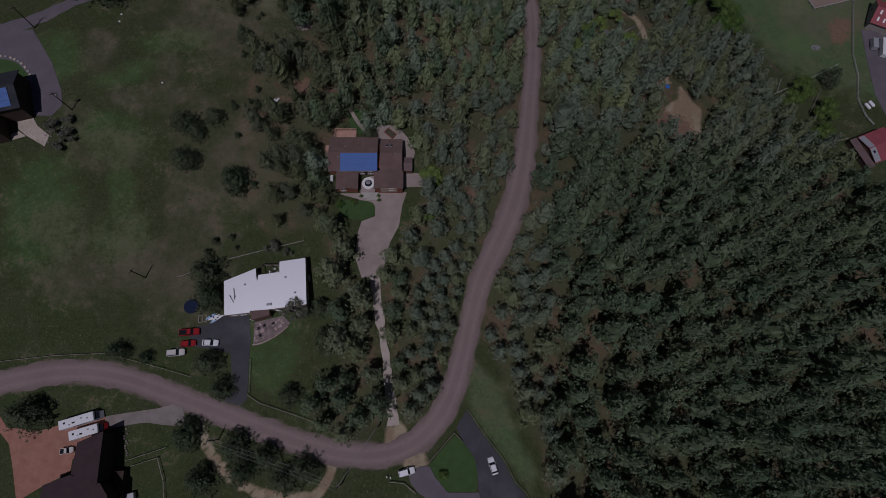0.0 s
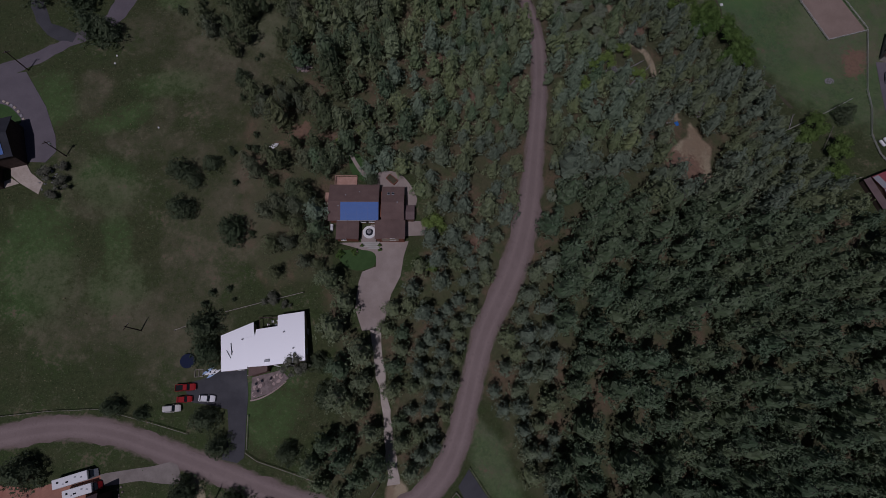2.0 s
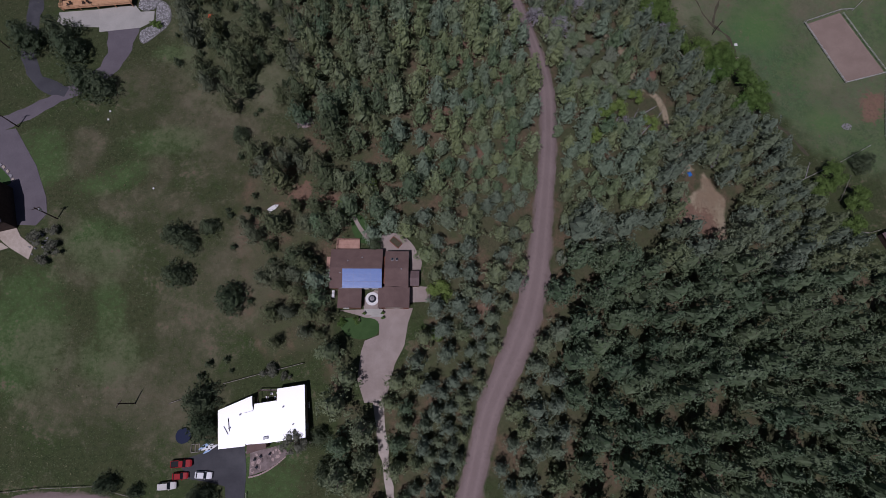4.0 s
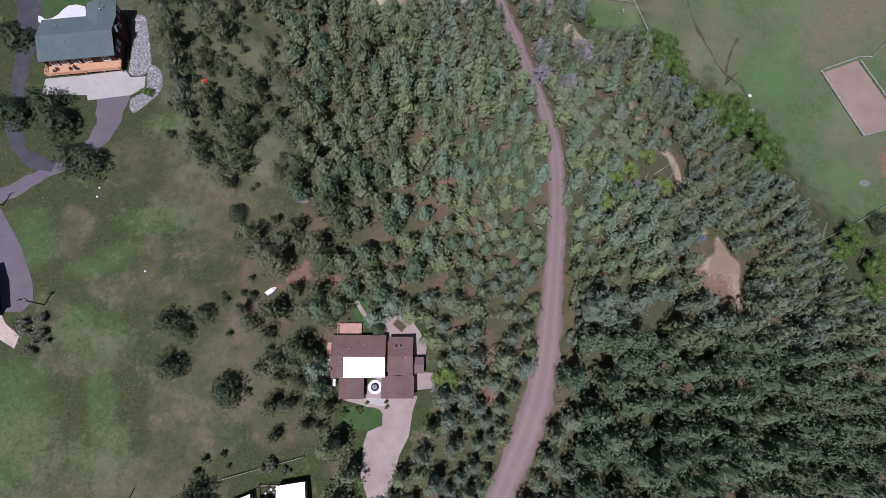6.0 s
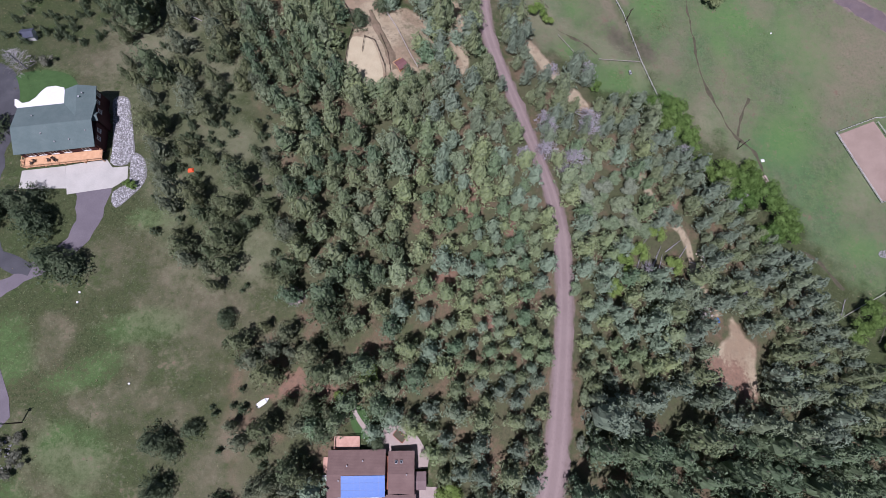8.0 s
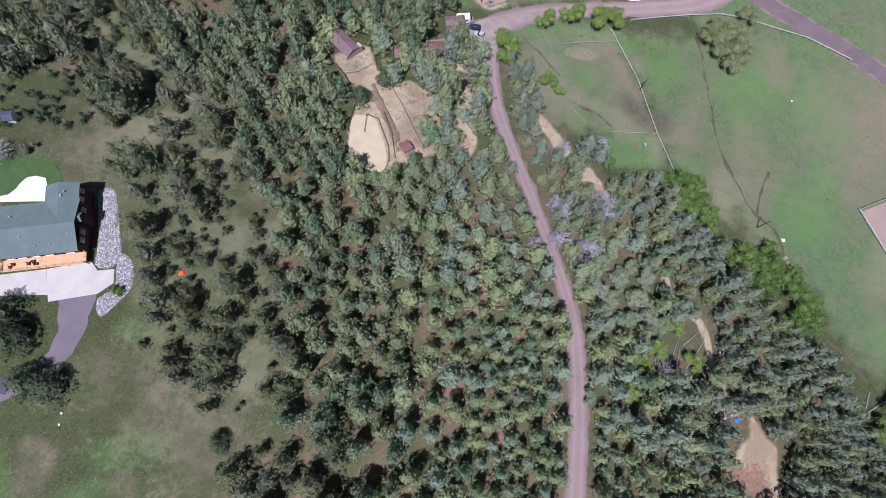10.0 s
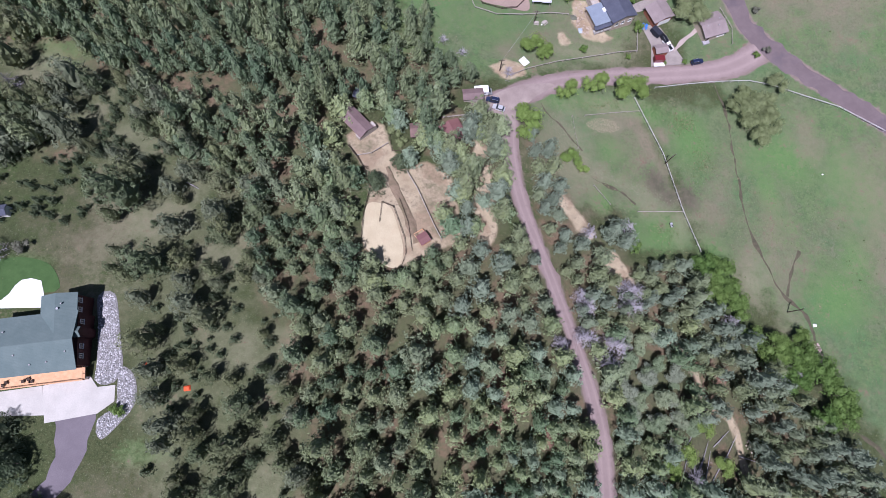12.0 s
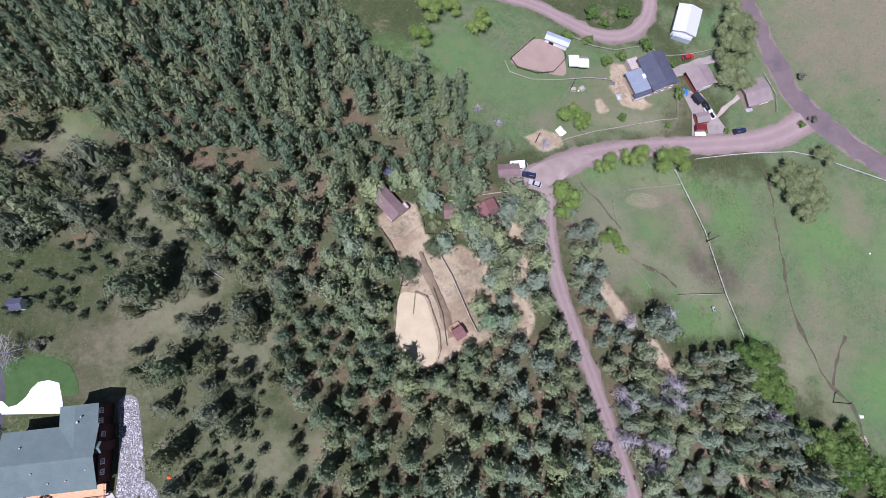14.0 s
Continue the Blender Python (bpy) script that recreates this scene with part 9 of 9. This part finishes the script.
bench = thing("quad_bike", at(70.8, 210.9, 100), "small pale garden machine in a paddock", "machine")
part("body", Mesh().box(0, 0, 0.3, 1.5, 0.8, 0.45, 0, 0.08), "silver_paint", bench)
part("seat", Mesh().box(-0.3, 0, 0.75, 0.6, 0.4, 0.2, 0, 0.05), "black_paint", bench)
for sx in (-0.55, 0.55):
    for sy in (-0.5, 0.5):
        part("wheel", Mesh().tube((sx, sy - 0.1, 0.25), (sx, sy + 0.1, 0.25), 0.25, 0.25, 10), "rubber", bench)
for x, y in ((-99.7, 121.6), (-99.9, 118.9), (29.2, 288.6), (100.6, 131.3), (131.2, 231.5), (-84.2, 97.6)):
    single("marker_stone", Mesh().lathe([(0.15, -0.1), (0.32, 0.05), (0.28, 0.25), (0.08, 0.36)], n=8), "white_cloth", "small white-painted stone on the grass", "stone", "pale stones on the grass", m=at(x, y, x * 7))
for x, y, w in ((27.0, 288.8, 0), (30.4, 289.4, 40)):
    tb = thing("picnic_table", at(x, y, w), "weathered wooden picnic table on the grass", "table", "picnic tables")
    for k in range(4):
        part("plank", Mesh().box(0, -0.33 + k * 0.22, 0.72, 1.9, 0.2, 0.05), "weathered_wood", tb)
    for s in (-1, 1):
        part("bench", Mesh().box(0, s * 0.75, 0.42, 1.9, 0.28, 0.05), "weathered_wood", tb)
        part("leg_frame", Mesh().beam((s * 0.7, -0.8, 0.0), (s * 0.7, 0.3, 0.72), 0.09).beam((s * 0.7, 0.8, 0.0), (s * 0.7, -0.3, 0.72), 0.09), "weathered_wood", tb)
for x, y in ((-12.6, -18.4), (-13.6, -18.2)):
    mb = thing("mailbox", at(x, y, 0), "silver mailbox on a wooden post beside the road", "mailbox", "mailboxes")
    part("post", Mesh().box(0, 0, -0.3, 0.12, 0.12, 1.3), "weathered_wood", mb)
    part("box", Mesh().box(0, 0, 1.0, 0.3, 0.6, 0.3, 0, 0.06), "silver_paint", mb)
for p in PROTOS + SHADE_PINES:
    for o in (*p.children_recursive, p):
        bpy.data.objects.remove(o)
